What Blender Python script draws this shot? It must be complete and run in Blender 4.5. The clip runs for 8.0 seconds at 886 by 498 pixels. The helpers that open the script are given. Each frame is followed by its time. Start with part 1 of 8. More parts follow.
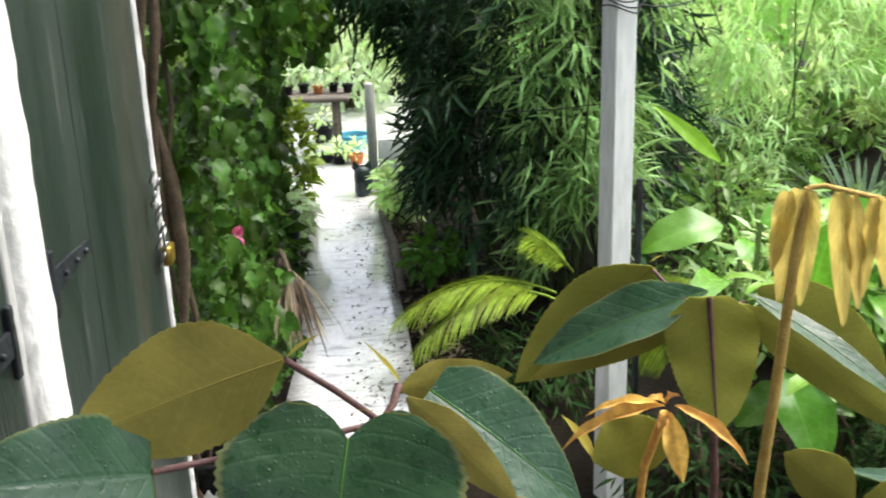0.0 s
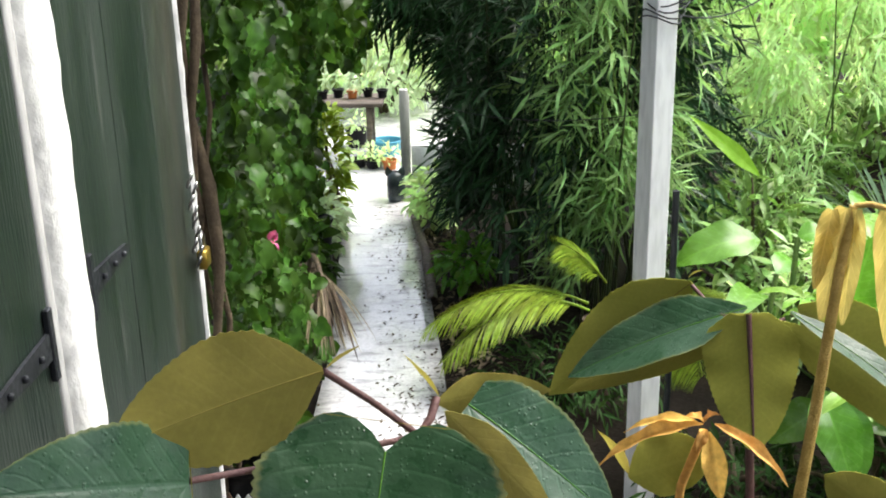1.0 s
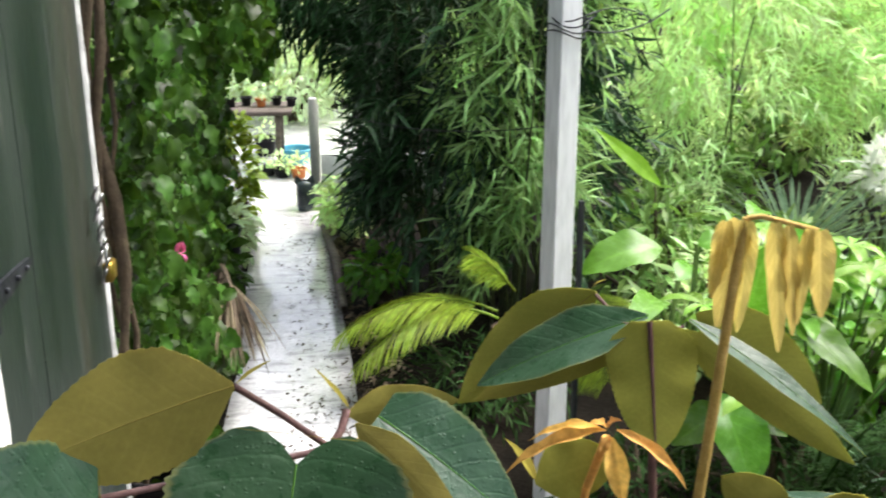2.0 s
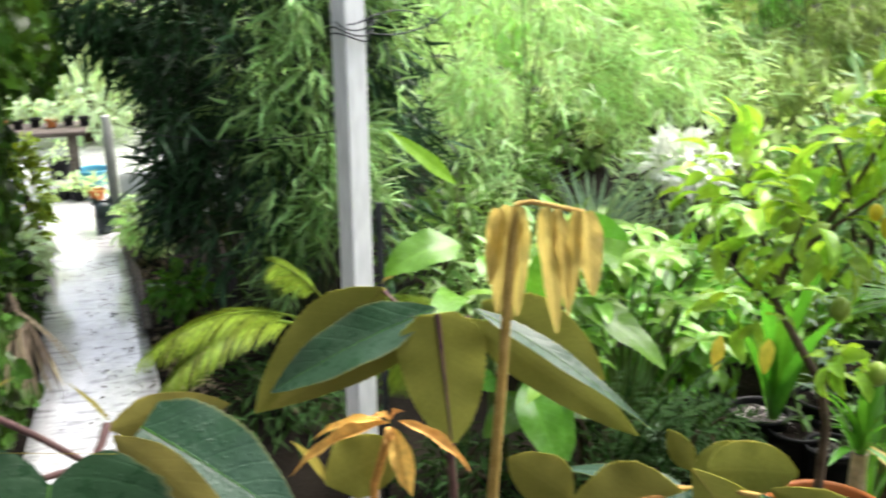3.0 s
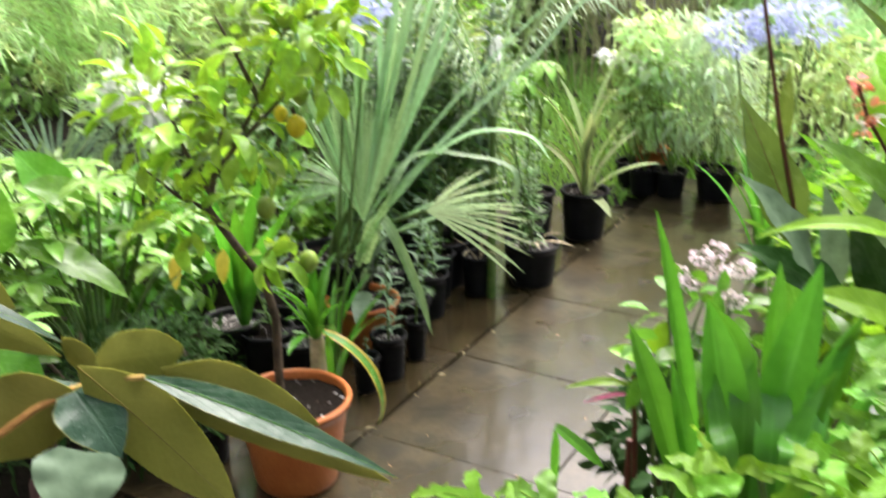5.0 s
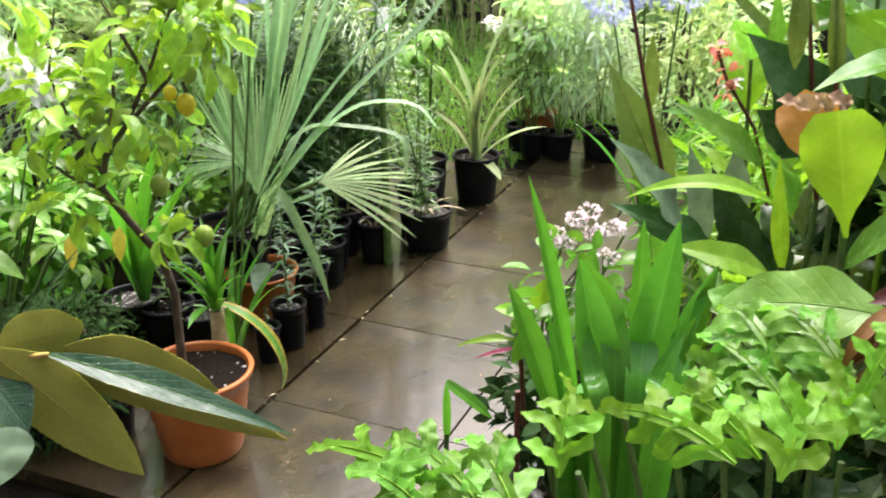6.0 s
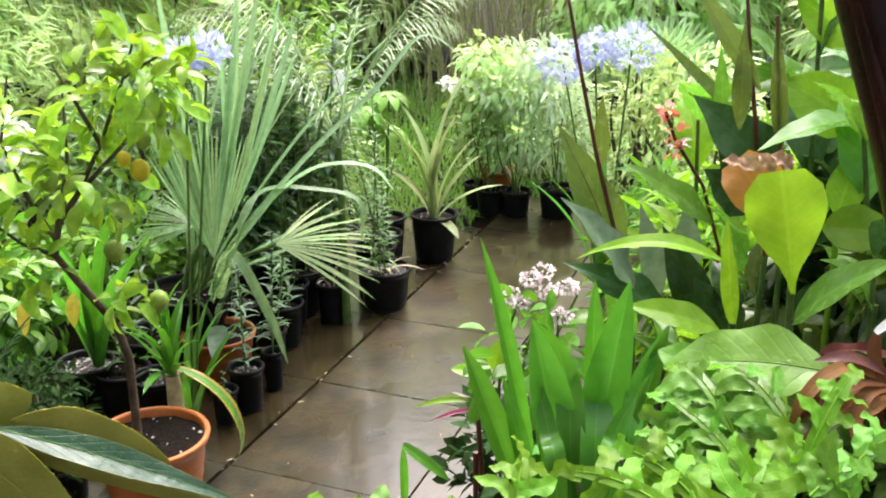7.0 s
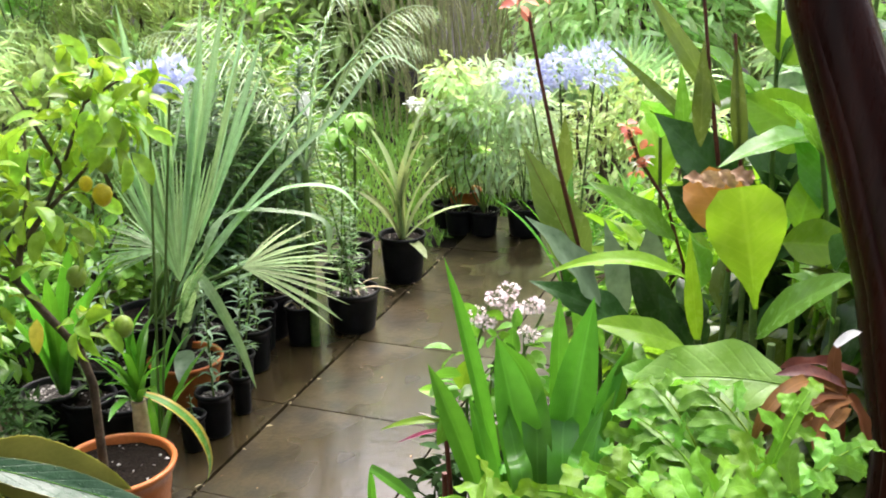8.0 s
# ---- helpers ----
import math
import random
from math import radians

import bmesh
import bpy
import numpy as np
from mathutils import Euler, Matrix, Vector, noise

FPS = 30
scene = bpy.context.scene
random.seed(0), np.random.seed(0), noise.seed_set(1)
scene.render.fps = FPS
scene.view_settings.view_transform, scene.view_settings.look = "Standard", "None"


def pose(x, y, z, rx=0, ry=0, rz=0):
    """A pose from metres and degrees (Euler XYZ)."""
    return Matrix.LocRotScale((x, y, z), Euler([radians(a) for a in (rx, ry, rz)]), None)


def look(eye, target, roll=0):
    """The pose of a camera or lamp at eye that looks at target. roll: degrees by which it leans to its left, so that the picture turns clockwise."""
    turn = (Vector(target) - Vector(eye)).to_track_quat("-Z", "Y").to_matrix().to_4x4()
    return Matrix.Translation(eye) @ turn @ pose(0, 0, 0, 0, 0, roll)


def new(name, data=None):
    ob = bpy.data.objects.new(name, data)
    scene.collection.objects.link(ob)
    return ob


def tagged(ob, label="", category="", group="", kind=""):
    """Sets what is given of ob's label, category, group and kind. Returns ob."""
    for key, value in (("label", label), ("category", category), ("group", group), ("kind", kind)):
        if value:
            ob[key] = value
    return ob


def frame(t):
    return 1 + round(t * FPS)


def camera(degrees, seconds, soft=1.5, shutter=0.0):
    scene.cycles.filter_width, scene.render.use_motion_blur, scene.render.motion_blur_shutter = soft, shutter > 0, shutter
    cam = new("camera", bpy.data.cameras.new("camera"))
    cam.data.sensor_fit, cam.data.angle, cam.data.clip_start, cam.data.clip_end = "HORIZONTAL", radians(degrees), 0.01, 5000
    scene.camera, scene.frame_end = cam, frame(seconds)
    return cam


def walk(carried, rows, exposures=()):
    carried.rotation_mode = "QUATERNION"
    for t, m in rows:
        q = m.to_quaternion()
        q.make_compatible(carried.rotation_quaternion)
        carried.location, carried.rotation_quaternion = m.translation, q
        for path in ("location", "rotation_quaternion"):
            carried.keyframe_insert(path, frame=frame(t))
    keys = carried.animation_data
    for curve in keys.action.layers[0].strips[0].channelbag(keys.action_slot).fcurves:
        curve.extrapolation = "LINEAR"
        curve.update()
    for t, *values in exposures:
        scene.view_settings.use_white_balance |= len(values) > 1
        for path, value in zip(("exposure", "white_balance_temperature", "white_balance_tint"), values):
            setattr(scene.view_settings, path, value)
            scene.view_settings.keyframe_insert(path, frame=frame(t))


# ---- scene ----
cam = camera(46.00, 8.0, soft=1.9, shutter=0.5)
PATH = [
    (0, look((0.002, 0.030, 1.761), (0.0585, 1.9197, 1.1091), -1.88)),
    (0.5, look((-0.008, 0.042, 1.764), (-0.0158, 1.9318, 1.1095), -1.61)),
    (1, look((-0.010, 0.040, 1.766), (-0.0095, 1.9346, 1.1257), -1.27)),
    (1.2, look((-0.011, 0.040, 1.765), (0.0060, 1.9368, 1.1309), -1.14)),
    (2.3, look((-0.005, 0.001, 1.784), (0.2453, 1.8844, 1.1600), -0.16)),
    (2.5, look((0.012, -0.010, 1.784), (0.3195, 1.8670, 1.1661), -0.63)),
    (3, look((0.056, 0.012, 1.758), (0.5627, 1.8479, 1.1482), -0.56)),
    (3.5, look((0.104, 0.001, 1.731), (0.8553, 1.7548, 1.1321), -0.29)),
    (4, look((0.156, -0.025, 1.713), (1.1401, 1.6131, 1.1221), -0.09)),
    (4.5, look((0.183, -0.078, 1.708), (1.3580, 1.4199, 1.0960), -0.10)),
    (5, look((0.187, -0.160, 1.724), (1.4574, 1.2029, 0.9978), -0.56)),
    (5.2, look((0.190, -0.190, 1.726), (1.4781, 1.1254, 0.9439), -0.76)),
    (6.3, look((0.123, -0.263, 1.787), (1.5328, 0.9278, 1.0149), -0.44)),
    (6.5, look((0.131, -0.266, 1.789), (1.5555, 0.9246, 1.0448), -0.64)),
    (7, look((0.141, -0.272, 1.790), (1.5985, 0.9099, 1.0979), -0.72)),
    (7.5, look((0.147, -0.278, 1.789), (1.6278, 0.8898, 1.1231), -0.77)),
    (8, look((0.151, -0.284, 1.790), (1.6524, 0.8633, 1.1332), -1.04)),
]
walk(cam, PATH, exposures=[(0.0, 2.0, 6500, 10), (2.5, 2.04, 6500, 12), (4.0, 2.16, 6500, 13), (5.0, 2.11, 6500, 15), (8.0, 2.14, 6500, 16)])

# ---- world, sun and exposure ----
world = bpy.data.worlds.new("overcast_sky")
scene.world = world
world.use_nodes = True
wn, wl = world.node_tree.nodes, world.node_tree.links
sky = wn.new("ShaderNodeTexSky")
sky.sky_type, sky.sun_disc = "NISHITA", False
sky.sun_elevation, sky.sun_rotation = radians(58), radians(60)
sky.dust_density, sky.air_density, sky.ozone_density = 5.0, 1.0, 1.0
grey = wn.new("ShaderNodeHueSaturation")
grey.inputs["Saturation"].default_value = 0.45
wl.new(sky.outputs[0], grey.inputs["Color"])
wl.new(grey.outputs[0], wn["Background"].inputs["Color"])
wn["Background"].inputs["Strength"].default_value = 0.115
sun = new("sun", bpy.data.lights.new("sun", "SUN"))
sun.data.energy, sun.data.angle, sun.data.color = 1.4, radians(40), (1.0, 0.97, 0.92)
sun.matrix_world = look((6, 3, 9), (1, 2, 0))


# ---- materials ----
def nodes_of(name):
    m = bpy.data.materials.new(name)
    m.use_nodes = True
    n, l = m.node_tree.nodes, m.node_tree.links
    return m, n, l, n["Principled BSDF"], n["Material Output"]


def noise_node(n, l, scale, detail=4, coords=None):
    t = n.new("ShaderNodeTexNoise")
    t.inputs["Scale"].default_value, t.inputs["Detail"].default_value = scale, detail
    c = coords or n.new("ShaderNodeTexCoord").outputs["Object"]
    l.new(c, t.inputs["Vector"])
    return t.outputs["Fac"]


def ramp(n, l, fac, stops):
    r = n.new("ShaderNodeValToRGB")
    el = r.color_ramp.elements
    while len(el) < len(stops):
        el.new(0.5)
    for e, (p, c) in zip(el, stops):
        e.position = p
        e.color = (*c, 1) if len(c) == 3 else c
    l.new(fac, r.inputs["Fac"])
    return r.outputs["Color"]


def mixc(n, l, fac, a, b, mode="MIX"):
    m = n.new("ShaderNodeMix")
    m.data_type, m.blend_type = "RGBA", mode
    for sock, v in ((m.inputs[0], fac), (m.inputs[6], a), (m.inputs[7], b)):
        if isinstance(v, (int, float)):
            sock.default_value = v
        elif isinstance(v, tuple):
            sock.default_value = (*v, 1)
        else:
            l.new(v, sock)
    return m.outputs[2]


def bump(n, l, height, p, strength=0.3, dist=0.002):
    b = n.new("ShaderNodeBump")
    b.inputs["Strength"].default_value, b.inputs["Distance"].default_value = strength, dist
    l.new(height, b.inputs["Height"])
    l.new(b.outputs[0], p.inputs["Normal"])


def math_node(n, l, op, a, b=None):
    m = n.new("ShaderNodeMath")
    m.operation = op
    for sock, v in zip(m.inputs, (a, b)):
        if v is None:
            continue
        if isinstance(v, (int, float)):
            sock.default_value = v
        else:
            l.new(v, sock)
    return m.outputs[0]


def vein_mask(n, l, kind):
    """Midrib and side veins from the blade's own coordinates: across in u, along in v."""
    sep = n.new("ShaderNodeSeparateXYZ")
    l.new(n.new("ShaderNodeUVMap").outputs[0], sep.inputs[0])
    across = math_node(n, l, "ABSOLUTE", math_node(n, l, "SUBTRACT", math_node(n, l, "MULTIPLY", sep.outputs[0], 2.0), 1.0))
    mid = ramp(n, l, across, [(0.03, (1, 1, 1)), (0.09, (0, 0, 0))])
    if kind == "parallel":
        ph = math_node(n, l, "MULTIPLY", across, 11.0)
        side = ramp(n, l, math_node(n, l, "PINGPONG", ph, 0.5), [(0.0, (0.45, 0.45, 0.45)), (0.4, (0, 0, 0))])
    else:
        ph = math_node(n, l, "SUBTRACT", math_node(n, l, "MULTIPLY", sep.outputs[1], 9.0), math_node(n, l, "MULTIPLY", across, 1.9))
        side = ramp(n, l, math_node(n, l, "PINGPONG", ph, 0.5), [(0.0, (0.6, 0.6, 0.6)), (0.13, (0, 0, 0))])
    return math_node(n, l, "MAXIMUM", mid, side), across


def leaf_mat(name, a, b, rough=0.36, trans=0.3, grain=40, spread=0.33, relief=0.25, old=None, vein=None, margin=None, spec=0.2, vein_k=0.6, drops=0.0, down=0.0, rim=0.93, dry=None):
    """Leaf: two tones over two scales, veins, each leaf a little different, light shining through."""
    m, n, l, p, out = nodes_of(name)
    geo = n.new("ShaderNodeNewGeometry")
    obi = n.new("ShaderNodeObjectInfo")
    fine, broad = noise_node(n, l, grain), noise_node(n, l, 3.0, 2)
    col = mixc(n, l, broad, a, b)
    amount = 0.35 if vein else 1.0
    col = mixc(n, l, ramp(n, l, fine, [(0.35, (0, 0, 0)), (0.75, (amount,) * 3)]), col, tuple(min(1, c * 1.35) for c in b))
    height = fine
    if vein:
        mask, across = vein_mask(n, l, vein)
        col = mixc(n, l, math_node(n, l, "MULTIPLY", mask, vein_k), col, tuple(min(1, c * 1.7 + 0.02) for c in b))
        height = math_node(n, l, "SUBTRACT", math_node(n, l, "MULTIPLY", fine, 0.4), math_node(n, l, "MULTIPLY", mask, min(1.0, vein_k * 1.6)))
        if margin:
            col = mixc(n, l, ramp(n, l, across, [(rim, (0, 0, 0)), (rim + 0.04, (1, 1, 1))]), col, margin)
    if drops:
        vor = n.new("ShaderNodeTexVoronoi")
        vor.inputs["Scale"].default_value = drops
        l.new(n.new("ShaderNodeTexCoord").outputs["Object"], vor.inputs["Vector"])
        bead = ramp(n, l, vor.outputs["Distance"], [(0.0, (1, 1, 1)), (0.22, (0.8, 0.8, 0.8)), (0.34, (0, 0, 0))])
        pick = n.new("ShaderNodeSeparateColor")
        l.new(vor.outputs["Color"], pick.inputs[0])
        bead = math_node(n, l, "MULTIPLY", bead, ramp(n, l, pick.outputs[0], [(0.45, (0, 0, 0)), (1.0, (1, 1, 1))]))
        height = math_node(n, l, "ADD", height, math_node(n, l, "MULTIPLY", bead, 0.3))
        height = math_node(n, l, "ADD", height, math_node(n, l, "MULTIPLY", noise_node(n, l, drops * 0.2, 3), 0.9))
    if dry:
        along = n.new("ShaderNodeSeparateXYZ")
        l.new(n.new("ShaderNodeUVMap").outputs[0], along.inputs[0])
        worn = math_node(n, l, "ADD", along.outputs[1], math_node(n, l, "MULTIPLY", broad, 0.5))
        col = mixc(n, l, ramp(n, l, worn, [(1.0, (0, 0, 0)), (1.25, (1, 1, 1))]), col, dry)
    frac = math_node(n, l, "FRACT", math_node(n, l, "ADD", geo.outputs["Random Per Island"], obi.outputs["Random"]))
    if old:
        col = mixc(n, l, ramp(n, l, frac, [(0.96, (0, 0, 0)), (0.985, (1, 1, 1))]), col, old)
    hsv = n.new("ShaderNodeHueSaturation")
    rng = n.new("ShaderNodeMapRange")
    rng.inputs["To Min"].default_value, rng.inputs["To Max"].default_value = 1 - spread, 1 + spread
    l.new(frac, rng.inputs["Value"])
    l.new(rng.outputs[0], hsv.inputs["Value"])
    hsv.inputs["Saturation"].default_value = 0.93
    hue = n.new("ShaderNodeMapRange")
    hue.inputs["To Min"].default_value, hue.inputs["To Max"].default_value = 0.48, 0.509
    l.new(frac, hue.inputs["Value"])
    l.new(hue.outputs[0], hsv.inputs["Hue"])
    l.new(col, hsv.inputs["Color"])
    l.new(hsv.outputs[0], p.inputs["Base Color"])
    l.new(ramp(n, l, fine, [(0.3, (rough * 0.7,) * 3), (0.7, (rough * 1.3,) * 3)]), p.inputs["Roughness"])
    p.inputs["Specular IOR Level"].default_value = spec
    if down:
        p.inputs["Sheen Weight"].default_value, p.inputs["Sheen Roughness"].default_value = down, 0.45
        p.inputs["Sheen Tint"].default_value = (0.75, 0.88, 0.85, 1)
    bump(n, l, height, p, relief, 0.003)
    if trans:
        tr, mx = n.new("ShaderNodeBsdfTranslucent"), n.new("ShaderNodeMixShader")
        warm = mixc(n, l, 0.5, hsv.outputs[0], tuple(min(1, c * k) for c, k in zip(b, (1.5, 1.35, 0.8) if b[1] > b[0] else (1.3, 1.3, 1.0)))) if trans > 0.2 else hsv.outputs[0]
        l.new(warm, tr.inputs["Color"])
        mx.inputs[0].default_value = trans
        l.new(p.outputs[0], mx.inputs[1]), l.new(tr.outputs[0], mx.inputs[2]), l.new(mx.outputs[0], out.inputs["Surface"])
    return m


def solid_mat(name, a, b, rough=0.6, scale=8.0, grain=90.0, relief=0.3, metal=0.0, stretch=None, vary=0.12, spec=0.3):
    """Opaque surface: two tones at a broad scale and a fine grain with relief."""
    m, n, l, p, out = nodes_of(name)
    tc = n.new("ShaderNodeTexCoord").outputs["Object"]
    if stretch:
        mp = n.new("ShaderNodeMapping")
        mp.inputs["Scale"].default_value = stretch
        l.new(tc, mp.inputs["Vector"])
        tc = mp.outputs[0]
    broad, fine = noise_node(n, l, scale, 5, tc), noise_node(n, l, grain, 4, tc)
    col = mixc(n, l, ramp(n, l, broad, [(0.35, (0, 0, 0)), (0.65, (1, 1, 1))]), a, b)
    col = mixc(n, l, ramp(n, l, fine, [(0.4, (0, 0, 0)), (0.8, (0.5, 0.5, 0.5))]), col, tuple(c * 0.6 for c in a))
    hsv = n.new("ShaderNodeHueSaturation")
    rng = n.new("ShaderNodeMapRange")
    rng.inputs["To Min"].default_value, rng.inputs["To Max"].default_value = 1 - vary, 1 + vary
    l.new(n.new("ShaderNodeObjectInfo").outputs["Random"], rng.inputs["Value"])
    l.new(rng.outputs[0], hsv.inputs["Value"]), l.new(col, hsv.inputs["Color"])
    l.new(hsv.outputs[0], p.inputs["Base Color"])
    l.new(ramp(n, l, fine, [(0.3, (rough * 0.8,) * 3), (0.7, (min(1, rough * 1.2),) * 3)]), p.inputs["Roughness"])
    p.inputs["Metallic"].default_value = metal
    p.inputs["Specular IOR Level"].default_value = spec
    bump(n, l, fine, p, relief, 0.004)
    return m


def stain_mat(name, a, b, stain, worn, rough=0.42):
    """Old paint on boards: two tones along the grain, brown stains and bare scuffs."""
    m, n, l, p, out = nodes_of(name)
    mp = n.new("ShaderNodeMapping")
    mp.inputs["Scale"].default_value = (4, 4, 0.35)
    l.new(n.new("ShaderNodeTexCoord").outputs["Object"], mp.inputs["Vector"])
    tone, brown, scuff = noise_node(n, l, 3, 5, mp.outputs[0]), noise_node(n, l, 1.3, 4, mp.outputs[0]), noise_node(n, l, 9, 6, mp.outputs[0])
    grain = noise_node(n, l, 40, 4, mp.outputs[0])
    col = mixc(n, l, ramp(n, l, tone, [(0.35, (0, 0, 0)), (0.65, (1, 1, 1))]), a, b)
    col = mixc(n, l, ramp(n, l, brown, [(0.57, (0, 0, 0)), (0.7, (0.5, 0.5, 0.5))]), col, stain)
    col = mixc(n, l, ramp(n, l, scuff, [(0.64, (0, 0, 0)), (0.7, (0.6, 0.6, 0.6))]), col, worn)
    col = mixc(n, l, ramp(n, l, grain, [(0.4, (0, 0, 0)), (0.8, (0.5, 0.5, 0.5))]), col, tuple(c * 0.5 for c in a))
    l.new(col, p.inputs["Base Color"])
    l.new(ramp(n, l, tone, [(0.3, (rough * 0.7,) * 3), (0.7, (rough * 1.3,) * 3)]), p.inputs["Roughness"])
    bump(n, l, grain, p, 0.5, 0.004)
    return m


def wet_mat(name, a, b, dry=0.35, wet=0.06, puddle=2.2, relief=0.25, ior=1.38, coat=0.05, film=0.6, grit=None, blotch=0.7):
    """Concrete under a film of rain: gloss where the water stands, grain where it does not."""
    m, n, l, p, out = nodes_of(name)
    broad, mid, fine = noise_node(n, l, 1.6, 4), noise_node(n, l, puddle, 3), noise_node(n, l, 70, 4)
    col = mixc(n, l, ramp(n, l, broad, [(0.35, (0, 0, 0)), (0.7, (1, 1, 1))]), a, b)
    col = mixc(n, l, ramp(n, l, fine, [(0.45, (0, 0, 0)), (0.75, (0.6, 0.6, 0.6))]), col, tuple(c * 0.5 for c in a))
    mottle = noise_node(n, l, 6.5, 7)
    col = mixc(n, l, ramp(n, l, mottle, [(0.42, (0, 0, 0)), (0.62, (blotch,) * 3)]), col, tuple(c * 0.45 for c in a))
    if grit:
        mp = n.new("ShaderNodeMapping")
        mp.inputs["Scale"].default_value = (1.0, 3.2, 1.0)
        l.new(n.new("ShaderNodeTexCoord").outputs["Object"], mp.inputs["Vector"])
        col = mixc(n, l, ramp(n, l, noise_node(n, l, 7, 6, mp.outputs[0]), [(0.52, (0, 0, 0)), (0.68, (0.5,) * 3)]), col, grit)
    l.new(col, p.inputs["Base Color"])
    l.new(ramp(n, l, mid, [(0.35, (wet,) * 3), (0.68, (dry,) * 3)]), p.inputs["Roughness"])
    p.inputs["IOR"].default_value = ior
    p.inputs["Coat Weight"].default_value, p.inputs["Coat Roughness"].default_value, p.inputs["Coat IOR"].default_value = film, coat, 1.33
    ripple = noise_node(n, l, 26, 3)
    hgt = mixc(n, l, 0.35, ripple, fine)
    bump(n, l, hgt, p, relief, 0.003)
    return m


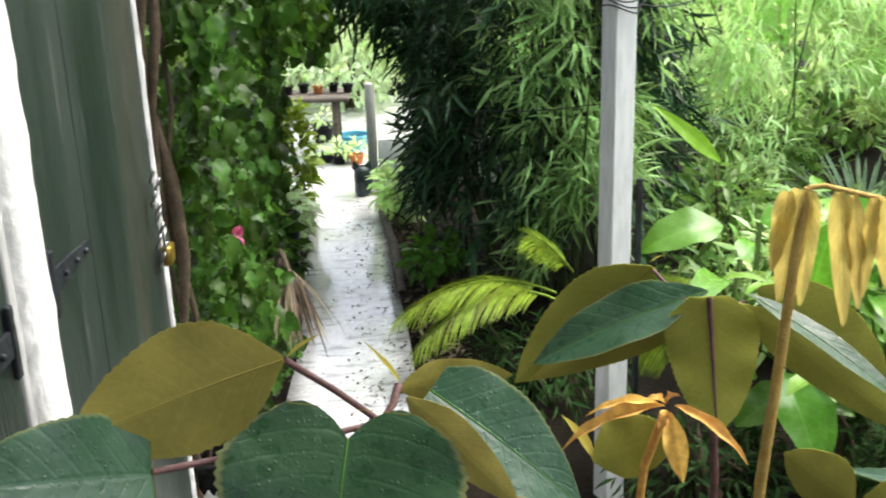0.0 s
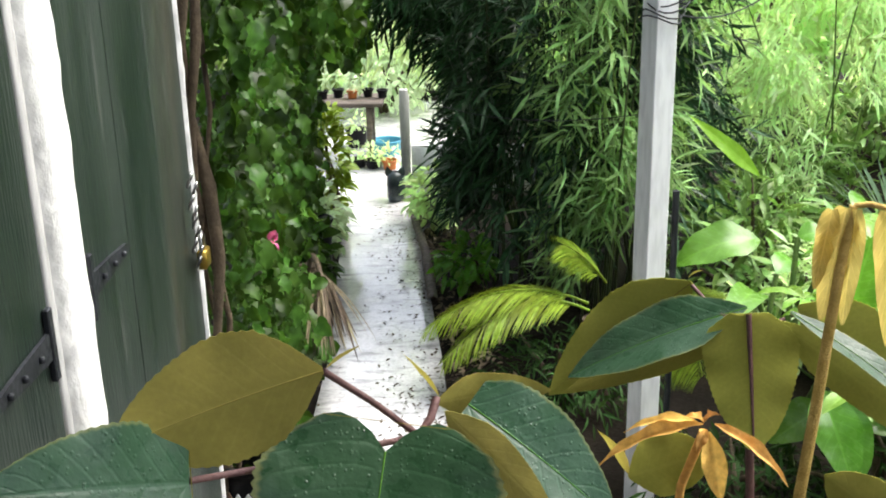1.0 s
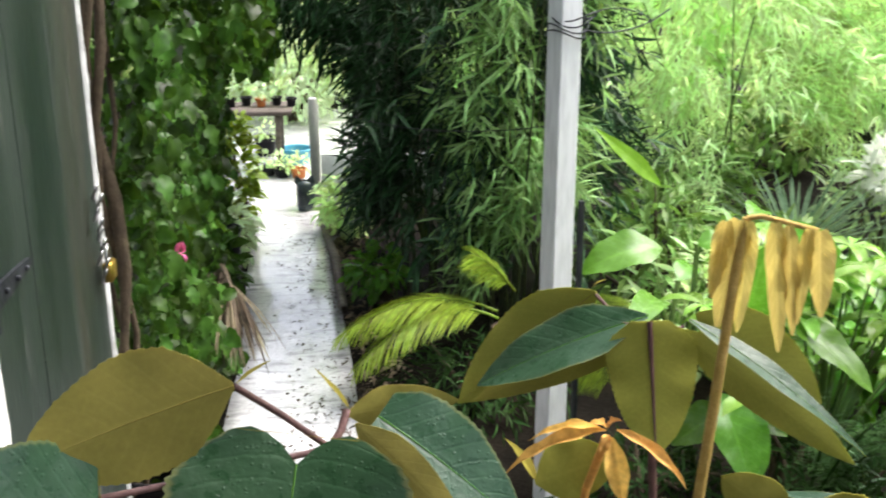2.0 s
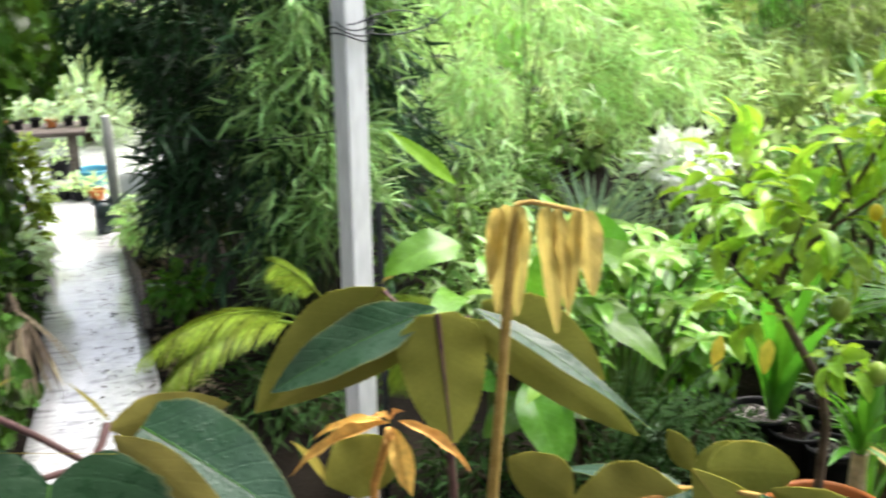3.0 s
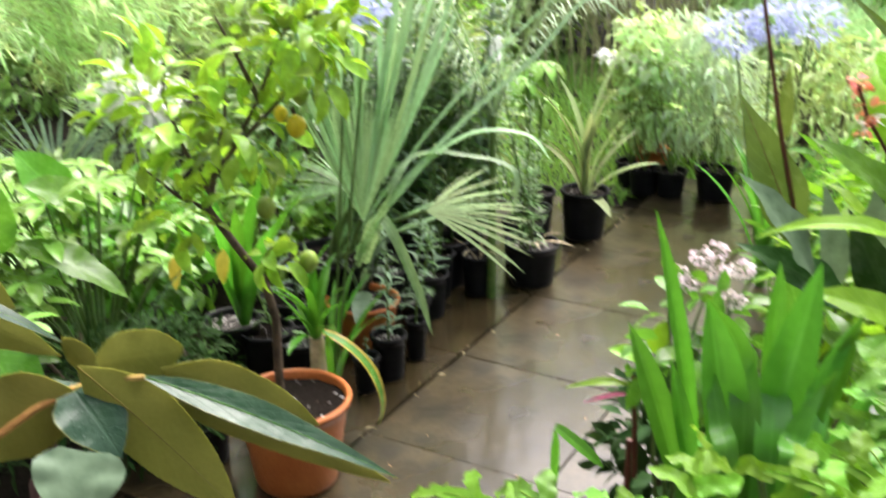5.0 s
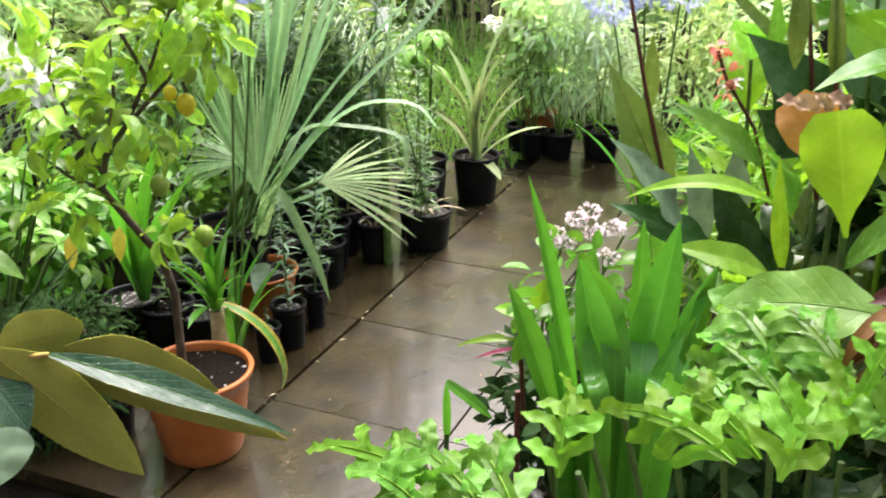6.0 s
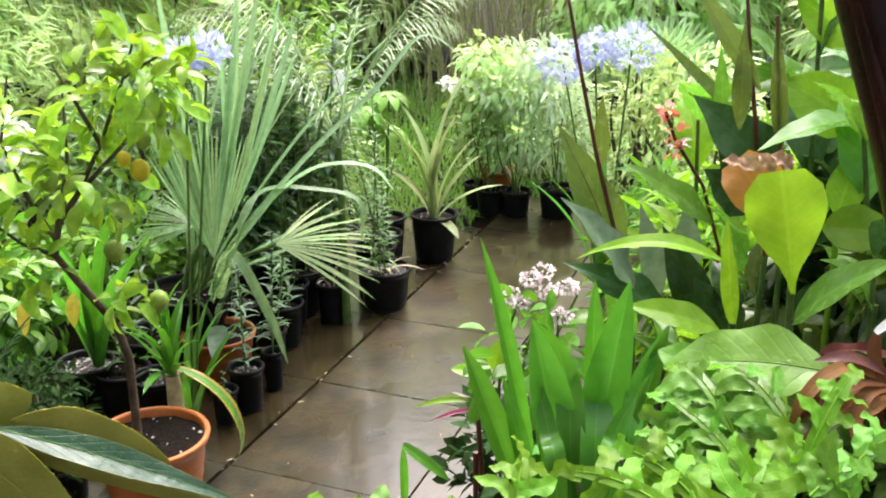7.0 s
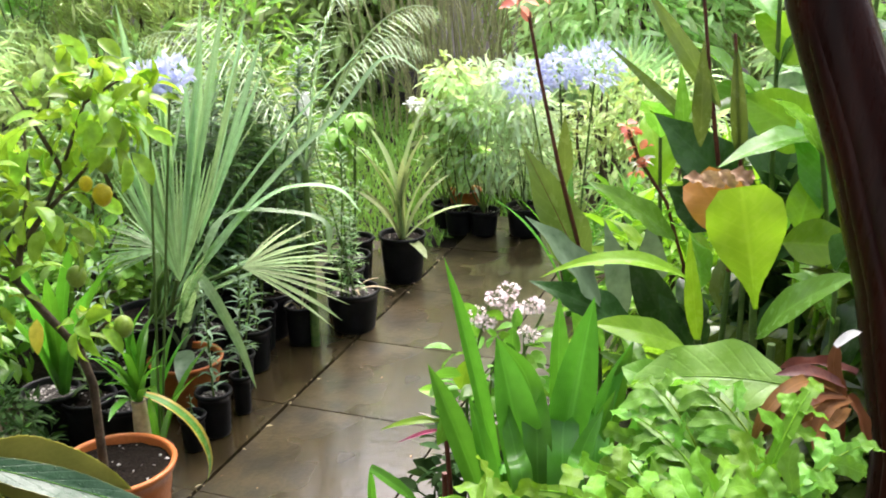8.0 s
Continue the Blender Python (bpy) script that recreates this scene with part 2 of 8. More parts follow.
M = {
    # shaded copy of the bamboo leaf, near-black for the clump's dim inside
    "bamboo": leaf_mat("bamboo_shaded_leaf", (0.006, 0.025, 0.008), (0.024, 0.07, 0.022), trans=0.12, spec=0.2, spread=0.65),
    # paler than real bamboo leaves: bright sky light is put into the colour
    "weeping": leaf_mat("lit_weeping_bamboo_leaf", (0.29, 0.53, 0.19), (0.56, 0.79, 0.41), trans=0.55, spread=0.5),
    # lit copy of the same bamboo leaf, for the clump's brighter side
    "bamboo_mid": leaf_mat("bamboo_lit_leaf", (0.11, 0.26, 0.07), (0.28, 0.47, 0.165), trans=0.38, spread=0.6),
    "vine": leaf_mat("vine_leaf", (0.007, 0.034, 0.004), (0.045, 0.112, 0.01), spec=0.18, rough=0.36, spread=0.75, trans=0.35),
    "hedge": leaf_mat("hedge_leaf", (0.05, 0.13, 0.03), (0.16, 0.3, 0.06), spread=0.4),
    # paled hedge leaf, rain haze over the far planting mixed into the colour
    "hedge_far": leaf_mat("hazed_hedge_leaf", (0.2, 0.33, 0.08), (0.38, 0.5, 0.17), spread=0.5),
    "ginger": leaf_mat("ginger_leaf", (0.05, 0.19, 0.012), (0.13, 0.36, 0.02), rough=0.25, trans=0.38, vein="pinnate", vein_k=0.3, spec=0.4),
    "whorl": leaf_mat("whorl_leaf", (0.11, 0.29, 0.025), (0.22, 0.45, 0.05), rough=0.26, spec=0.3, spread=0.4, vein="pinnate", vein_k=0.2, trans=0.35),
    "lemon": leaf_mat("lemon_leaf", (0.085, 0.24, 0.012), (0.28, 0.5, 0.022), rough=0.24, spread=0.5, trans=0.42, spec=0.35),
    "fan": leaf_mat("fan_palm_leaf", (0.12, 0.29, 0.11), (0.3, 0.5, 0.24), rough=0.28, vein="parallel", spread=0.42, spec=0.45, trans=0.35),
    "fan_dry": leaf_mat("fan_palm_drying_leaf", (0.17, 0.3, 0.1), (0.34, 0.46, 0.2), rough=0.36, vein="parallel", dry=(0.34, 0.26, 0.1)),
    "shrub": leaf_mat("shrub_leaf", (0.045, 0.13, 0.03), (0.13, 0.27, 0.07), spec=0.4, rough=0.3, spread=0.45),
    "greygreen": leaf_mat("grey_green_leaf", (0.09, 0.17, 0.1), (0.17, 0.27, 0.16)),
    "straps": leaf_mat("cream_edged_strap", (0.2, 0.31, 0.1), (0.38, 0.46, 0.22), vein="parallel"),
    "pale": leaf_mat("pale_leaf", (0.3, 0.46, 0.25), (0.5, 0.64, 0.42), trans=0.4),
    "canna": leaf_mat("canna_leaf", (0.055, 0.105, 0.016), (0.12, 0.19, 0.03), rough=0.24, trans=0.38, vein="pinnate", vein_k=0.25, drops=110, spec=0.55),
    # dark green canna leaf, also used to put the bed's shade into colour
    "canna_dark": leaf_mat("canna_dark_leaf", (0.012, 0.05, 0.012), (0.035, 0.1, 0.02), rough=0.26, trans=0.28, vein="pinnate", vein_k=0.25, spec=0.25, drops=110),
    "lily": leaf_mat("broad_leaf", (0.11, 0.31, 0.004), (0.24, 0.5, 0.008), rough=0.26, trans=0.45, vein="pinnate", vein_k=0.25, drops=110, spec=0.25),
    "iris": leaf_mat("sword_leaf", (0.028, 0.16, 0.004), (0.085, 0.31, 0.011), vein="parallel", vein_k=0.35, spec=0.5, rough=0.17, trans=0.4, drops=100, relief=0.35, spread=0.4),
    "lobed": leaf_mat("lobed_leaf", (0.055, 0.21, 0.01), (0.16, 0.41, 0.028), vein="pinnate", vein_k=0.25, drops=90, rough=0.26, spread=0.4, spec=0.25, relief=0.5, trans=0.4),
    "young_fern": leaf_mat("young_fern_leaf", (0.07, 0.24, 0.003), (0.17, 0.42, 0.006), vein="pinnate", vein_k=0.25, drops=90, rough=0.32, spread=0.3, spec=0.2, relief=0.45, trans=0.42),
    "wet_broad": leaf_mat("wet_broad_leaf", (0.12, 0.31, 0.02), (0.23, 0.46, 0.05), vein="pinnate", vein_k=0.12, drops=60, rough=0.26, spread=0.2, spec=0.5, relief=0.9, trans=0.35),
    "edged": leaf_mat("yellow_edged_strap", (0.05, 0.2, 0.02), (0.1, 0.3, 0.03), vein="parallel", margin=(0.5, 0.36, 0.03), rim=0.55, spec=0.4, rough=0.25),
    "crisp": leaf_mat("crisp_brown_leaf", (0.2, 0.105, 0.04), (0.42, 0.28, 0.15), rough=0.5, grain=60, relief=0.9, trans=0.15, spread=0.5),
    "browning": leaf_mat("browning_leaf", (0.32, 0.13, 0.012), (0.52, 0.26, 0.035), rough=0.4, trans=0.4, vein="pinnate", vein_k=0.2, spread=0.35),
    "pumice": solid_mat("pumice_chip", (0.2, 0.18, 0.16), (0.5, 0.48, 0.45), rough=0.8, scale=60, vary=0.3),
    "cycad": leaf_mat("cycad_leaf", (0.07, 0.15, 0.005), (0.21, 0.31, 0.011), rough=0.35, spread=0.5),
    "grass": leaf_mat("grass_blade", (0.1, 0.26, 0.03), (0.2, 0.4, 0.06)),
    # near-black leaf: deep shade between the plants put into the colour
    "dark": leaf_mat("shade_dark_leaf", (0.01, 0.034, 0.009), (0.03, 0.075, 0.017), spec=0.05, rough=0.55),
    "hero": leaf_mat("downy_leaf_top", (0.009, 0.042, 0.017), (0.028, 0.08, 0.037), trans=0.1, grain=60, relief=0.6, spread=0.2, vein="pinnate", margin=(0.12, 0.15, 0.05), vein_k=0.14, drops=190, rough=0.32, spec=0.32, down=0.045),
    "under": leaf_mat("downy_leaf_underside", (0.26, 0.22, 0.034), (0.37, 0.315, 0.06), rough=0.75, grain=160, relief=0.3, spread=0.16, vein="pinnate", vein_k=0.1, trans=0.4),
    "under_green": leaf_mat("downy_leaf_olive_underside", (0.38, 0.39, 0.04), (0.52, 0.52, 0.08), rough=0.75, grain=160, relief=0.3, spread=0.16, vein="pinnate", vein_k=0.12, trans=0.48),
    "young": leaf_mat("young_downy_leaf", (0.42, 0.32, 0.06), (0.6, 0.48, 0.14), rough=0.9, grain=60, relief=1.0, spread=0.2, vein="pinnate", vein_k=0.5, trans=0.4),
    "rust": leaf_mat("rust_downy_leaf", (0.46, 0.23, 0.03), (0.62, 0.37, 0.07), rough=0.9, grain=90, relief=1.0, spread=0.2, trans=0.2),
    "dead": leaf_mat("dead_leaf", (0.065, 0.023, 0.004), (0.22, 0.09, 0.016), rough=0.35, trans=0.15, vein="parallel", vein_k=0.3, spec=0.12),
    "straw": leaf_mat("straw_leaf", (0.28, 0.22, 0.12), (0.42, 0.36, 0.22), rough=0.8, trans=0.1),
    "thatch": leaf_mat("grey_dead_leaf", (0.13, 0.1, 0.06), (0.24, 0.19, 0.12), rough=0.8, trans=0.1),
    "yellow": leaf_mat("yellow_leaf", (0.6, 0.52, 0.02), (0.76, 0.64, 0.04), trans=0.4),
    "reed": leaf_mat("reed_stem", (0.14, 0.16, 0.06), (0.28, 0.27, 0.12), trans=0.1),
    "blue": leaf_mat("lilac_petal", (0.34, 0.39, 0.8), (0.54, 0.58, 0.9), rough=0.5, trans=0.35),
    "white": leaf_mat("white_petal", (0.75, 0.78, 0.72), (0.85, 0.85, 0.82), rough=0.5, trans=0.3, spread=0.08),
    "pink": leaf_mat("pale_pink_petal", (0.62, 0.42, 0.52), (0.8, 0.68, 0.72), rough=0.5, trans=0.3),
    "coral": leaf_mat("coral_petal", (0.8, 0.13, 0.07), (0.85, 0.32, 0.2), rough=0.45, trans=0.3),
    "magenta": leaf_mat("magenta_petal", (0.5, 0.05, 0.16), (0.62, 0.12, 0.25), rough=0.45, trans=0.2),
    "fruit": solid_mat("lemon_peel", (0.68, 0.54, 0.025), (0.78, 0.6, 0.03), rough=0.35, grain=160),
    "greenfruit": solid_mat("unripe_peel", (0.2, 0.32, 0.04), (0.3, 0.4, 0.06), rough=0.4, grain=160),
    "bark": solid_mat("bark", (0.05, 0.036, 0.022), (0.11, 0.08, 0.05), rough=0.8, scale=20, grain=120, relief=0.8),
    "stem": solid_mat("green_stem", (0.07, 0.13, 0.03), (0.13, 0.2, 0.05), rough=0.5, scale=20),
    "mauve": solid_mat("mauve_stalk", (0.1, 0.05, 0.05), (0.17, 0.09, 0.08), rough=0.6, scale=30, grain=200, relief=0.6),
    "downystem": solid_mat("downy_stalk", (0.42, 0.28, 0.07), (0.55, 0.38, 0.12), rough=0.9, scale=30, grain=260, relief=0.9),
    "redstem": solid_mat("red_stalk", (0.09, 0.025, 0.02), (0.16, 0.05, 0.03), rough=0.4, scale=20),
    "culm": solid_mat("bamboo_culm", (0.03, 0.045, 0.02), (0.07, 0.08, 0.03), rough=0.4, scale=12),
    "pseudostem": solid_mat("banana_sheath", (0.01, 0.003, 0.0025), (0.045, 0.011, 0.007), scale=3, grain=40, stretch=(3, 3, 0.5), rough=0.3, spec=0.16, relief=0.12),
    "terracotta": solid_mat("terracotta", (0.38, 0.11, 0.028), (0.48, 0.16, 0.042), rough=0.4, scale=6, grain=140, relief=0.2),
    "blackpot": solid_mat("black_plastic", (0.006, 0.006, 0.007), (0.014, 0.014, 0.015), rough=0.38, scale=10, relief=0.15, spec=0.12),
    "compost": solid_mat("compost", (0.004, 0.003, 0.0025), (0.022, 0.016, 0.012), rough=0.6, scale=110, grain=260, relief=1.0, spec=0.03),
    "gravel": solid_mat("pumice_mulch", (0.018, 0.016, 0.014), (0.085, 0.075, 0.07), rough=0.7, scale=110, grain=260, relief=1.0, spec=0.06),
    "soil": solid_mat("garden_soil", (0.006, 0.005, 0.004), (0.018, 0.014, 0.01), rough=0.75, scale=4, grain=60, relief=1.0, spec=0.04),
    "slab": wet_mat("wet_paving", (0.034, 0.0245, 0.0105), (0.1, 0.076, 0.037), dry=0.5, wet=0.13, puddle=1.6, relief=1.0, coat=0.12, film=1.0, grit=(0.014, 0.011, 0.006), blotch=0.85),
    # near-white base colour stands in for sky glare on the wet concrete
    "pathway": wet_mat("wet_path_painted_glare", (0.62, 0.62, 0.62), (0.86, 0.86, 0.86), dry=0.3, wet=0.06, puddle=5.0, relief=1.0, ior=1.6, coat=0.08, film=1.0, grit=(0.05, 0.045, 0.04), blotch=0.3),
    "white_paint": solid_mat("white_paint", (0.76, 0.77, 0.78), (0.83, 0.83, 0.82), rough=0.4, scale=5, grain=60, relief=0.15, stretch=(1, 1, 0.2)),
    "lime_wash": solid_mat("flaking_white_paint", (0.74, 0.74, 0.72), (0.85, 0.85, 0.83), rough=0.7, scale=9, grain=50, relief=0.9),
    "door_paint": stain_mat("weathered_green_paint", (0.009, 0.018, 0.0135), (0.023, 0.034, 0.027), (0.05, 0.04, 0.024), (0.1, 0.105, 0.1)),
    "iron": solid_mat("black_iron", (0.014, 0.016, 0.02), (0.035, 0.038, 0.045), rough=0.5, scale=15, metal=0.3),
    "brass": solid_mat("brass", (0.45, 0.3, 0.06), (0.6, 0.42, 0.1), rough=0.35, scale=20, metal=0.9),
    "steel": solid_mat("steel", (0.3, 0.3, 0.3), (0.5, 0.5, 0.5), rough=0.35, scale=20, metal=1.0),
    "timber": solid_mat("weathered_timber", (0.07, 0.055, 0.045), (0.16, 0.13, 0.11), rough=0.7, scale=6, grain=60, relief=0.8, stretch=(1, 6, 6)),
    # grey of the greenhouse post, and shade painted on the jamb's return
    "greypost": solid_mat("weathered_post_shaded_return", (0.3, 0.3, 0.3), (0.45, 0.45, 0.44), rough=0.6, scale=6, grain=60, stretch=(3, 3, 0.4)),
    "sheeting": solid_mat("white_sheeting", (0.6, 0.64, 0.66), (0.75, 0.78, 0.8), rough=0.35, scale=4),
    "bag": solid_mat("black_bag", (0.012, 0.02, 0.022), (0.05, 0.07, 0.075), rough=0.3, scale=12),
    "bluetub": solid_mat("blue_plastic", (0.05, 0.3, 0.45), (0.12, 0.42, 0.55), rough=0.4),
    "house": solid_mat("rendered_wall", (0.06, 0.065, 0.06), (0.1, 0.105, 0.1), rough=0.8, scale=2, spec=0.1),
    "tile_white": solid_mat("glazed_white", (0.7, 0.7, 0.68), (0.8, 0.8, 0.78), rough=0.25),
    "tile_brown": solid_mat("glazed_brown", (0.28, 0.18, 0.12), (0.4, 0.28, 0.2), rough=0.25),
}


# ---- geometry helpers ----
BASE = {}
rng = np.random.default_rng(7)


class Geo:
    """Vertices and faces gathered for one mesh, with a material slot a face."""

    def __init__(self):
        self.v, self.uv, self.q, self.t, self.qm, self.tm, self.n = [], [], [], [], [], [], 0

    def add(self, v, f, m=0, uv=None):
        v, f = np.asarray(v, float).reshape(-1, 3), np.asarray(f, int)
        if len(f) and f.shape[1] == 4:
            self.q.append(f + self.n), self.qm.append(np.full(len(f), m))
        elif len(f):
            self.t.append(f + self.n), self.tm.append(np.full(len(f), m))
        self.v.append(v)
        self.uv.append(np.full((len(v), 2), 0.25) if uv is None else np.asarray(uv, float))
        self.n += len(v)
        return self

    def mesh(self, name, shift):
        me = bpy.data.meshes.new(name)
        v = np.concatenate(self.v) - np.asarray(shift)
        q = np.concatenate(self.q) if self.q else np.zeros((0, 4), int)
        t = np.concatenate(self.t) if self.t else np.zeros((0, 3), int)
        mi = np.concatenate(self.qm + self.tm)
        loops = np.concatenate([q.ravel(), t.ravel()])
        starts = np.concatenate([np.arange(len(q)) * 4, len(q) * 4 + np.arange(len(t)) * 3])
        me.vertices.add(len(v)), me.loops.add(len(loops)), me.polygons.add(len(starts))
        me.vertices.foreach_set("co", v.ravel())
        me.loops.foreach_set("vertex_index", loops.astype(np.int32))
        me.polygons.foreach_set("loop_start", starts.astype(np.int32))
        me.polygons.foreach_set("material_index", mi.astype(np.int32))
        me.polygons.foreach_set("use_smooth", np.ones(len(starts), bool))
        lay_uv = me.uv_layers.new(name="UVMap")
        lay_uv.data.foreach_set("uv", np.concatenate(self.uv)[loops].ravel())
        me.update(calc_edges=True)
        me.validate()
        return me


def thing(name, base, label, category, group="", kind=""):
    ob = new(name)
    ob.empty_display_size = 0.05
    ob.location = base
    BASE[ob] = Vector(base)
    return tagged(ob, label, category, group, kind)


def flat_shade(me):
    me.polygons.foreach_set("use_smooth", np.zeros(len(me.polygons), bool))


def part(name, geo, mats, parent, label="", flat=False, kind=""):
    """One mesh object under a thing or a part, made in world places."""
    base = BASE[parent]
    me = geo.mesh(name, base)
    for m in mats if isinstance(mats, (list, tuple)) else [mats]:
        me.materials.append(M[m] if isinstance(m, str) else m)
    if flat:
        flat_shade(me)
    ob = new(name, me)
    ob.parent = parent
    BASE[ob] = base
    return tagged(ob, label, kind=kind)


def whole(name, geo, mats, base, label, category, group="", kind="", flat=False):
    """A thing that is one mesh."""
    me = geo.mesh(name, base)
    for m in mats if isinstance(mats, (list, tuple)) else [mats]:
        me.materials.append(M[m])
    if flat:
        flat_shade(me)
    ob = new(name, me)
    ob.location = base
    BASE[ob] = Vector(base)
    return tagged(ob, label, category, group, kind)


def unit(a):
    a = np.asarray(a, float)
    return a / np.maximum(np.linalg.norm(a, axis=-1, keepdims=True), 1e-9)


PROFILES = {
    "wedge": [0.4, 0.86, 1.0, 0.97, 0.9, 0.8, 0.66, 0.46, 0.12],
    "ovate": [0.05, 0.55, 0.9, 1.0, 0.97, 0.86, 0.68, 0.42, 0.02],
    "heart": [0.55, 0.88, 1.0, 0.98, 0.9, 0.76, 0.56, 0.3, 0.02],
    "lance": [0.12, 0.6, 0.9, 1.0, 0.92, 0.74, 0.5, 0.25, 0.01],
    "strap": [0.6, 0.85, 0.95, 1.0, 1.0, 0.95, 0.82, 0.5, 0.02],
    "sword": [0.75, 0.85, 0.95, 1.0, 0.98, 0.9, 0.72, 0.42, 0.01],
    "lobe": [0.95, 0.85, 0.84, 0.92, 1.0, 0.95, 0.8, 0.52, 0.08],
    "spoon": [0.06, 0.12, 0.28, 0.52, 0.76, 0.93, 1.0, 0.95, 0.55],
    "paddle": [0.1, 0.3, 0.62, 0.88, 1.0, 1.0, 0.85, 0.55, 0.03],
    "round": [0.3, 0.75, 0.95, 1.0, 1.0, 0.95, 0.82, 0.6, 0.1],
}


def width_at(shape, s):
    p = PROFILES[shape]
    return np.interp(s, np.linspace(0, 1, len(p)), p)


def blade(length, width, shape="ovate", n=6, na=1, fold=0.25, curl=0.5, wave=0.0, teeth=0, lobes=0, side=0.0, cord=0.0):
    """A leaf blade from the origin along +y, its upper side to +z: grid of points and quads."""
    s = np.linspace(0, 1, n + 1)
    w = width * 0.5 * width_at(shape, s)
    if lobes:
        ph = (s * lobes + 0.16 * np.sin(8 * s + rng.random() * 6)) % 1.0
        ph = ph ** 0.75
        w = w * (0.3 + 0.7 * np.minimum(1, 1.4 * np.sin(np.pi * ph)) ** 0.6)
    if teeth:
        w = w * (1 + 0.014 * np.where(np.arange(n + 1) % 2, 1, -1))
    ang = curl * s
    step = length / n
    am = (ang[1:] + ang[:-1]) / 2
    y = np.concatenate([[0], np.cumsum(np.cos(am))]) * step
    z = -np.concatenate([[0], np.cumsum(np.sin(am))]) * step
    u = np.linspace(-1, 1, 2 * na + 1)
    if lobes:
        w = np.maximum(w * (1 + 0.12 * np.convolve(rng.normal(size=n + 1), np.ones(3) / 2, 'same')), 0.001)
    lift = np.abs(u)[None] * w[:, None] * math.sin(fold) + wave * w[:, None] * u[None] ** 2 * np.sin(17 * s[:, None] + 2.0 * (u > 0)[None])
    fwd = (0.38 * w[:, None] * np.abs(u)[None]) if lobes else 0
    X = u[None] * w[:, None] * math.cos(fold) + side * (s[:, None] ** 2) * length
    Y = y[:, None] + np.sin(ang)[:, None] * lift + fwd - cord * width * np.abs(u)[None] ** 0.7 * (1 - 0.45 * np.abs(u)[None] ** 3) * (1 - s[:, None]) ** 2.5
    Z = z[:, None] + np.cos(ang)[:, None] * lift
    v = np.stack([X, Y + 0 * X, Z + 0 * X], -1).reshape(-1, 3)
    k = 2 * na + 1
    i, j = np.meshgrid(np.arange(n), np.arange(k - 1), indexing="ij")
    a = (i * k + j).ravel()
    uv = np.stack([np.tile((u + 1) / 2, n + 1), np.repeat(s, k)], -1)
    return v, np.stack([a, a + 1, a + k + 1, a + k], -1), uv


def turn(d, nrm):
    """Turns with columns x, y = d, z near nrm; arrays of rows allowed."""
    d = unit(d)
    x = unit(np.cross(d, nrm))
    return np.stack([x, d, np.cross(x, d)], -1)


def scatter(geo, tpl, pos, dirs, norms, size, m=0):
    """Copies of a blade at many places, all in one mesh."""
    v, f, uv = tpl
    R = turn(np.asarray(dirs), np.asarray(norms))
    P = np.einsum("nij,kj->nki", R, v) * np.asarray(size)[:, None, None] + np.asarray(pos)[:, None]
    F = f[None] + (np.arange(len(P)) * len(v))[:, None, None]
    geo.add(P.reshape(-1, 3), F.reshape(-1, f.shape[1]), m, np.tile(uv, (len(P), 1)))


def lay(geo, tpl, base, d, nrm, m=0):
    v, f, uv = tpl
    geo.add(v @ turn(np.asarray(d, float), np.asarray(nrm, float)).T + np.asarray(base), f, m, uv)
    return geo


def tube(geo, pts, radii, sides=8, m=0, cap=True):
    pts = np.asarray(pts, float)
    radii = np.broadcast_to(np.asarray(radii, float), (len(pts),))
    tan = unit(np.gradient(pts, axis=0))
    ref = np.array([0.31, 0.21, 0.93]) if abs(tan[0][2]) < 0.9 else np.array([1.0, 0.1, 0])
    x = unit(np.cross(tan, ref))
    y = np.cross(tan, x)
    a = np.linspace(0, 2 * np.pi, sides, endpoint=False)
    ring = pts[:, None] + radii[:, None, None] * (np.cos(a)[None, :, None] * x[:, None] + np.sin(a)[None, :, None] * y[:, None])
    n = len(pts)
    i, j = np.meshgrid(np.arange(n - 1), np.arange(sides), indexing="ij")
    q = np.stack([i * sides + j, i * sides + (j + 1) % sides, (i + 1) * sides + (j + 1) % sides, (i + 1) * sides + j], -1).reshape(-1, 4)
    v = ring.reshape(-1, 3)
    geo.add(v, q, m)
    if cap:
        c = np.concatenate([ring[-1], pts[-1:]])
        geo.add(c, [(k, (k + 1) % sides, sides) for k in range(sides)], m)
    return geo


def arc(a, b, sag=0.0, n=8, bend=(0, 0, 1)):
    s = np.linspace(0, 1, n)[:, None]
    return np.asarray(a) * (1 - s) + np.asarray(b) * s + np.asarray(bend) * (sag * 4 * s * (1 - s))


def lathe(geo, centre, profile, seg=28, m=0, wob=0.0):
    prof = np.asarray(profile, float)
    a = np.linspace(0, 2 * np.pi, seg, endpoint=False)
    r = prof[:, 0][:, None] * (1 + wob * np.sin(3 * a + 1)[None])
    v = np.stack([r * np.cos(a), r * np.sin(a), np.repeat(prof[:, 1][:, None], seg, 1)], -1) + np.asarray(centre)
    i, j = np.meshgrid(np.arange(len(prof) - 1), np.arange(seg), indexing="ij")
    q = np.stack([i * seg + j, i * seg + (j + 1) % seg, (i + 1) * seg + (j + 1) % seg, (i + 1) * seg + j], -1).reshape(-1, 4)
    return geo.add(v.reshape(-1, 3), q, m)


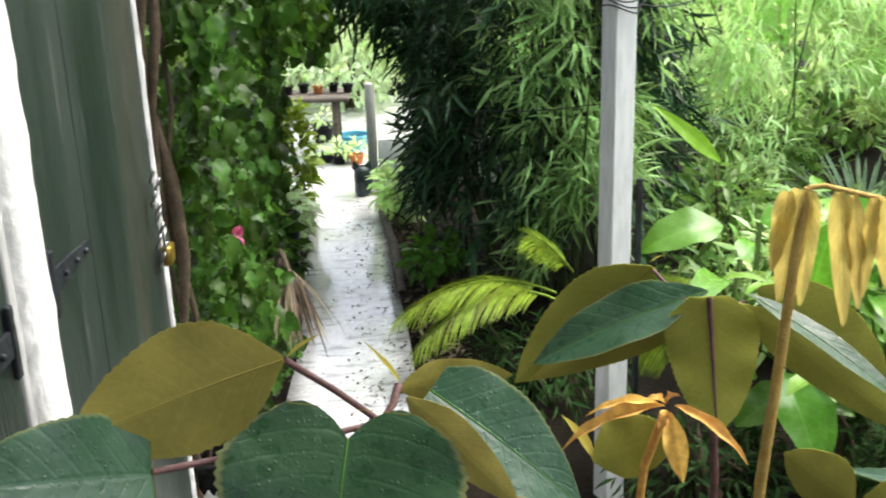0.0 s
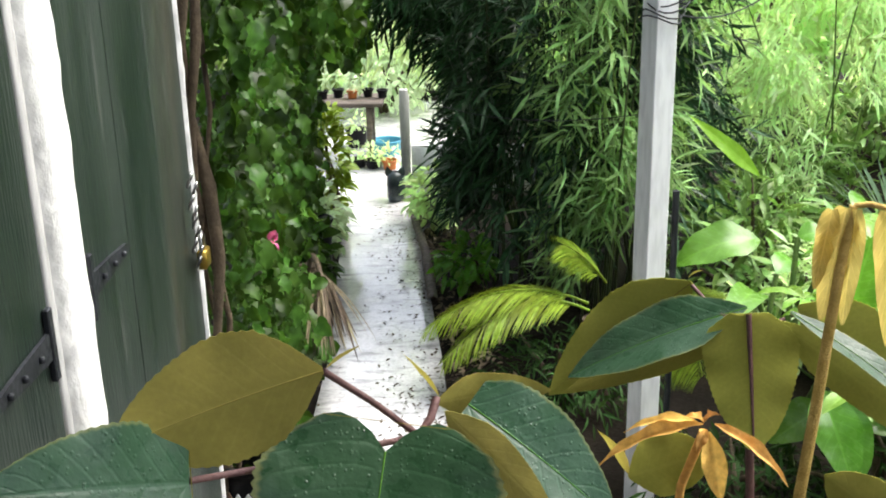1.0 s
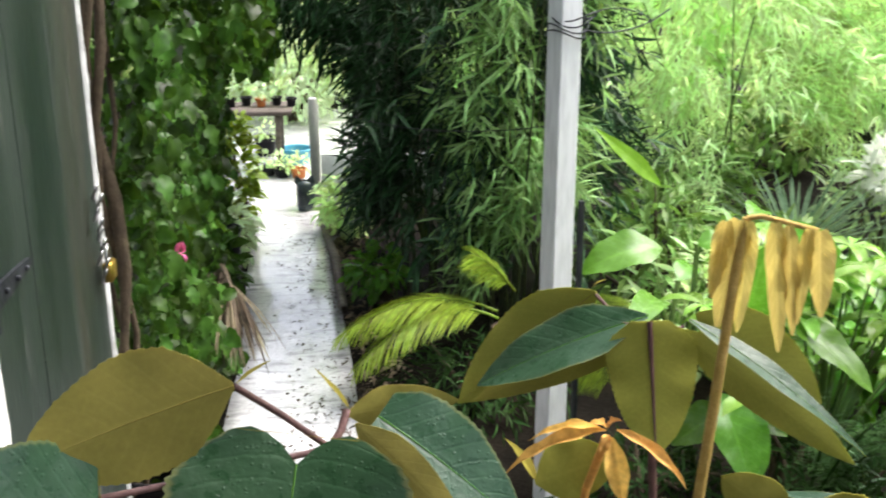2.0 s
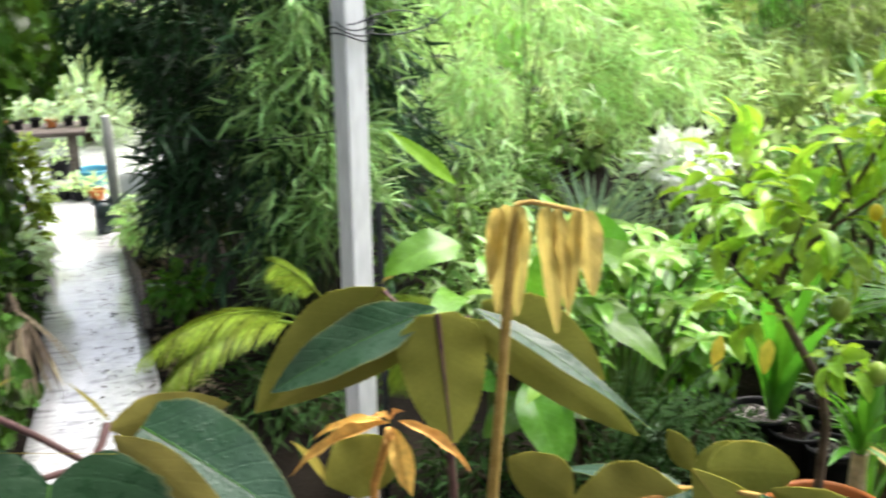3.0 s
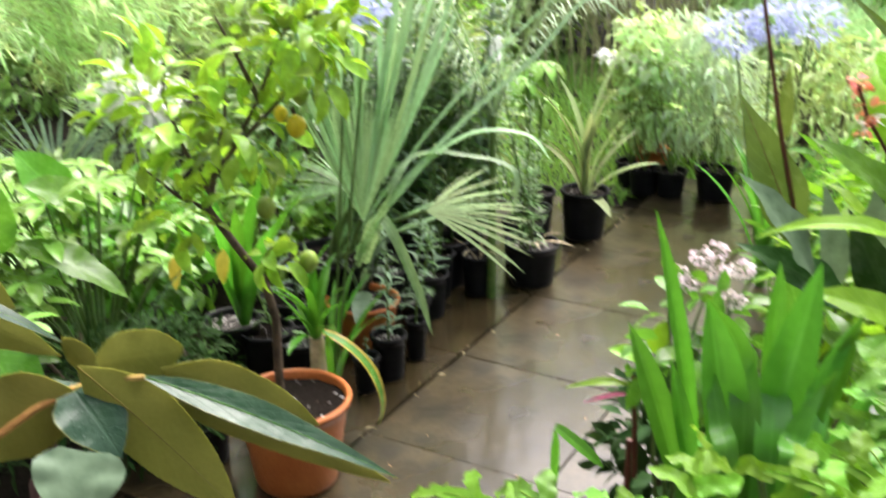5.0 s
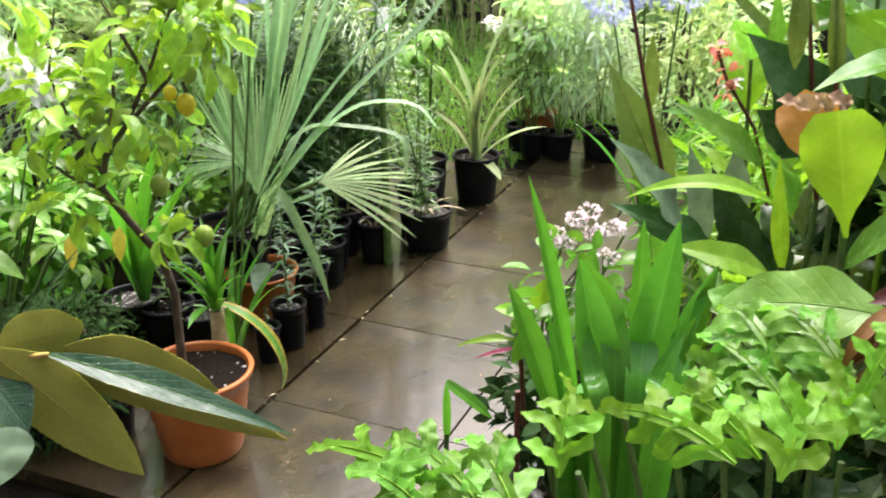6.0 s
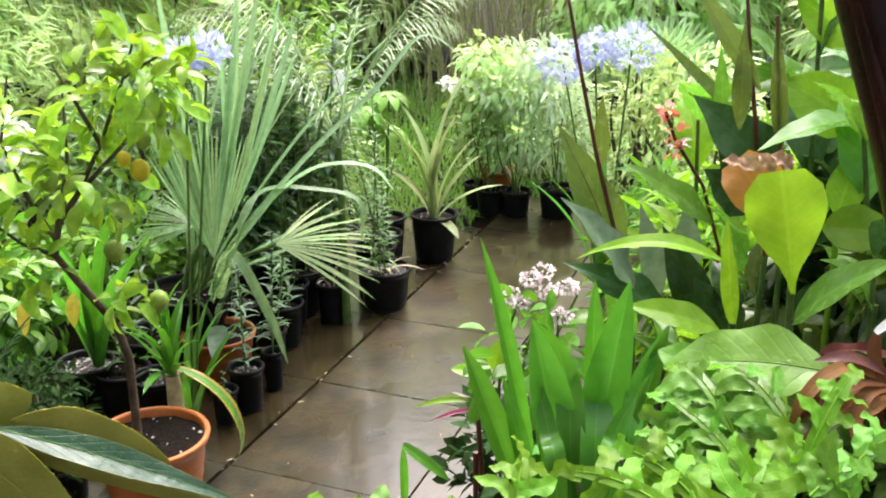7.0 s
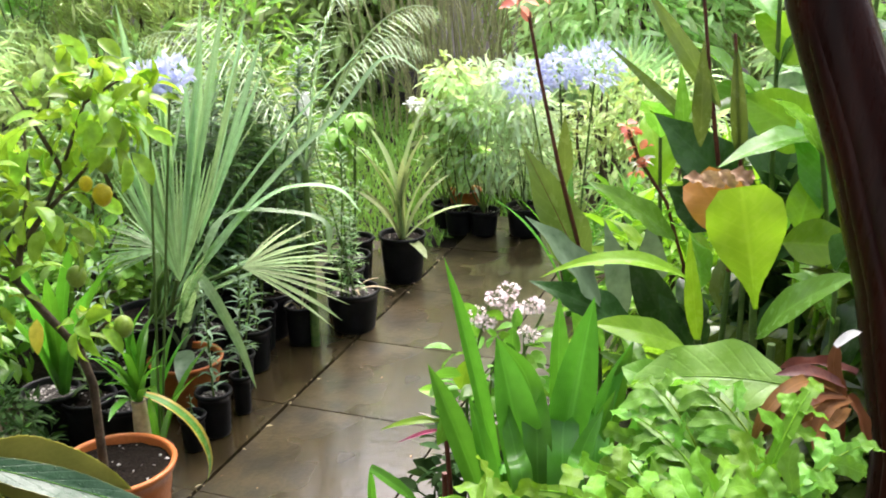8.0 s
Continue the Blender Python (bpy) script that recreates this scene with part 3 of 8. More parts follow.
def box(geo, lo, hi, m=0, bev=0.004, rot=None, at=(0, 0, 0)):
    """A box with small bevels on its edges."""
    bm = bmesh.new()
    bmesh.ops.create_cube(bm, size=1)
    lo, hi = Vector(lo), Vector(hi)
    for v in bm.verts:
        v.co = Vector([(lo[i] + hi[i]) / 2 + v.co[i] * (hi[i] - lo[i]) for i in range(3)])
    if bev:
        bmesh.ops.bevel(bm, geom=bm.edges[:], offset=bev, segments=1, affect="EDGES")
    if rot is not None:
        bmesh.ops.transform(bm, matrix=rot, verts=bm.verts)
    bmesh.ops.translate(bm, vec=at, verts=bm.verts)
    bmesh.ops.triangulate(bm, faces=bm.faces[:])
    bm.verts.index_update()
    geo.add([v.co[:] for v in bm.verts], [[v.index for v in f.verts] for f in bm.faces], m)
    bm.free()
    return geo



def ball_points(n, c, r, shell=0.5):
    d = unit(rng.normal(size=(n, 3)))
    k = (shell + (1 - shell) * rng.random((n, 1))) if shell < 1 else 1.0
    return np.asarray(c) + d * np.asarray(r) * k, d


def rand_dirs(n, mean, spread):
    return unit(np.asarray(mean) + spread * rng.normal(size=(n, 3)))


# ---- the ground, the path and the walls ----
def ground_sheet():
    g = Geo()
    k = np.concatenate([[-300, -80, -30], np.linspace(-14, 16, 61), [30, 80, 300]])
    X, Y = np.meshgrid(k, k, indexing="ij")
    Z = -0.045 + 0.012 * np.sin(X * 2.3) * np.cos(Y * 1.9)
    n = len(k)
    i, j = np.meshgrid(np.arange(n - 1), np.arange(n - 1), indexing="ij")
    a = (i * n + j).ravel()
    g.add(np.stack([X, Y, Z], -1), np.stack([a, a + n, a + n + 1, a + 1], -1))
    return whole("ground", g, "soil", (0, 0, 0), "damp dark garden soil under the planting", "ground", kind="structure")


def garden_path():
    g = Geo()
    ys = np.linspace(2.6, 9.5, 40)
    left = np.interp(ys, [2.6, 4.0, 4.8, 5.8, 7.0, 9.5], [-0.5, -0.48, -0.53, -0.58, -0.9, -1.6])
    right = np.interp(ys, [2.6, 4.0, 5.2, 6.0, 7.0, 9.5], [0.04, -0.03, -0.12, -0.2, -0.2, 0.4])
    rows = []
    for y, a, b in zip(ys, left, right):
        x = np.linspace(a, b, 8)
        z = 0.004 * np.sin(x * 9 + y * 5) + 0.003 * np.sin(y * 11)
        rows.append(np.stack([x, 0 * x + y, z], -1))
    top = np.array(rows)
    v = np.concatenate([top[:, :1] - (0.01, 0, 0.06), top, top[:, -1:] + (0.01, 0, -0.06)], 1)
    n, k = v.shape[:2]
    i, j = np.meshgrid(np.arange(n - 1), np.arange(k - 1), indexing="ij")
    a = (i * k + j).ravel()
    g.add(v, np.stack([a, a + 1, a + k + 1, a + k], -1))
    return whole("path", g, "pathway", (0, 2.6, 0), "narrow wet concrete garden path, sky glare put into its near-white colour", "path", kind="structure")


ground_sheet()
garden_path()
g = tube(Geo(), [(-0.06, 4.5, 0.005), (-0.1, 5.2, 0.012), (-0.19, 6.0, 0.0)], [0.026, 0.024, 0.02], 8)
whole("path_edging", g, "timber", (-0.06, 4.5, 0), "dark weathered timber edging along the path", "edging", kind="structure")

# side wall with two plank doors and a white jamb between them
WX = -0.57
side = thing("wall_west", (WX - 0.1, 1.0, 0), "outbuilding wall behind green plank doors", "wall", kind="structure")
part("masonry", box(Geo(), (WX - 0.22, -1.6, -0.05), (WX - 0.045, 2.36, 2.7)), "lime_wash", side)


def ragged_strip(y0, y1, x, z0, z1, depth, rough):
    """A painted strip whose long edges are chipped."""
    g = Geo()
    zs = np.linspace(z0, z1, 90)
    j0 = y0 + rough * (rng.random(90) - 0.5) * 0.5
    j1 = y1 + rough * np.abs(np.sin(zs * 23) * np.sin(zs * 7.3)) * (rng.random(90))
    v = np.stack([np.stack([x - depth + 0 * zs, j0, zs], -1), np.stack([x + 0 * zs, j0 + 0.004, zs], -1),
                  np.stack([x + 0 * zs, j1 - 0.004, zs], -1), np.stack([x - depth + 0 * zs, j1, zs], -1)], 1)
    i, j = np.meshgrid(np.arange(89), np.arange(3), indexing="ij")
    a = (i * 4 + j).ravel()
    return g.add(v, np.stack([a, a + 1, a + 5, a + 4], -1))


part("jamb", ragged_strip(1.44, 1.552, WX + 0.014, 0, 2.6, 0.06, 0.014), "lime_wash", side, "flaking white-painted door jamb")
# return face of the white jamb, its shade put into the grey colour
part("stop", box(Geo(), (WX - 0.05, 1.414, 0), (WX + 0.004, 1.439, 2.6)), "greypost", side)


def plank_door(name, y0, y1, label, hinge_y, hinge_z, toward):
    d = thing(name, (WX, (y0 + y1) / 2, 0.03), label, "door", kind="structure")
    n = max(3, round((y1 - y0) / 0.24))
    w = (y1 - y0) / n
    for i in range(n):
        part("plank", box(Geo(), (WX - 0.035, y0 + i * w + 0.0006, 0.03), (WX + 0.0008 * (i % 2), y0 + (i + 1) * w - 0.0006, 2.5), bev=0.0012), "door_paint", d, flat=True)
    h = part("strap_hinge", strap_geo(hinge_y, hinge_z, toward), "iron", d, "black iron strap hinge", flat=True)
    for k in (0.06, 0.12, 0.17):
        c = (WX + 0.012, hinge_y + toward * k, hinge_z)
        part("bolt", lathe(Geo(), c, [(0.0045, -0.004), (0.005, 0), (0.004, 0.004), (0.0, 0.005)], 8), "iron", h)
    return d


def strap_geo(y, z, s):
    g = Geo()
    box(g, (WX + 0.002, min(y, y + s * 0.016), z - 0.055), (WX + 0.012, max(y, y + s * 0.016), z + 0.055), bev=0.002)
    o = [(y + s * 0.014, 0.02), (y + s * 0.11, 0.016), (y + s * 0.2, 0.009), (y + s * 0.215, 0.002)]
    v = [(x, a, z + k * b) for x in (WX + 0.003, WX + 0.009) for a, b in o for k in (-1, 1)]
    q = [(8 + 2 * i, 10 + 2 * i, 11 + 2 * i, 9 + 2 * i) for i in range(3)] + [(2 * i, 2 * i + 2, 10 + 2 * i, 8 + 2 * i) for i in range(3)] + [(2 * i + 1, 9 + 2 * i, 11 + 2 * i, 2 * i + 3) for i in range(3)]
    return g.add(v, q)


plank_door("door_1", 0.35, 1.41, "dark green weathered plank door with strap hinge", 1.4, 1.18, -1)
door_b = plank_door("door_2", 1.566, 2.3, "weathered green plank door with brass padlock", 1.572, 1.195, 1)
part("edge_strip", ragged_strip(2.302, 2.318, WX + 0.006, 0.03, 2.5, 0.05, 0.02), "lime_wash", door_b, "flaking white edge of the door")
lock = part("padlock", box(Geo(), (WX + 0.012, 2.238, 0.985), (WX + 0.034, 2.285, 1.03), bev=0.004), "brass", door_b, "brass padlock")
part("shackle", tube(Geo(), [(WX + 0.022, 2.247, 1.03), (WX + 0.022, 2.248, 1.055), (WX + 0.022, 2.262, 1.068), (WX + 0.022, 2.276, 1.055), (WX + 0.022, 2.277, 1.03)], 0.004, 8), "steel", lock)
hasp = Geo()
for k in range(9):
    c = np.array([WX + 0.02 + 0.006 * (k % 2), 2.215 + 0.012 * math.sin(k * 1.9), 1.20 - 0.024 * k])
    tube(hasp, [c + (0.006 * math.cos(a), 0.011 * math.sin(a), 0.016 * math.cos(a)) for a in np.linspace(0, 2 * math.pi, 9)], 0.003, 6)
part("chain", hasp, "steel", door_b, "steel chain through the door")

# house wall behind the porch, unseen, added dark to hold back fill light
house = Geo()
box(house, (-3.5, -3.4, -0.05), (6.5, -3.2, 2.6))
whole("wall_south", house, "house", (0, -3.3, 0), "unseen house wall, added dark to cut fill light", "wall", kind="structure")

# unseen roof implied by the post; dark timber cuts sheen on near leaves
porch = Geo()
box(porch, (-0.75, -0.9, 2.75), (0.9, 1.3, 2.85))
whole("porch_ceiling", porch, "timber", (0, 0.6, 2.75), "unseen porch ceiling, dark to shade the near leaves", "ceiling", kind="structure")

# post of the porch
post = thing("porch_post", (0.575, 2.83, 0), "slim white-painted square timber porch post with wire", "post", kind="structure")
rot = Matrix.Rotation(radians(24), 4, "Z")
part("shaft", box(Geo(), (-0.034, -0.034, -0.05), (0.034, 0.034, 2.75), bev=0.003, rot=rot, at=(0.575, 2.83, 0)), "white_paint", post, flat=True)
part("downpipe", tube(Geo(), [(0.665, 2.93, -0.03), (0.67, 2.93, 0.3), (0.665, 2.93, 0.95)], 0.01, 10), "iron", post, "thin black pipe beside the post")
wire = Geo()
for k in range(4):
    tube(wire, [(0.575 + 0.055 * math.cos(a) + 0.01 * k, 2.83 + 0.055 * math.sin(a), 1.45 + 0.015 * k + 0.012 * math.sin(a * 2 + k)) for a in np.linspace(0, 2 * math.pi, 17)], 0.0022, 5)
tube(wire, arc((0.62, 2.8, 1.46), (0.9, 2.95, 1.5), -0.03), 0.0022, 5)
tube(wire, arc((0.62, 2.82, 1.49), (0.84, 2.9, 1.47), 0.03), 0.0018, 5)
tube(wire, arc((0.56, 2.82, 1.2), (-0.1, 4.2, 1.0), -0.05), 0.0016, 5)
part("wire", wire, "iron", post, "dark wire wound round the post")


# ---- plant helpers ----
UP = np.array([0, 0, 1.0])


def leaf_part(parent, name, base, tip, width, nrm, mats, shape="ovate", n=12, na=3, fold=0.2, curl=0.5, wave=0.05, teeth=0, lobes=0, side=0.0, cord=0.0, under=None, label="", rib=None):
    """One large leaf from base to tip as a part; with an underside of its own where it has another colour."""
    base, tip = np.asarray(base, float), np.asarray(tip, float)
    d = tip - base
    v, f, uv = blade(1.0, width / np.linalg.norm(d), shape, n, na, fold, curl, wave, teeth, lobes, side, cord)
    c = v.reshape(n + 1, 2 * na + 1, 3)[:, na]
    end = c[-1]
    k = np.linalg.norm(d) / np.linalg.norm(end)
    # turn the blade so that its own tip falls on the wanted tip
    e = unit(end)
    side_ax = unit(np.cross(e, UP)) if abs(e[2]) < 0.99 else np.array([1.0, 0, 0])
    B = np.stack([side_ax, e, np.cross(side_ax, e)], -1)
    R = turn(d, nrm) @ B.T
    P = (v * k) @ R.T + base
    g = Geo()
    g.add(P, f, 0, uv)
    if under:
        nn = R @ np.array([0, 0, 1.0])
        g.add(P - nn * 0.0012, f[:, ::-1], 1, uv)
        # closed rim between the two sides
        kk = 2 * na + 1
        rim = [i * kk for i in range(n + 1)] + [i * kk + kk - 1 for i in range(n, -1, -1)]
        off = len(P)
        w = np.concatenate([P[rim], (P - nn * 0.0012)[rim]])
        m = len(rim)
        g.add(w, [(a, (a + 1) % m, m + (a + 1) % m, m + a) for a in range(m)], 1)
    ob = part(name, g, [mats, under] if under else mats, parent, label)
    if rib:
        C = (c * k) @ R.T + base
        nn = R @ np.array([0, 0, 1.0])
        C = C + nn * (0.0008 if rib[2] > 0 else -0.002)
        part("midrib", tube(Geo(), C[:-1], np.linspace(rib[1], rib[1] * 0.25, n), 6), rib[0], ob)
    return ob


def ribbon_leaf(t, name, pts, width, mat, face=(0, 0, 1), label="", m=24):
    """A long strap leaf along a smooth line through a few points, with a shallow keel."""
    q = np.asarray(pts, float)
    q = np.concatenate([2 * q[:1] - q[1:2], q, 2 * q[-1:] - q[-2:-1]])
    k = len(q) - 3
    u = np.linspace(0, k - 1e-6, m)
    i, f = u.astype(int), (u % 1)[:, None]
    a, b, c, d = q[i], q[i + 1], q[i + 2], q[i + 3]
    line = 0.5 * (2 * b + (c - a) * f + (2 * a - 5 * b + 4 * c - d) * f ** 2 + (3 * b - a - 3 * c + d) * f ** 3)
    tan = unit(np.gradient(line, axis=0))
    x = unit(np.cross(tan, np.asarray(face, float)))
    up = np.cross(x, tan)
    s = np.linspace(0, 1, m)
    w = width * 0.5 * width_at("strap", s)[:, None]
    rows = np.stack([line - x * w + up * w * 0.35, line, line + x * w + up * w * 0.35], 1)
    i, j = np.meshgrid(np.arange(m - 1), np.arange(2), indexing="ij")
    a = (i * 3 + j).ravel()
    uv = np.stack([np.tile([0, 0.5, 1], m), np.repeat(s, 3)], -1)
    return part(name, Geo().add(rows, np.stack([a, a + 1, a + 4, a + 3], -1), 0, uv), mat, t, label)


def lobed_frond(t, base, tip, width, mat, lobes=3, nrm=(-0.5, -0.4, 0.77), lobe_width=0.03):
    """A fern frond cut into long wavy lobes on both sides of a midrib, with an end lobe."""
    base, tip = np.asarray(base, float), np.asarray(tip, float)
    span = np.linalg.norm(tip - base)
    pts = arc(base, tip, 0.1 * span, 14)
    nn = unit(np.asarray(nrm) + 0.15 * rng.normal(size=3))
    T = unit(np.gradient(pts, axis=0))
    S = unit(np.cross(T, nn))
    N = np.cross(S, T)
    g = Geo()
    wing = 0.011 * np.interp(np.linspace(0, 1, 14), [0, 0.15, 0.8, 1], [0.3, 1, 1, 0.6])[:, None]
    rows = np.stack([pts - S * wing + N * 0.002, pts, pts + S * wing + N * 0.002], 1)
    i, j = np.meshgrid(np.arange(13), np.arange(2), indexing="ij")
    a = (i * 3 + j).ravel()
    g.add(rows, np.stack([a, a + 1, a + 4, a + 3], -1), 0, np.stack([np.tile([0.2, 0.5, 0.8], 14), np.repeat(np.linspace(0, 1, 14), 3)], -1))

    def lobe(at, d, length, w):
        v, f, uv = blade(1.0, w / length, "lobe", 12, 2, 0.05 + 0.25 * rng.random(), 0.2 + 1.0 * rng.random(), wave=0.3)
        ph = rng.random() * 6.28
        v[:, 0] *= 1 + 0.13 * np.sin(12 * v[:, 1] + ph + 2.2 * (v[:, 0] > 0))
        v[:, 0] += 0.05 * np.sin(6 * v[:, 1] + ph)
        R = turn(unit(d), unit(nn + 0.28 * rng.normal(size=3)))
        g.add((v * length) @ R.T + at, f, 0, uv)

    for k in range(lobes):
        for side in (-1, 1):
            q = 0.12 + 0.8 * (k + 0.25 * (side > 0)) / lobes
            at = np.array([np.interp(q, np.linspace(0, 1, 14), pts[:, c]) for c in range(3)])
            m = min(13, int(q * 13))
            length = 0.4 * width * np.interp(q, [0, 0.3, 0.65, 1], [0.9, 1.0, 0.9, 0.7]) * (0.8 + 0.35 * rng.random())
            lobe(at, T[m] * (0.5 + 0.25 * rng.random()) + side * S[m] * 0.85 + N[m] * 0.25 * rng.normal(), length, lobe_width * (0.8 + 0.4 * rng.random()))
    lobe(pts[-2], T[-1], 0.42 * width, lobe_width)
    fr = part("frond", g, mat, t)
    part("midrib", tube(Geo(), pts + N * 0.001, np.linspace(0.0022, 0.0008, 14), 6), "lily", fr)
    return fr


def leafy_stem(t, foot, top, leaves, length, width, mats, start=0.35, spin=0.0, shape="ovate", stem="stem", droop=0.9):
    """A stout stalk with broad leaves that sheathe it by turns and arch outward."""
    pts = arc(foot, top, 0.06, 14, (rng.normal() * 0.4, rng.normal() * 0.4, 0))
    part("stalk", tube(Geo(), pts, np.linspace(0.011, 0.005, 14), 8), stem, t)
    for k in range(leaves):
        q = start + (1 - start) * k / max(1, leaves - 1)
        b = np.array([np.interp(q, np.linspace(0, 1, 14), pts[:, c]) for c in range(3)])
        a = spin + k * 2.5 + 0.4 * rng.normal()
        out = np.array([math.cos(a), math.sin(a), 0])
        size = length * (0.75 + 0.45 * rng.random()) * (1.0 if q < 0.85 else 0.8)
        rise = 0.35 + 0.75 * q + 0.2 * rng.normal()
        tip = b + size * unit(out + np.array([0, 0, rise]))
        leaf_part(t, "leaf", b, tip, width * (0.8 + 0.4 * rng.random()), unit(UP * 1.1 - 0.5 * out + 0.15 * rng.normal(size=3)), mats[k % len(mats)], shape, n=14, na=3, fold=0.25, curl=droop * (0.7 + 0.6 * rng.random()), wave=0.14)


def pot_geo(c, r, h, taper=0.8, lip=0.012, ribs=0):
    c = np.asarray(c, float)
    rb = r * taper
    th = 0.006
    prof = [(0.0, 0.0), (rb * 0.96, 0.0), (rb, 0.006)]
    zl = h - max(lip * 2.2, 0.02)
    for k in range(1, 9):
        z = zl * k / 9
        prof.append((rb + (r - rb) * z / h + (0.0015 if ribs and k % 2 else 0), z))
    rr = rb + (r - rb) * zl / h
    prof += [(rr, zl), (rr + lip * 0.8, zl + 0.004), (r + lip, h - 0.005), (r + lip * 0.7, h), (r - th * 0.3, h), (r - th, h - 0.006), (r - th * 1.4, h - 0.05)]
    return lathe(Geo(), c, prof, 36)


def soil_geo(c, r, z, bumps=0.006):
    g = Geo()
    rings = np.linspace(0, 1, 8)
    a = np.linspace(0, 2 * np.pi, 28, endpoint=False)
    v = np.array([[(c[0] + r * q * math.cos(t), c[1] + r * q * math.sin(t), z + bumps * (rng.random() - 0.4)) for t in a] for q in rings])
    i, j = np.meshgrid(np.arange(7), np.arange(28), indexing="ij")
    q = np.stack([i * 28 + j, i * 28 + (j + 1) % 28, (i + 1) * 28 + (j + 1) % 28, (i + 1) * 28 + j], -1).reshape(-1, 4)
    return g.add(v, q[:, ::-1])


# a small angular chip of mulch: four corners round and one above and below
_c = np.array([(1, 0, 0.1), (0.1, 0.8, 0), (-0.9, 0.2, 0.15), (-0.1, -0.9, 0), (0.1, 0, 0.7), (0, 0.1, -0.6)], float)
CHIP = (_c, np.array([(0, 1, 4), (1, 2, 4), (2, 3, 4), (3, 0, 4)]), np.full((6, 2), 0.25))


def potted(name, c, r, h, label, category="potted plant", mat="blackpot", soil="compost", taper=0.82, lip=0.008, group="nursery pots along the patio"):
    t = thing(name, (c[0], c[1], 0), label, category, group)
    part("pot", pot_geo((c[0], c[1], 0), r, h, taper, lip, 1), mat, t, {"blackpot": "black plastic nursery pot", "terracotta": "terracotta-coloured pot with rolled rim"}[mat])
    part("soil", soil_geo(c, r - 0.008, h - 0.025), soil, t)
    n = int((2600 if soil == "gravel" else 420) * r ** 1.5)
    a, q = rng.random(n) * 6.283, np.sqrt(rng.random(n)) * (r - 0.016)
    at = np.stack([c[0] + q * np.cos(a), c[1] + q * np.sin(a), np.full(n, h - 0.024)], -1)
    chips = Geo()
    scatter(chips, CHIP, at, rand_dirs(n, (0, 0, 0), 1), rand_dirs(n, (0, 0, 1), 0.4), 0.004 + 0.007 * rng.random(n) ** 2)
    part("mulch", chips, "pumice", t, flat=True, kind="stuff")
    return t


def foliage(pos_dirs, tpl, size, lift=0.3, jitter=0.5, hang=0.0, geo=None, m=0):
    """Small leaves at given places, pointing outward."""
    g = geo or Geo()
    pos, d = pos_dirs
    n = len(pos)
    dirs = unit(d + jitter * rng.normal(size=(n, 3)) - np.array([0, 0, hang]))
    norms = unit(UP + lift * d + 0.5 * rng.normal(size=(n, 3)))
    scatter(g, tpl, pos, dirs, norms, size * (0.65 + 0.7 * rng.random(n)), m)
    return g


def blobs(n, list_of, shell=0.45):
    """Points spread over several ellipsoids by their size."""
    vol = np.array([np.prod(r) ** (2 / 3) for _, r in list_of])
    cnt = np.maximum(1, (n * vol / vol.sum()).astype(int))
    P, D = zip(*[ball_points(k, c, r, shell) for k, (c, r) in zip(cnt, list_of)])
    return np.concatenate(P), np.concatenate(D)


def limbs(parent, base, targets, r0=0.02, r1=0.005, mat="bark", sag=0.08, name="stem"):
    for t in targets:
        part(name, tube(Geo(), arc(base, t, sag, 7, (rng.normal() * 0.5, rng.normal() * 0.5, 0.4)), np.linspace(r0, r1, 7), 7), mat, parent)


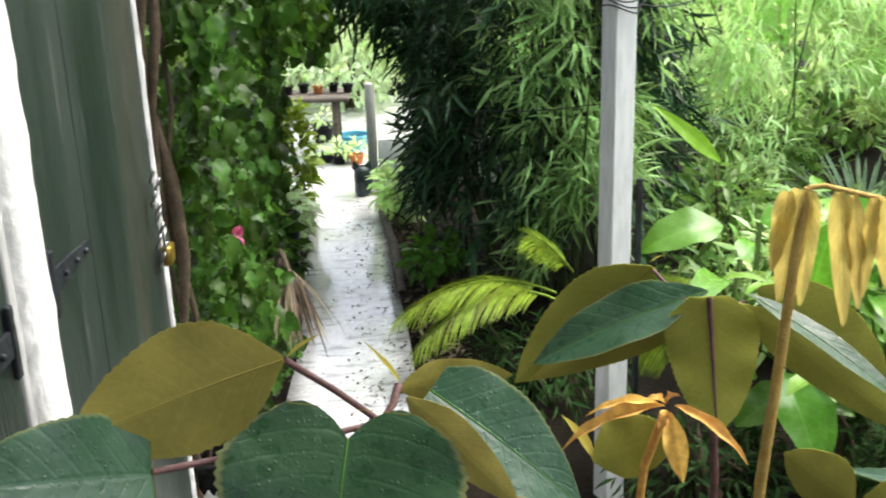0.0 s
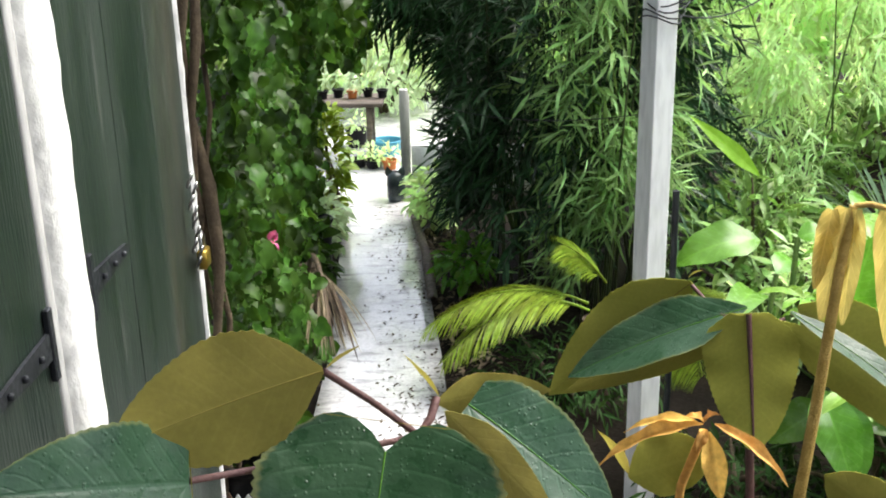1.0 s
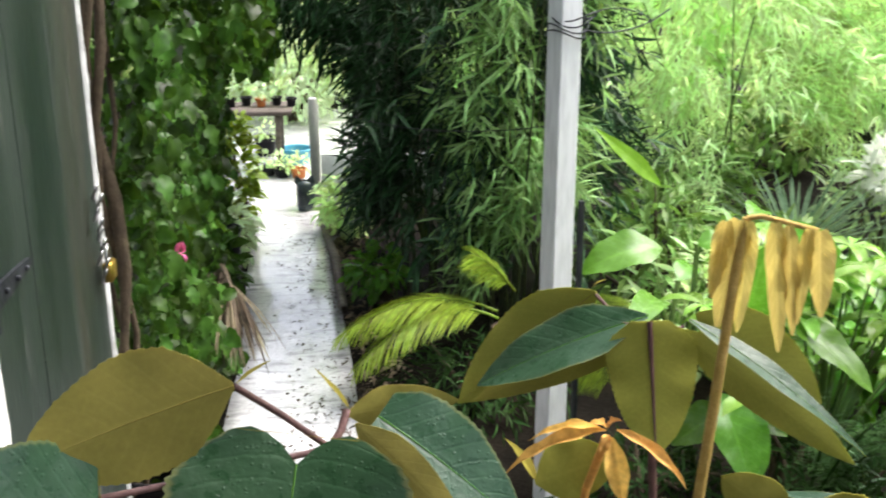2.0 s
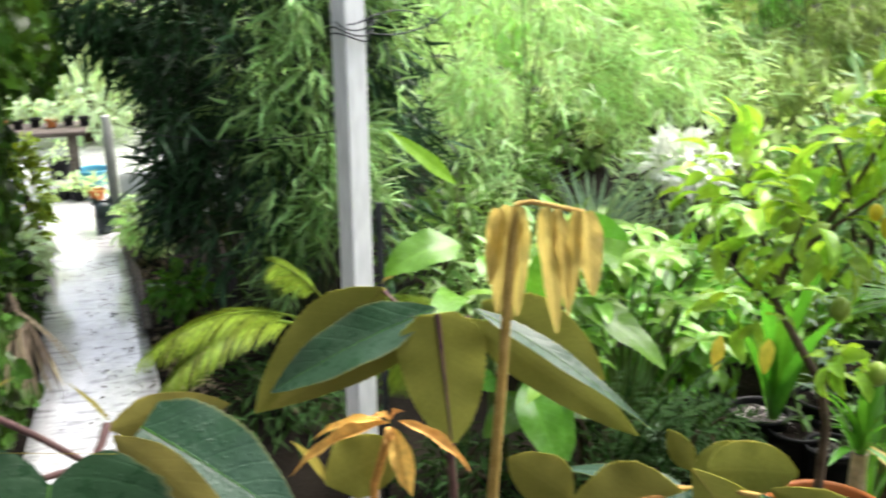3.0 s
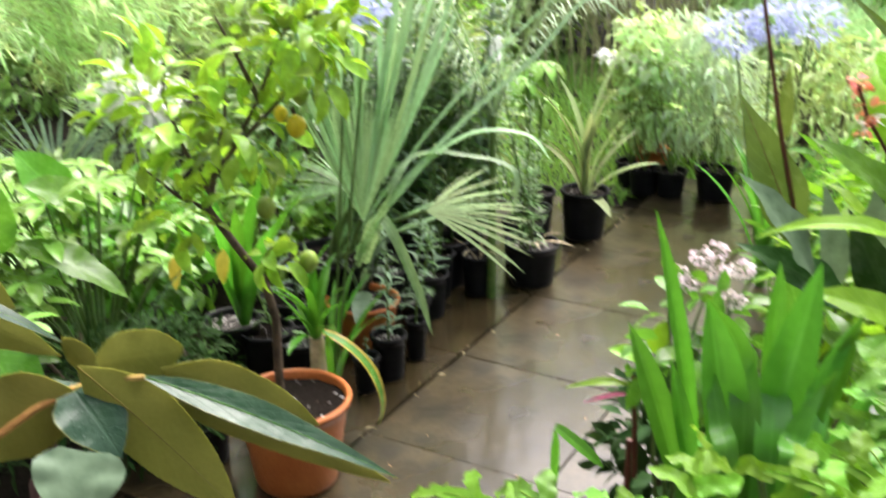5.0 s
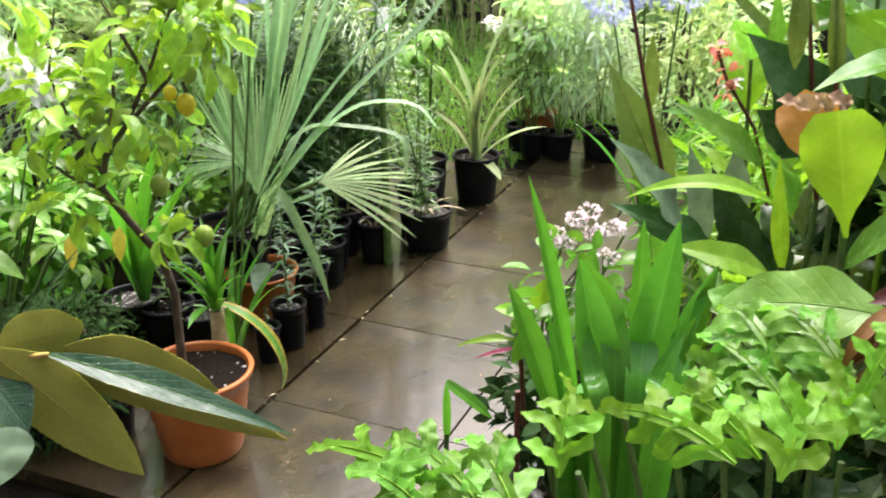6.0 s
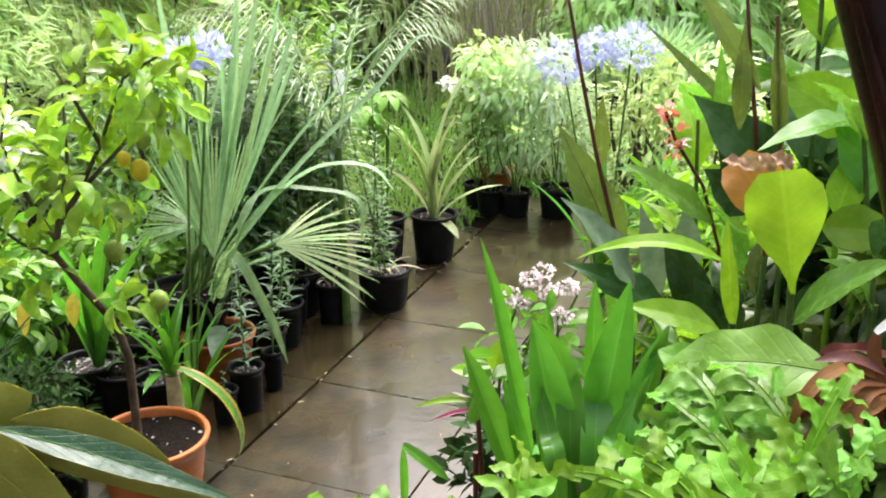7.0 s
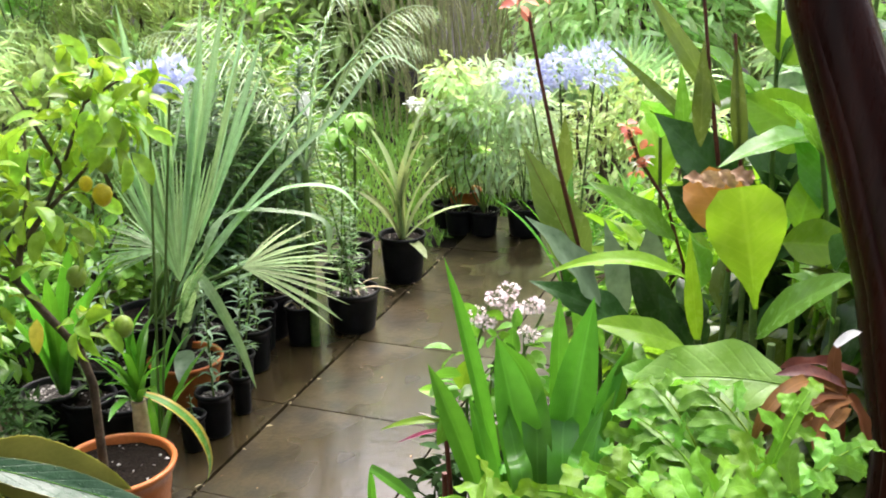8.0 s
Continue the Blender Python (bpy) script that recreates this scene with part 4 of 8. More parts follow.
def bamboo_clump(name, label, foot, spread, height, culms, sprays, mat, leaf_len, lean=(0, 0), hang=0.8, top=1.0, group="", loose=0.42, edge=None, culm="culm", gather=16):
    """Culms with side twigs that carry fans of narrow leaves."""
    t = thing(name, (*foot, 0), label, "bamboo", group)
    gl = Geo()
    tpl = blade(1.0, 0.13, "lance", 3, 1, 0.25, 0.5)
    for k in range(culms):
        a, r = rng.random() * 6.28, math.sqrt(rng.random())
        b = np.array([foot[0] + spread[0] * 0.7 * r * math.cos(a), foot[1] + spread[1] * 0.7 * r * math.sin(a), -0.05])
        h = height * (0.7 + 0.3 * rng.random())
        tip = b + (lean[0] * h * 0.4 + spread[0] * 0.5 * rng.normal(), lean[1] * h * 0.4 + spread[1] * 0.5 * rng.normal(), h)
        part("culm", tube(Geo(), arc(b, tip, 0.1, 9, (0, 0, 1)), np.linspace(0.007, 0.002, 9), 6), culm, t)
    P, D = [], []
    arcs = []
    for k in range(max(20, sprays // gather)):
        a, r = rng.random() * 6.28, 0.15 + 0.5 * math.sqrt(rng.random())
        out = np.array([math.cos(a), math.sin(a), 0])
        z = height * top * (0.18 + 0.9 * rng.random())
        span = np.array([spread[0], spread[1], 1.0])
        b = np.array([foot[0] + lean[0] * z * 0.4, foot[1] + lean[1] * z * 0.4, z]) + out * r * span
        e = b + out * span * (0.35 + 0.5 * rng.random()) - np.array([0, 0, (0.15 + 0.35 * rng.random()) * min(1.0, z)])
        arcs.append((arc(b, e, 0.1, 12), out))
    for k in range(sprays):
        pts, out = arcs[rng.integers(0, len(arcs))]
        c = pts[rng.integers(2, 12)] + rng.normal(size=3) * 0.055
        c[2] = max(c[2], 0.06)
        m = rng.integers(5, 10)
        P.append(c + 0.025 * rng.normal(size=(m, 3)))
        main = out * 0.8 + np.array([0, 0, -hang * (0.4 + 0.8 * rng.random())])
        D.append(unit(main + loose * rng.normal(size=(m, 3))))
    P, D = np.concatenate(P), np.concatenate(D)
    if edge:
        # cut back along the path
        keep = P[:, 0] + 0.04 * rng.normal(size=len(P)) > edge - 0.5 * np.maximum(0, P[:, 2] - 1.0)
        P, D = P[keep], D[keep]
    n = len(P)
    scatter(gl, tpl, P, D, unit(UP + 0.6 * rng.normal(size=(n, 3))), leaf_len * (0.6 + 0.6 * rng.random(n)))
    part("foliage", gl, mat, t)
    return t


# ---- along the path: vine, bamboo, and the far end ----
vine = thing("climbing_vine", (-0.62, 2.6, 0), "climbing vine with heart-shaped green leaves over a wall", "vine")
for k in range(3):
    y = 2.35 + 0.022 * k
    part("stem", tube(Geo(), [(-0.555 + 0.022 * math.sin(1.7 * k + q * 1.3), y + 0.028 * math.sin(q * 1.1 + 2 * k) + 0.01 * math.sin(q * 2.7), 0.17 * q - 0.05) for q in range(15)], (0.014 - 0.004 * k) * (1 + 0.3 * np.sin(np.arange(15) * 2.1 + k)), 8), "bark", vine, "twisted brown woody stem")
tpl = blade(1.0, 0.9, "heart", 6, 2, 0.3, 0.9, wave=0.25, cord=0.2)
n = 7800
yy = 2.4 + 3.6 * rng.random(n) ** 1.25
zz = 0.15 + 2.4 * rng.random(n)
xx = -0.6 + 0.1 * np.sin(yy * 4 + zz * 3) + 0.12 * rng.normal(size=n) * 0.7 - 0.02 * (yy - 2.4) + 0.08 * (zz > 1.2)
xx = np.minimum(xx, np.interp(yy, [2.4, 3.6, 4.0, 5.6, 6.0], [-0.46, -0.48, -0.56, -0.76, -0.8]) + 0.13 * rng.random(n) ** 2 - 0.03)
P = np.stack([xx, yy, zz], -1)
D = rand_dirs(n, (0.35, -0.35, -0.75), 0.45)
N = rand_dirs(n, (0.75, -0.35, 0.5), 0.65)
gl = Geo()
scatter(gl, tpl, P, D, N, 0.046 * (0.4 + 1.3 * rng.random(n) ** 1.3))
# overhang of the vine, its shoots hanging over the path
n = 4200
oy = 3.0 + 2.6 * rng.random(n)
oq = rng.random(n)
ox = -0.55 - 0.07 * (oy - 3.0) + (0.3 + 0.03 * (oy - 3.0)) * oq
oz = 1.33 - 0.165 * (oy - 3.0) + 0.12 * np.abs(np.sin(oq * 7.0 + 1.2)) + 0.75 * rng.random(n)
scatter(gl, tpl, np.stack([ox, oy, oz], -1), rand_dirs(n, (0.2, -0.3, -0.9), 0.45), rand_dirs(n, (0.4, -0.5, 0.6), 0.6), 0.045 * (0.5 + 1.0 * rng.random(n)))
# crown of the vine along the top of the wall, added out of view for shade
n = 3200
cv = np.stack([-1.0 + 0.75 * rng.random(n), 2.5 + 3.6 * rng.random(n), 2.0 + 0.5 * rng.random(n)], -1)
scatter(gl, tpl, cv, rand_dirs(n, (0.3, -0.3, -0.6), 0.5), rand_dirs(n, (0.2, -0.2, 0.9), 0.5), 0.06 * (0.6 + 0.8 * rng.random(n)))
part("foliage", gl, "vine", vine)

# one clump in two leaf colours: shaded mass, then its lit edge
bamboo_clump("bamboo", "dense bamboo clump beside the path, shade put into its dark leaf colour", (0.55, 5.0), (0.62, 0.75), 2.2, 46, 3300, "bamboo", 0.135, (0.02, -0.1), 0.5, loose=0.6, edge=0.03)
bamboo_clump("bamboo", "arching bamboo at the edge of the clump, in the lit leaf colour", (0.7, 4.25), (0.24, 0.3), 2.1, 9, 620, "bamboo_mid", 0.13, (0, -0.1), 0.6, loose=0.75)
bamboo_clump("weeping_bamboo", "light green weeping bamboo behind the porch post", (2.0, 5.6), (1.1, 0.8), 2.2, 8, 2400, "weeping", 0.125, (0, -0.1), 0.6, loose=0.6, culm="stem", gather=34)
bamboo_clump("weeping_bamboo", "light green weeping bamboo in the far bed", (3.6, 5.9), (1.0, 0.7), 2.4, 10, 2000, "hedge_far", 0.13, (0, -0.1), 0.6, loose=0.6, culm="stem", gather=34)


def arching_spray(name, label, foot, tips, sag, n, mat, leaf, width=0.13, hang=0.7):
    """A few long shoots that lean out from one foot and carry hanging narrow leaves over their outer half."""
    t = thing(name, foot, label, "bamboo")
    g = Geo()
    P, D = [], []
    for tip in tips:
        pts = arc(foot, tip, sag, 20)
        part("culm", tube(Geo(), pts, np.linspace(0.006, 0.0015, 20), 6), "stem", t)
        k = rng.integers(9, 20, n // len(tips))
        P.append(pts[k] + rng.normal(size=(len(k), 3)) * (0.07, 0.12, 0.05))
        D.append(unit(pts[-1] - pts[-6])[None] * 0.5 + rng.normal(size=(len(k), 3)) * 0.5 - np.array([0, 0, hang]))
    P, D = np.concatenate(P), unit(np.concatenate(D))
    scatter(g, blade(1.0, width, "lance", 3, 1, 0.25, 0.5), P, D, unit(UP + 0.6 * rng.normal(size=P.shape)), leaf * (0.6 + 0.7 * rng.random(len(P))))
    part("foliage", g, mat, t)
    return t


arching_spray("bamboo", "light green bamboo shoots arching over the path", (0.3, 6.0, -0.03), [(-0.35, 5.75, 1.0), (-0.22, 5.6, 1.05), (-0.3, 6.1, 0.95), (-0.12, 5.8, 0.95), (-0.4, 6.0, 1.15)], 0.42, 520, "weeping", 0.11)

arching_spray("bamboo", "bamboo shoots leaning over the path, in the shaded leaf colour", (0.4, 4.9, -0.03), [(-0.281, 4.74, 1.278), (-0.367, 4.677, 1.395), (-0.163, 4.944, 1.265), (-0.06, 4.821, 1.224), (-0.191, 4.575, 1.421), (-0.472, 4.809, 1.461)], 0.45, 1100, "bamboo", 0.12, hang=0.9)


def bush(name, label, base, parts, n, leaf, mat, shape="ovate", ratio=0.45, hang=0.2, category="shrub", group="", stems=7):
    t = thing(name, base, label, category, group)
    limbs(t, base, [np.asarray(c) + rng.normal(size=3) * np.asarray(r) * 0.4 for c, r in parts for _ in range(stems)], 0.018, 0.004)
    part("foliage", foliage(blobs(n, parts), blade(1.0, ratio, shape, 3, 1, 0.25, 0.6), leaf, hang=hang), mat, t)
    return t


# hedge round the garden; most leaf colours are paled to imitate rain haze
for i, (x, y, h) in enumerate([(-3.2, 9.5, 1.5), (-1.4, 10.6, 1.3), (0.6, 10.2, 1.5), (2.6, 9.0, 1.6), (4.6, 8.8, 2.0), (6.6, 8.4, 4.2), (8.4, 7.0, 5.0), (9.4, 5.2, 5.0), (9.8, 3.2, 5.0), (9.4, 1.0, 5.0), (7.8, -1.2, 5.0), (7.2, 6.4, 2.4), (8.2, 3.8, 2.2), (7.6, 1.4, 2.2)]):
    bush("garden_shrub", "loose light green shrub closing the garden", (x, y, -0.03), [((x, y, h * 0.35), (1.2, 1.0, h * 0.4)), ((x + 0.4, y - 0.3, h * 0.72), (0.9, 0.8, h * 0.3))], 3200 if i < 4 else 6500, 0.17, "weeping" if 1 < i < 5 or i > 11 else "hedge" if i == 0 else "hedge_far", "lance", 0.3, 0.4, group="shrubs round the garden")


# ---- patio slabs ----
U, V = np.array([0.955, 0.297, 0]), np.array([0.297, -0.955, 0])
O = np.array([1.95, 2.085, 0])
patio = thing("patio", tuple(O), "wet brown concrete patio of square slabs", "paving", kind="structure")


def slab_geo(w, d, th=0.045):
    g = Geo()
    n = 4
    x, y = np.linspace(0.0025, w - 0.0025, n), np.linspace(0.0025, d - 0.0025, n)
    x, y = np.concatenate([[0.0008], x, [w - 0.0008]]), np.concatenate([[0.0008], y, [d - 0.0008]])
    X, Y = np.meshgrid(x, y, indexing="ij")
    Z = np.zeros_like(X)
    Z[0], Z[-1], Z[:, 0], Z[:, -1] = -th, -th, -th, -th
    k = len(x)
    i, j = np.meshgrid(np.arange(k - 1), np.arange(k - 1), indexing="ij")
    a = (i * k + j).ravel()
    return g.add(np.stack([X, Y, Z], -1), np.stack([a, a + k, a + k + 1, a + 1], -1))


slab_me = slab_geo(0.6092, 0.607).mesh("slab", (0, 0, 0))
slab_me.materials.append(M["slab"])
flat_shade(slab_me)
turn_slab = math.atan2(0.297, 0.955)
for i in range(-5, 5):
    for j in range(-1, 5):
        if j < 0 and (i >= 4 or i < -1):
            continue
        c = O + U * (0.61 * i) + V * (0.61 * j + 0.61) + (0, 0, 0.0006 * ((i * 7 + j * 3) % 3))
        mid = c + U * 0.305 - V * 0.305
        if mid[0] > 1.45 and mid[1] < 0.95 - 0.12 * (mid[0] - 1.45):
            continue
        if j < 0:
            c = c - V * 0.006
        s = new("slab", slab_me)
        s.parent = patio
        s.matrix_basis = Matrix.LocRotScale(Vector(c) - patio.location, Euler((0, 0, turn_slab)), None)
litter = Geo()
n = 90
along = rng.random(n) * 3.2 - 0.3
off = np.where(rng.random(n) < 0.75, 0.007 * rng.normal(size=n), rng.random(n) * 1.4)
scatter(litter, blade(1.0, 0.4, "lance", 3, 1, 0.2, 0.6), O + along[:, None] * U + off[:, None] * V + (0, 0, 0.006), rand_dirs(n, (0, 0, 0), 1) * (1, 1, 0.05), rand_dirs(n, (0, 0, 1), 0.2), 0.005 + 0.026 * rng.random(n) ** 3)
whole("leaf_litter", litter, "straw", tuple(O), "scattered straw-coloured leaf litter on the paving", "leaf litter", kind="stuff")
crumbs = Geo()
n = 150
spot = O + (rng.random(n) * 3.4 - 0.6)[:, None] * U + (rng.random(n) * 1.5 - 0.25)[:, None] * V + (0, 0, 0.005)
scatter(crumbs, blade(1.0, 0.5, "ovate", 3, 1, 0.2, 0.8), spot, rand_dirs(n, (0, 0, 0), 1) * (1, 1, 0.05), rand_dirs(n, (0, 0, 1), 0.3), 0.004 + 0.012 * rng.random(n) ** 2)
whole("leaf_litter", crumbs, "crisp", tuple(O), "small wet brown leaf scraps on the paving", "leaf litter", kind="stuff")
litter = Geo()
n = 1100
py = 3.1 + 3.0 * rng.random(n) ** 1.4
edge = np.interp(py, [3, 4, 5.2, 6], [0.02, -0.03, -0.12, -0.2])
px = np.where(rng.random(n) < 0.88, edge + 0.05 - 0.3 * rng.random(n) ** 2.0, -0.5 + 0.45 * rng.random(n))
scatter(litter, blade(1.0, 0.45, "ovate", 3, 1, 0.2, 0.6), np.stack([px, py, 0.006 + 0 * py], -1), rand_dirs(n, (0, 0, 0), 1) * (1, 1, 0.05), rand_dirs(n, (0, 0, 1), 0.3), 0.006 + 0.02 * rng.random(n))
whole("leaf_litter", litter, "bark", (0, 4, 0), "dark wet fallen leaves on the path", "leaf litter", kind="stuff")


strip = Geo()
n = 700
py = 3.5 + 2.4 * rng.random(n)
px = np.interp(py, [3, 4, 5.2, 6], [0.02, -0.03, -0.12, -0.2]) + 0.05 + 0.22 * rng.random(n) ** 1.6
scatter(strip, blade(1.0, 0.4, "ovate", 3, 1, 0.3, 0.8), np.stack([px, py, -0.02 + 0.02 * rng.random(n)], -1), rand_dirs(n, (0, 0, 0), 1) * (1, 1, 0.15), rand_dirs(n, (0, 0, 1), 0.5), 0.015 + 0.035 * rng.random(n))
whole("leaf_litter", strip, "thatch", (0.1, 4.5, 0), "grey-brown dead leaves along the edge of the path", "leaf litter", kind="stuff")


# ---- potted plants along the patio ----
def straps(t, c, z, tips, width, mat, shape="strap", curl=0.9, name="leaf", base_r=0.015):
    for i, tp in enumerate(tips):
        d = np.asarray(tp, float) - (c[0], c[1], z)
        b = np.array([c[0], c[1], z]) + unit(d * (1, 1, 0.01)) * base_r
        leaf_part(t, name, b, tp, width * (0.85 + 0.3 * rng.random()), unit(UP - 0.3 * unit(d)), mat, shape, n=12, na=1, fold=0.35, curl=curl)


def ring_tips(c, z, n, reach, rise, wob=0.3, start=0.0):
    out = []
    for k in range(n):
        a = start + k * 2.4 + wob * rng.normal()
        f = 0.55 + 0.5 * rng.random()
        out.append((c[0] + reach * f * math.cos(a), c[1] + reach * f * math.sin(a), z + rise * (1.3 - f) * (0.7 + 0.5 * rng.random())))
    return out


def fan_leaf(t, hub, d, nrm, length, a0, a1, mat, n=22, droop=0.25, joined=0.42, bulge=1.0, label=""):
    """A pleated palm fan: narrow segments spread from one hub, joined over their inner part."""
    g = Geo()
    R = turn(np.asarray(d, float), np.asarray(nrm, float))
    for k in range(n):
        a = radians(a0 + (a1 - a0) * (k + 0.5) / n + 2.0 * (bulge > 1) * rng.normal())
        f = 0.8 + 0.2 * math.cos(a * 0.9) + (0.06 + 0.06 * (bulge > 1)) * rng.normal()
        w = 2 * length * f * joined * math.tan(radians(abs(a1 - a0)) / n / 2) * 1.06
        v, q, uv = blade(1.0, 1.0, "lance", 12, 1, 0.5, droop * (0.6 + 0.8 * rng.random()))
        s = np.repeat(np.linspace(0, 1, 13), 3)
        wid = np.where(s < joined, s / joined * w, w * np.interp(s, [joined, 0.5 + joined * 0.4, 0.88, 1], [1, bulge, 0.6 * bulge, 0]))
        lean = 0.2 * (bulge > 1) * rng.normal() * length
        half = np.tile([-1, 0, 1], 13)
        cen = v.reshape(13, 3, 3)[:, 1].repeat(3, 0) * length * f
        p = np.stack([half * wid * 0.5, cen[:, 1], cen[:, 2] + lean * np.maximum(0, s - joined) + np.abs(half) * wid * 0.22 - 0.11 * wid], -1)
        ca, sa = math.cos(a), math.sin(a)
        p = np.stack([p[:, 0] * ca + p[:, 1] * sa, -p[:, 0] * sa + p[:, 1] * ca, p[:, 2]], -1)
        g.add(p @ R.T + np.asarray(hub), q, 0, uv)
    return part("fan_leaf", g, mat, t, label)


def feather(t, base, tip, sag, leaflet, mat, n=38, name="frond", spread=0.9, width=0.07, hang=0.2):
    """A frond: a curved midrib with narrow leaflets along both sides."""
    pts = arc(base, tip, sag, 14)
    fr = part(name, tube(Geo(), pts, np.linspace(0.006, 0.0015, 14), 6), mat, t)
    g = Geo()
    tpl = blade(1.0, width, "lance", 3, 1, 0.3, 0.5)
    s = np.linspace(0.12, 0.99, n)
    P = np.stack([np.interp(s, np.linspace(0, 1, 14), pts[:, k]) for k in range(3)], -1)
    T = unit(np.gradient(P, axis=0))
    S = unit(np.cross(T, UP))
    size = leaflet * np.interp(s, [0, 0.3, 0.7, 1], [0.6, 1, 0.9, 0.35])
    for k in (-1, 1):
        D = unit(T * 0.8 + k * S * spread - np.array([0, 0, hang]) + 0.06 * rng.normal(size=P.shape))
        scatter(g, tpl, P, D, UP + 0.2 * S * k, size)
    part("leaflet", g, mat, fr, kind="stuff")
    return fr


palm = potted("fan_palm", (2.36, 2.78), 0.16, 0.3, "grey-green fan palm in a black pot", "palm")
part("trunk", tube(Geo(), [(2.36, 2.78, 0.25), (2.3, 2.65, 0.45), (2.22, 2.45, 0.6)], [0.022, 0.018, 0.014], 8), "stem", palm)
part("stalk", tube(Geo(), [(2.36, 2.78, 0.25), (2.2, 2.45, 0.45), (2.136, 2.31, 0.61)], 0.009, 7), "stem", palm)
fan_leaf(palm, (2.136, 2.31, 0.6), (0.03, 0.08, 1.0), (-0.62, -0.72, 0.25), 0.8, -17, 19, "fan", 12, 0.12, 0.42, 1.35)
fan_leaf(palm, (2.136, 2.3, 0.6), (0.0, 0.04, 1.0), (-0.62, -0.72, 0.25), 0.42, -27, 26, "fan", 24, 0.14, 0.5)
part("stalk", tube(Geo(), [(2.36, 2.78, 0.25), (2.24, 2.5, 0.5), (2.13, 2.36, 0.7)], 0.006, 7), "stem", palm)
fan_leaf(palm, (2.13, 2.36, 0.7), (-0.6, 0.75, 0.25), (-0.35, -0.4, 0.85), 0.22, -45, 40, "shrub", 20, 0.4, 0.35, label="small dark fan leaf")
part("stalk", tube(Geo(), [(2.36, 2.78, 0.25), (2.3, 2.45, 0.5), (2.25, 2.13, 0.65)], 0.007, 7), "stem", palm)
fan_leaf(palm, (2.25, 2.13, 0.65), (0.77, -0.64, -0.1), (-0.4, -0.35, 0.85), 0.36, -58, 36, "fan_dry", 28, 0.5, 0.3, label="small fan leaf with dry tips")
fan_leaf(palm, (2.3, 2.4, 0.66), (0.3, 0.0, 1.0), (-0.5, -0.8, 0.3), 0.7, -14, 16, "fan", 7, 0.2, 0.3, 1.3)
straps(palm, (2.36, 2.72), 0.3, [(2.75, 2.35, 1.2), (3.1, 2.25, 1.28), (2.62, 2.25, 0.62), (2.72, 2.2, 0.55), (2.5, 2.5, 1.35), (2.3, 2.6, 1.3), (2.8, 2.6, 1.4), (2.66, 2.5, 1.3)], 0.04, "fan", "sword", 0.35, "long_leaf")
ribbon_leaf(palm, "bent_leaf", [(2.3, 2.55, 0.35), (2.166, 2.26, 0.6), (2.288, 2.178, 0.772), (2.406, 2.083, 0.875), (2.509, 1.949, 0.878), (2.539, 1.867, 0.804)], 0.042, "fan")
ribbon_leaf(palm, "bent_leaf", [(2.3, 2.5, 0.35), (2.18, 2.25, 0.64), (2.273, 2.212, 0.798), (2.378, 2.081, 0.809), (2.459, 1.955, 0.774), (2.433, 1.922, 0.655)], 0.042, "fan")
ribbon_leaf(palm, "long_leaf", [(2.34, 2.6, 0.3), (2.161, 2.267, 0.62), (2.393, 2.118, 0.907), (2.583, 1.984, 1.109), (2.725, 1.895, 1.277), (2.793, 1.755, 1.189)], 0.02, "fan", (-0.4, -0.3, 0.85))
ribbon_leaf(palm, "long_leaf", [(2.34, 2.6, 0.3), (2.2, 2.3, 0.6), (2.24, 2.18, 0.4), (2.26, 2.12, 0.22)], 0.034, "fan", (-0.4, -0.6, 0.6))
t = potted("succulent_pot", (2.33, 2.57), 0.13, 0.19, "terracotta-coloured pot of grey-green strap leaves", "potted plant", "terracotta", taper=0.75)
straps(t, (2.36, 2.62), 0.2, ring_tips((2.33, 2.56), 0.3, 9, 0.22, 0.14), 0.022, "greygreen")
leaf_part(t, "leaf", (2.3, 2.52, 0.24), (2.14, 2.36, 0.2), 0.07, (-0.4, -0.5, 0.8), "greygreen", "ovate", curl=0.9)


def spire(t, c, z0, z1, mat, leaf=0.07, tip=None, n=60):
    """An upright stem closely set with narrow leaves."""
    tip = tip or (c[0], c[1])
    part("stem", tube(Geo(), [(c[0], c[1], z0), (tip[0], tip[1], z1)], [0.004, 0.002], 6), "stem", t)
    s = np.sort(rng.random(n)) ** 0.8
    a = np.arange(n) * 2.4
    P = np.stack([c[0] + (tip[0] - c[0]) * s, c[1] + (tip[1] - c[1]) * s, z0 + (z1 - z0) * s], -1)
    D = np.stack([np.cos(a), np.sin(a), 0.35 + 0.5 * s], -1)
    g = Geo()
    D = D + 0.25 * rng.normal(size=D.shape)
    scatter(g, blade(1.0, 0.21, "lance", 4, 1, 0.3, 0.9), P, D, np.tile(UP, (n, 1)) + 0.01, leaf * (0.7 + 0.5 * rng.random(n)) * (1.1 - 0.5 * s))
    part("foliage", g, mat, t)


t = potted("small_potted_plant", (2.24, 2.32), 0.058, 0.165, "upright grey-green seedling in a tall black pot", taper=0.85, soil="gravel")
spire(t, (2.24, 2.32), 0.14, 0.55, "greygreen", 0.075)
t = potted("small_potted_plant", (2.125, 2.3), 0.042, 0.13, "small black pot with gravel and a bare stem", taper=0.85, soil="gravel")
spire(t, (2.125, 2.3), 0.11, 0.2, "greygreen", 0.03, n=10)
t = potted("small_potted_plant", (2.4, 2.36), 0.035, 0.15, "narrow black pot with a grey-green seedling", taper=0.85)
spire(t, (2.4, 2.36), 0.12, 0.6, "greygreen", 0.075, (2.42, 2.34))
t = potted("strap_leaved_plant", (1.86, 2.2), 0.08, 0.15, "yellowing strap-leaved plant in a black pot", soil="gravel")
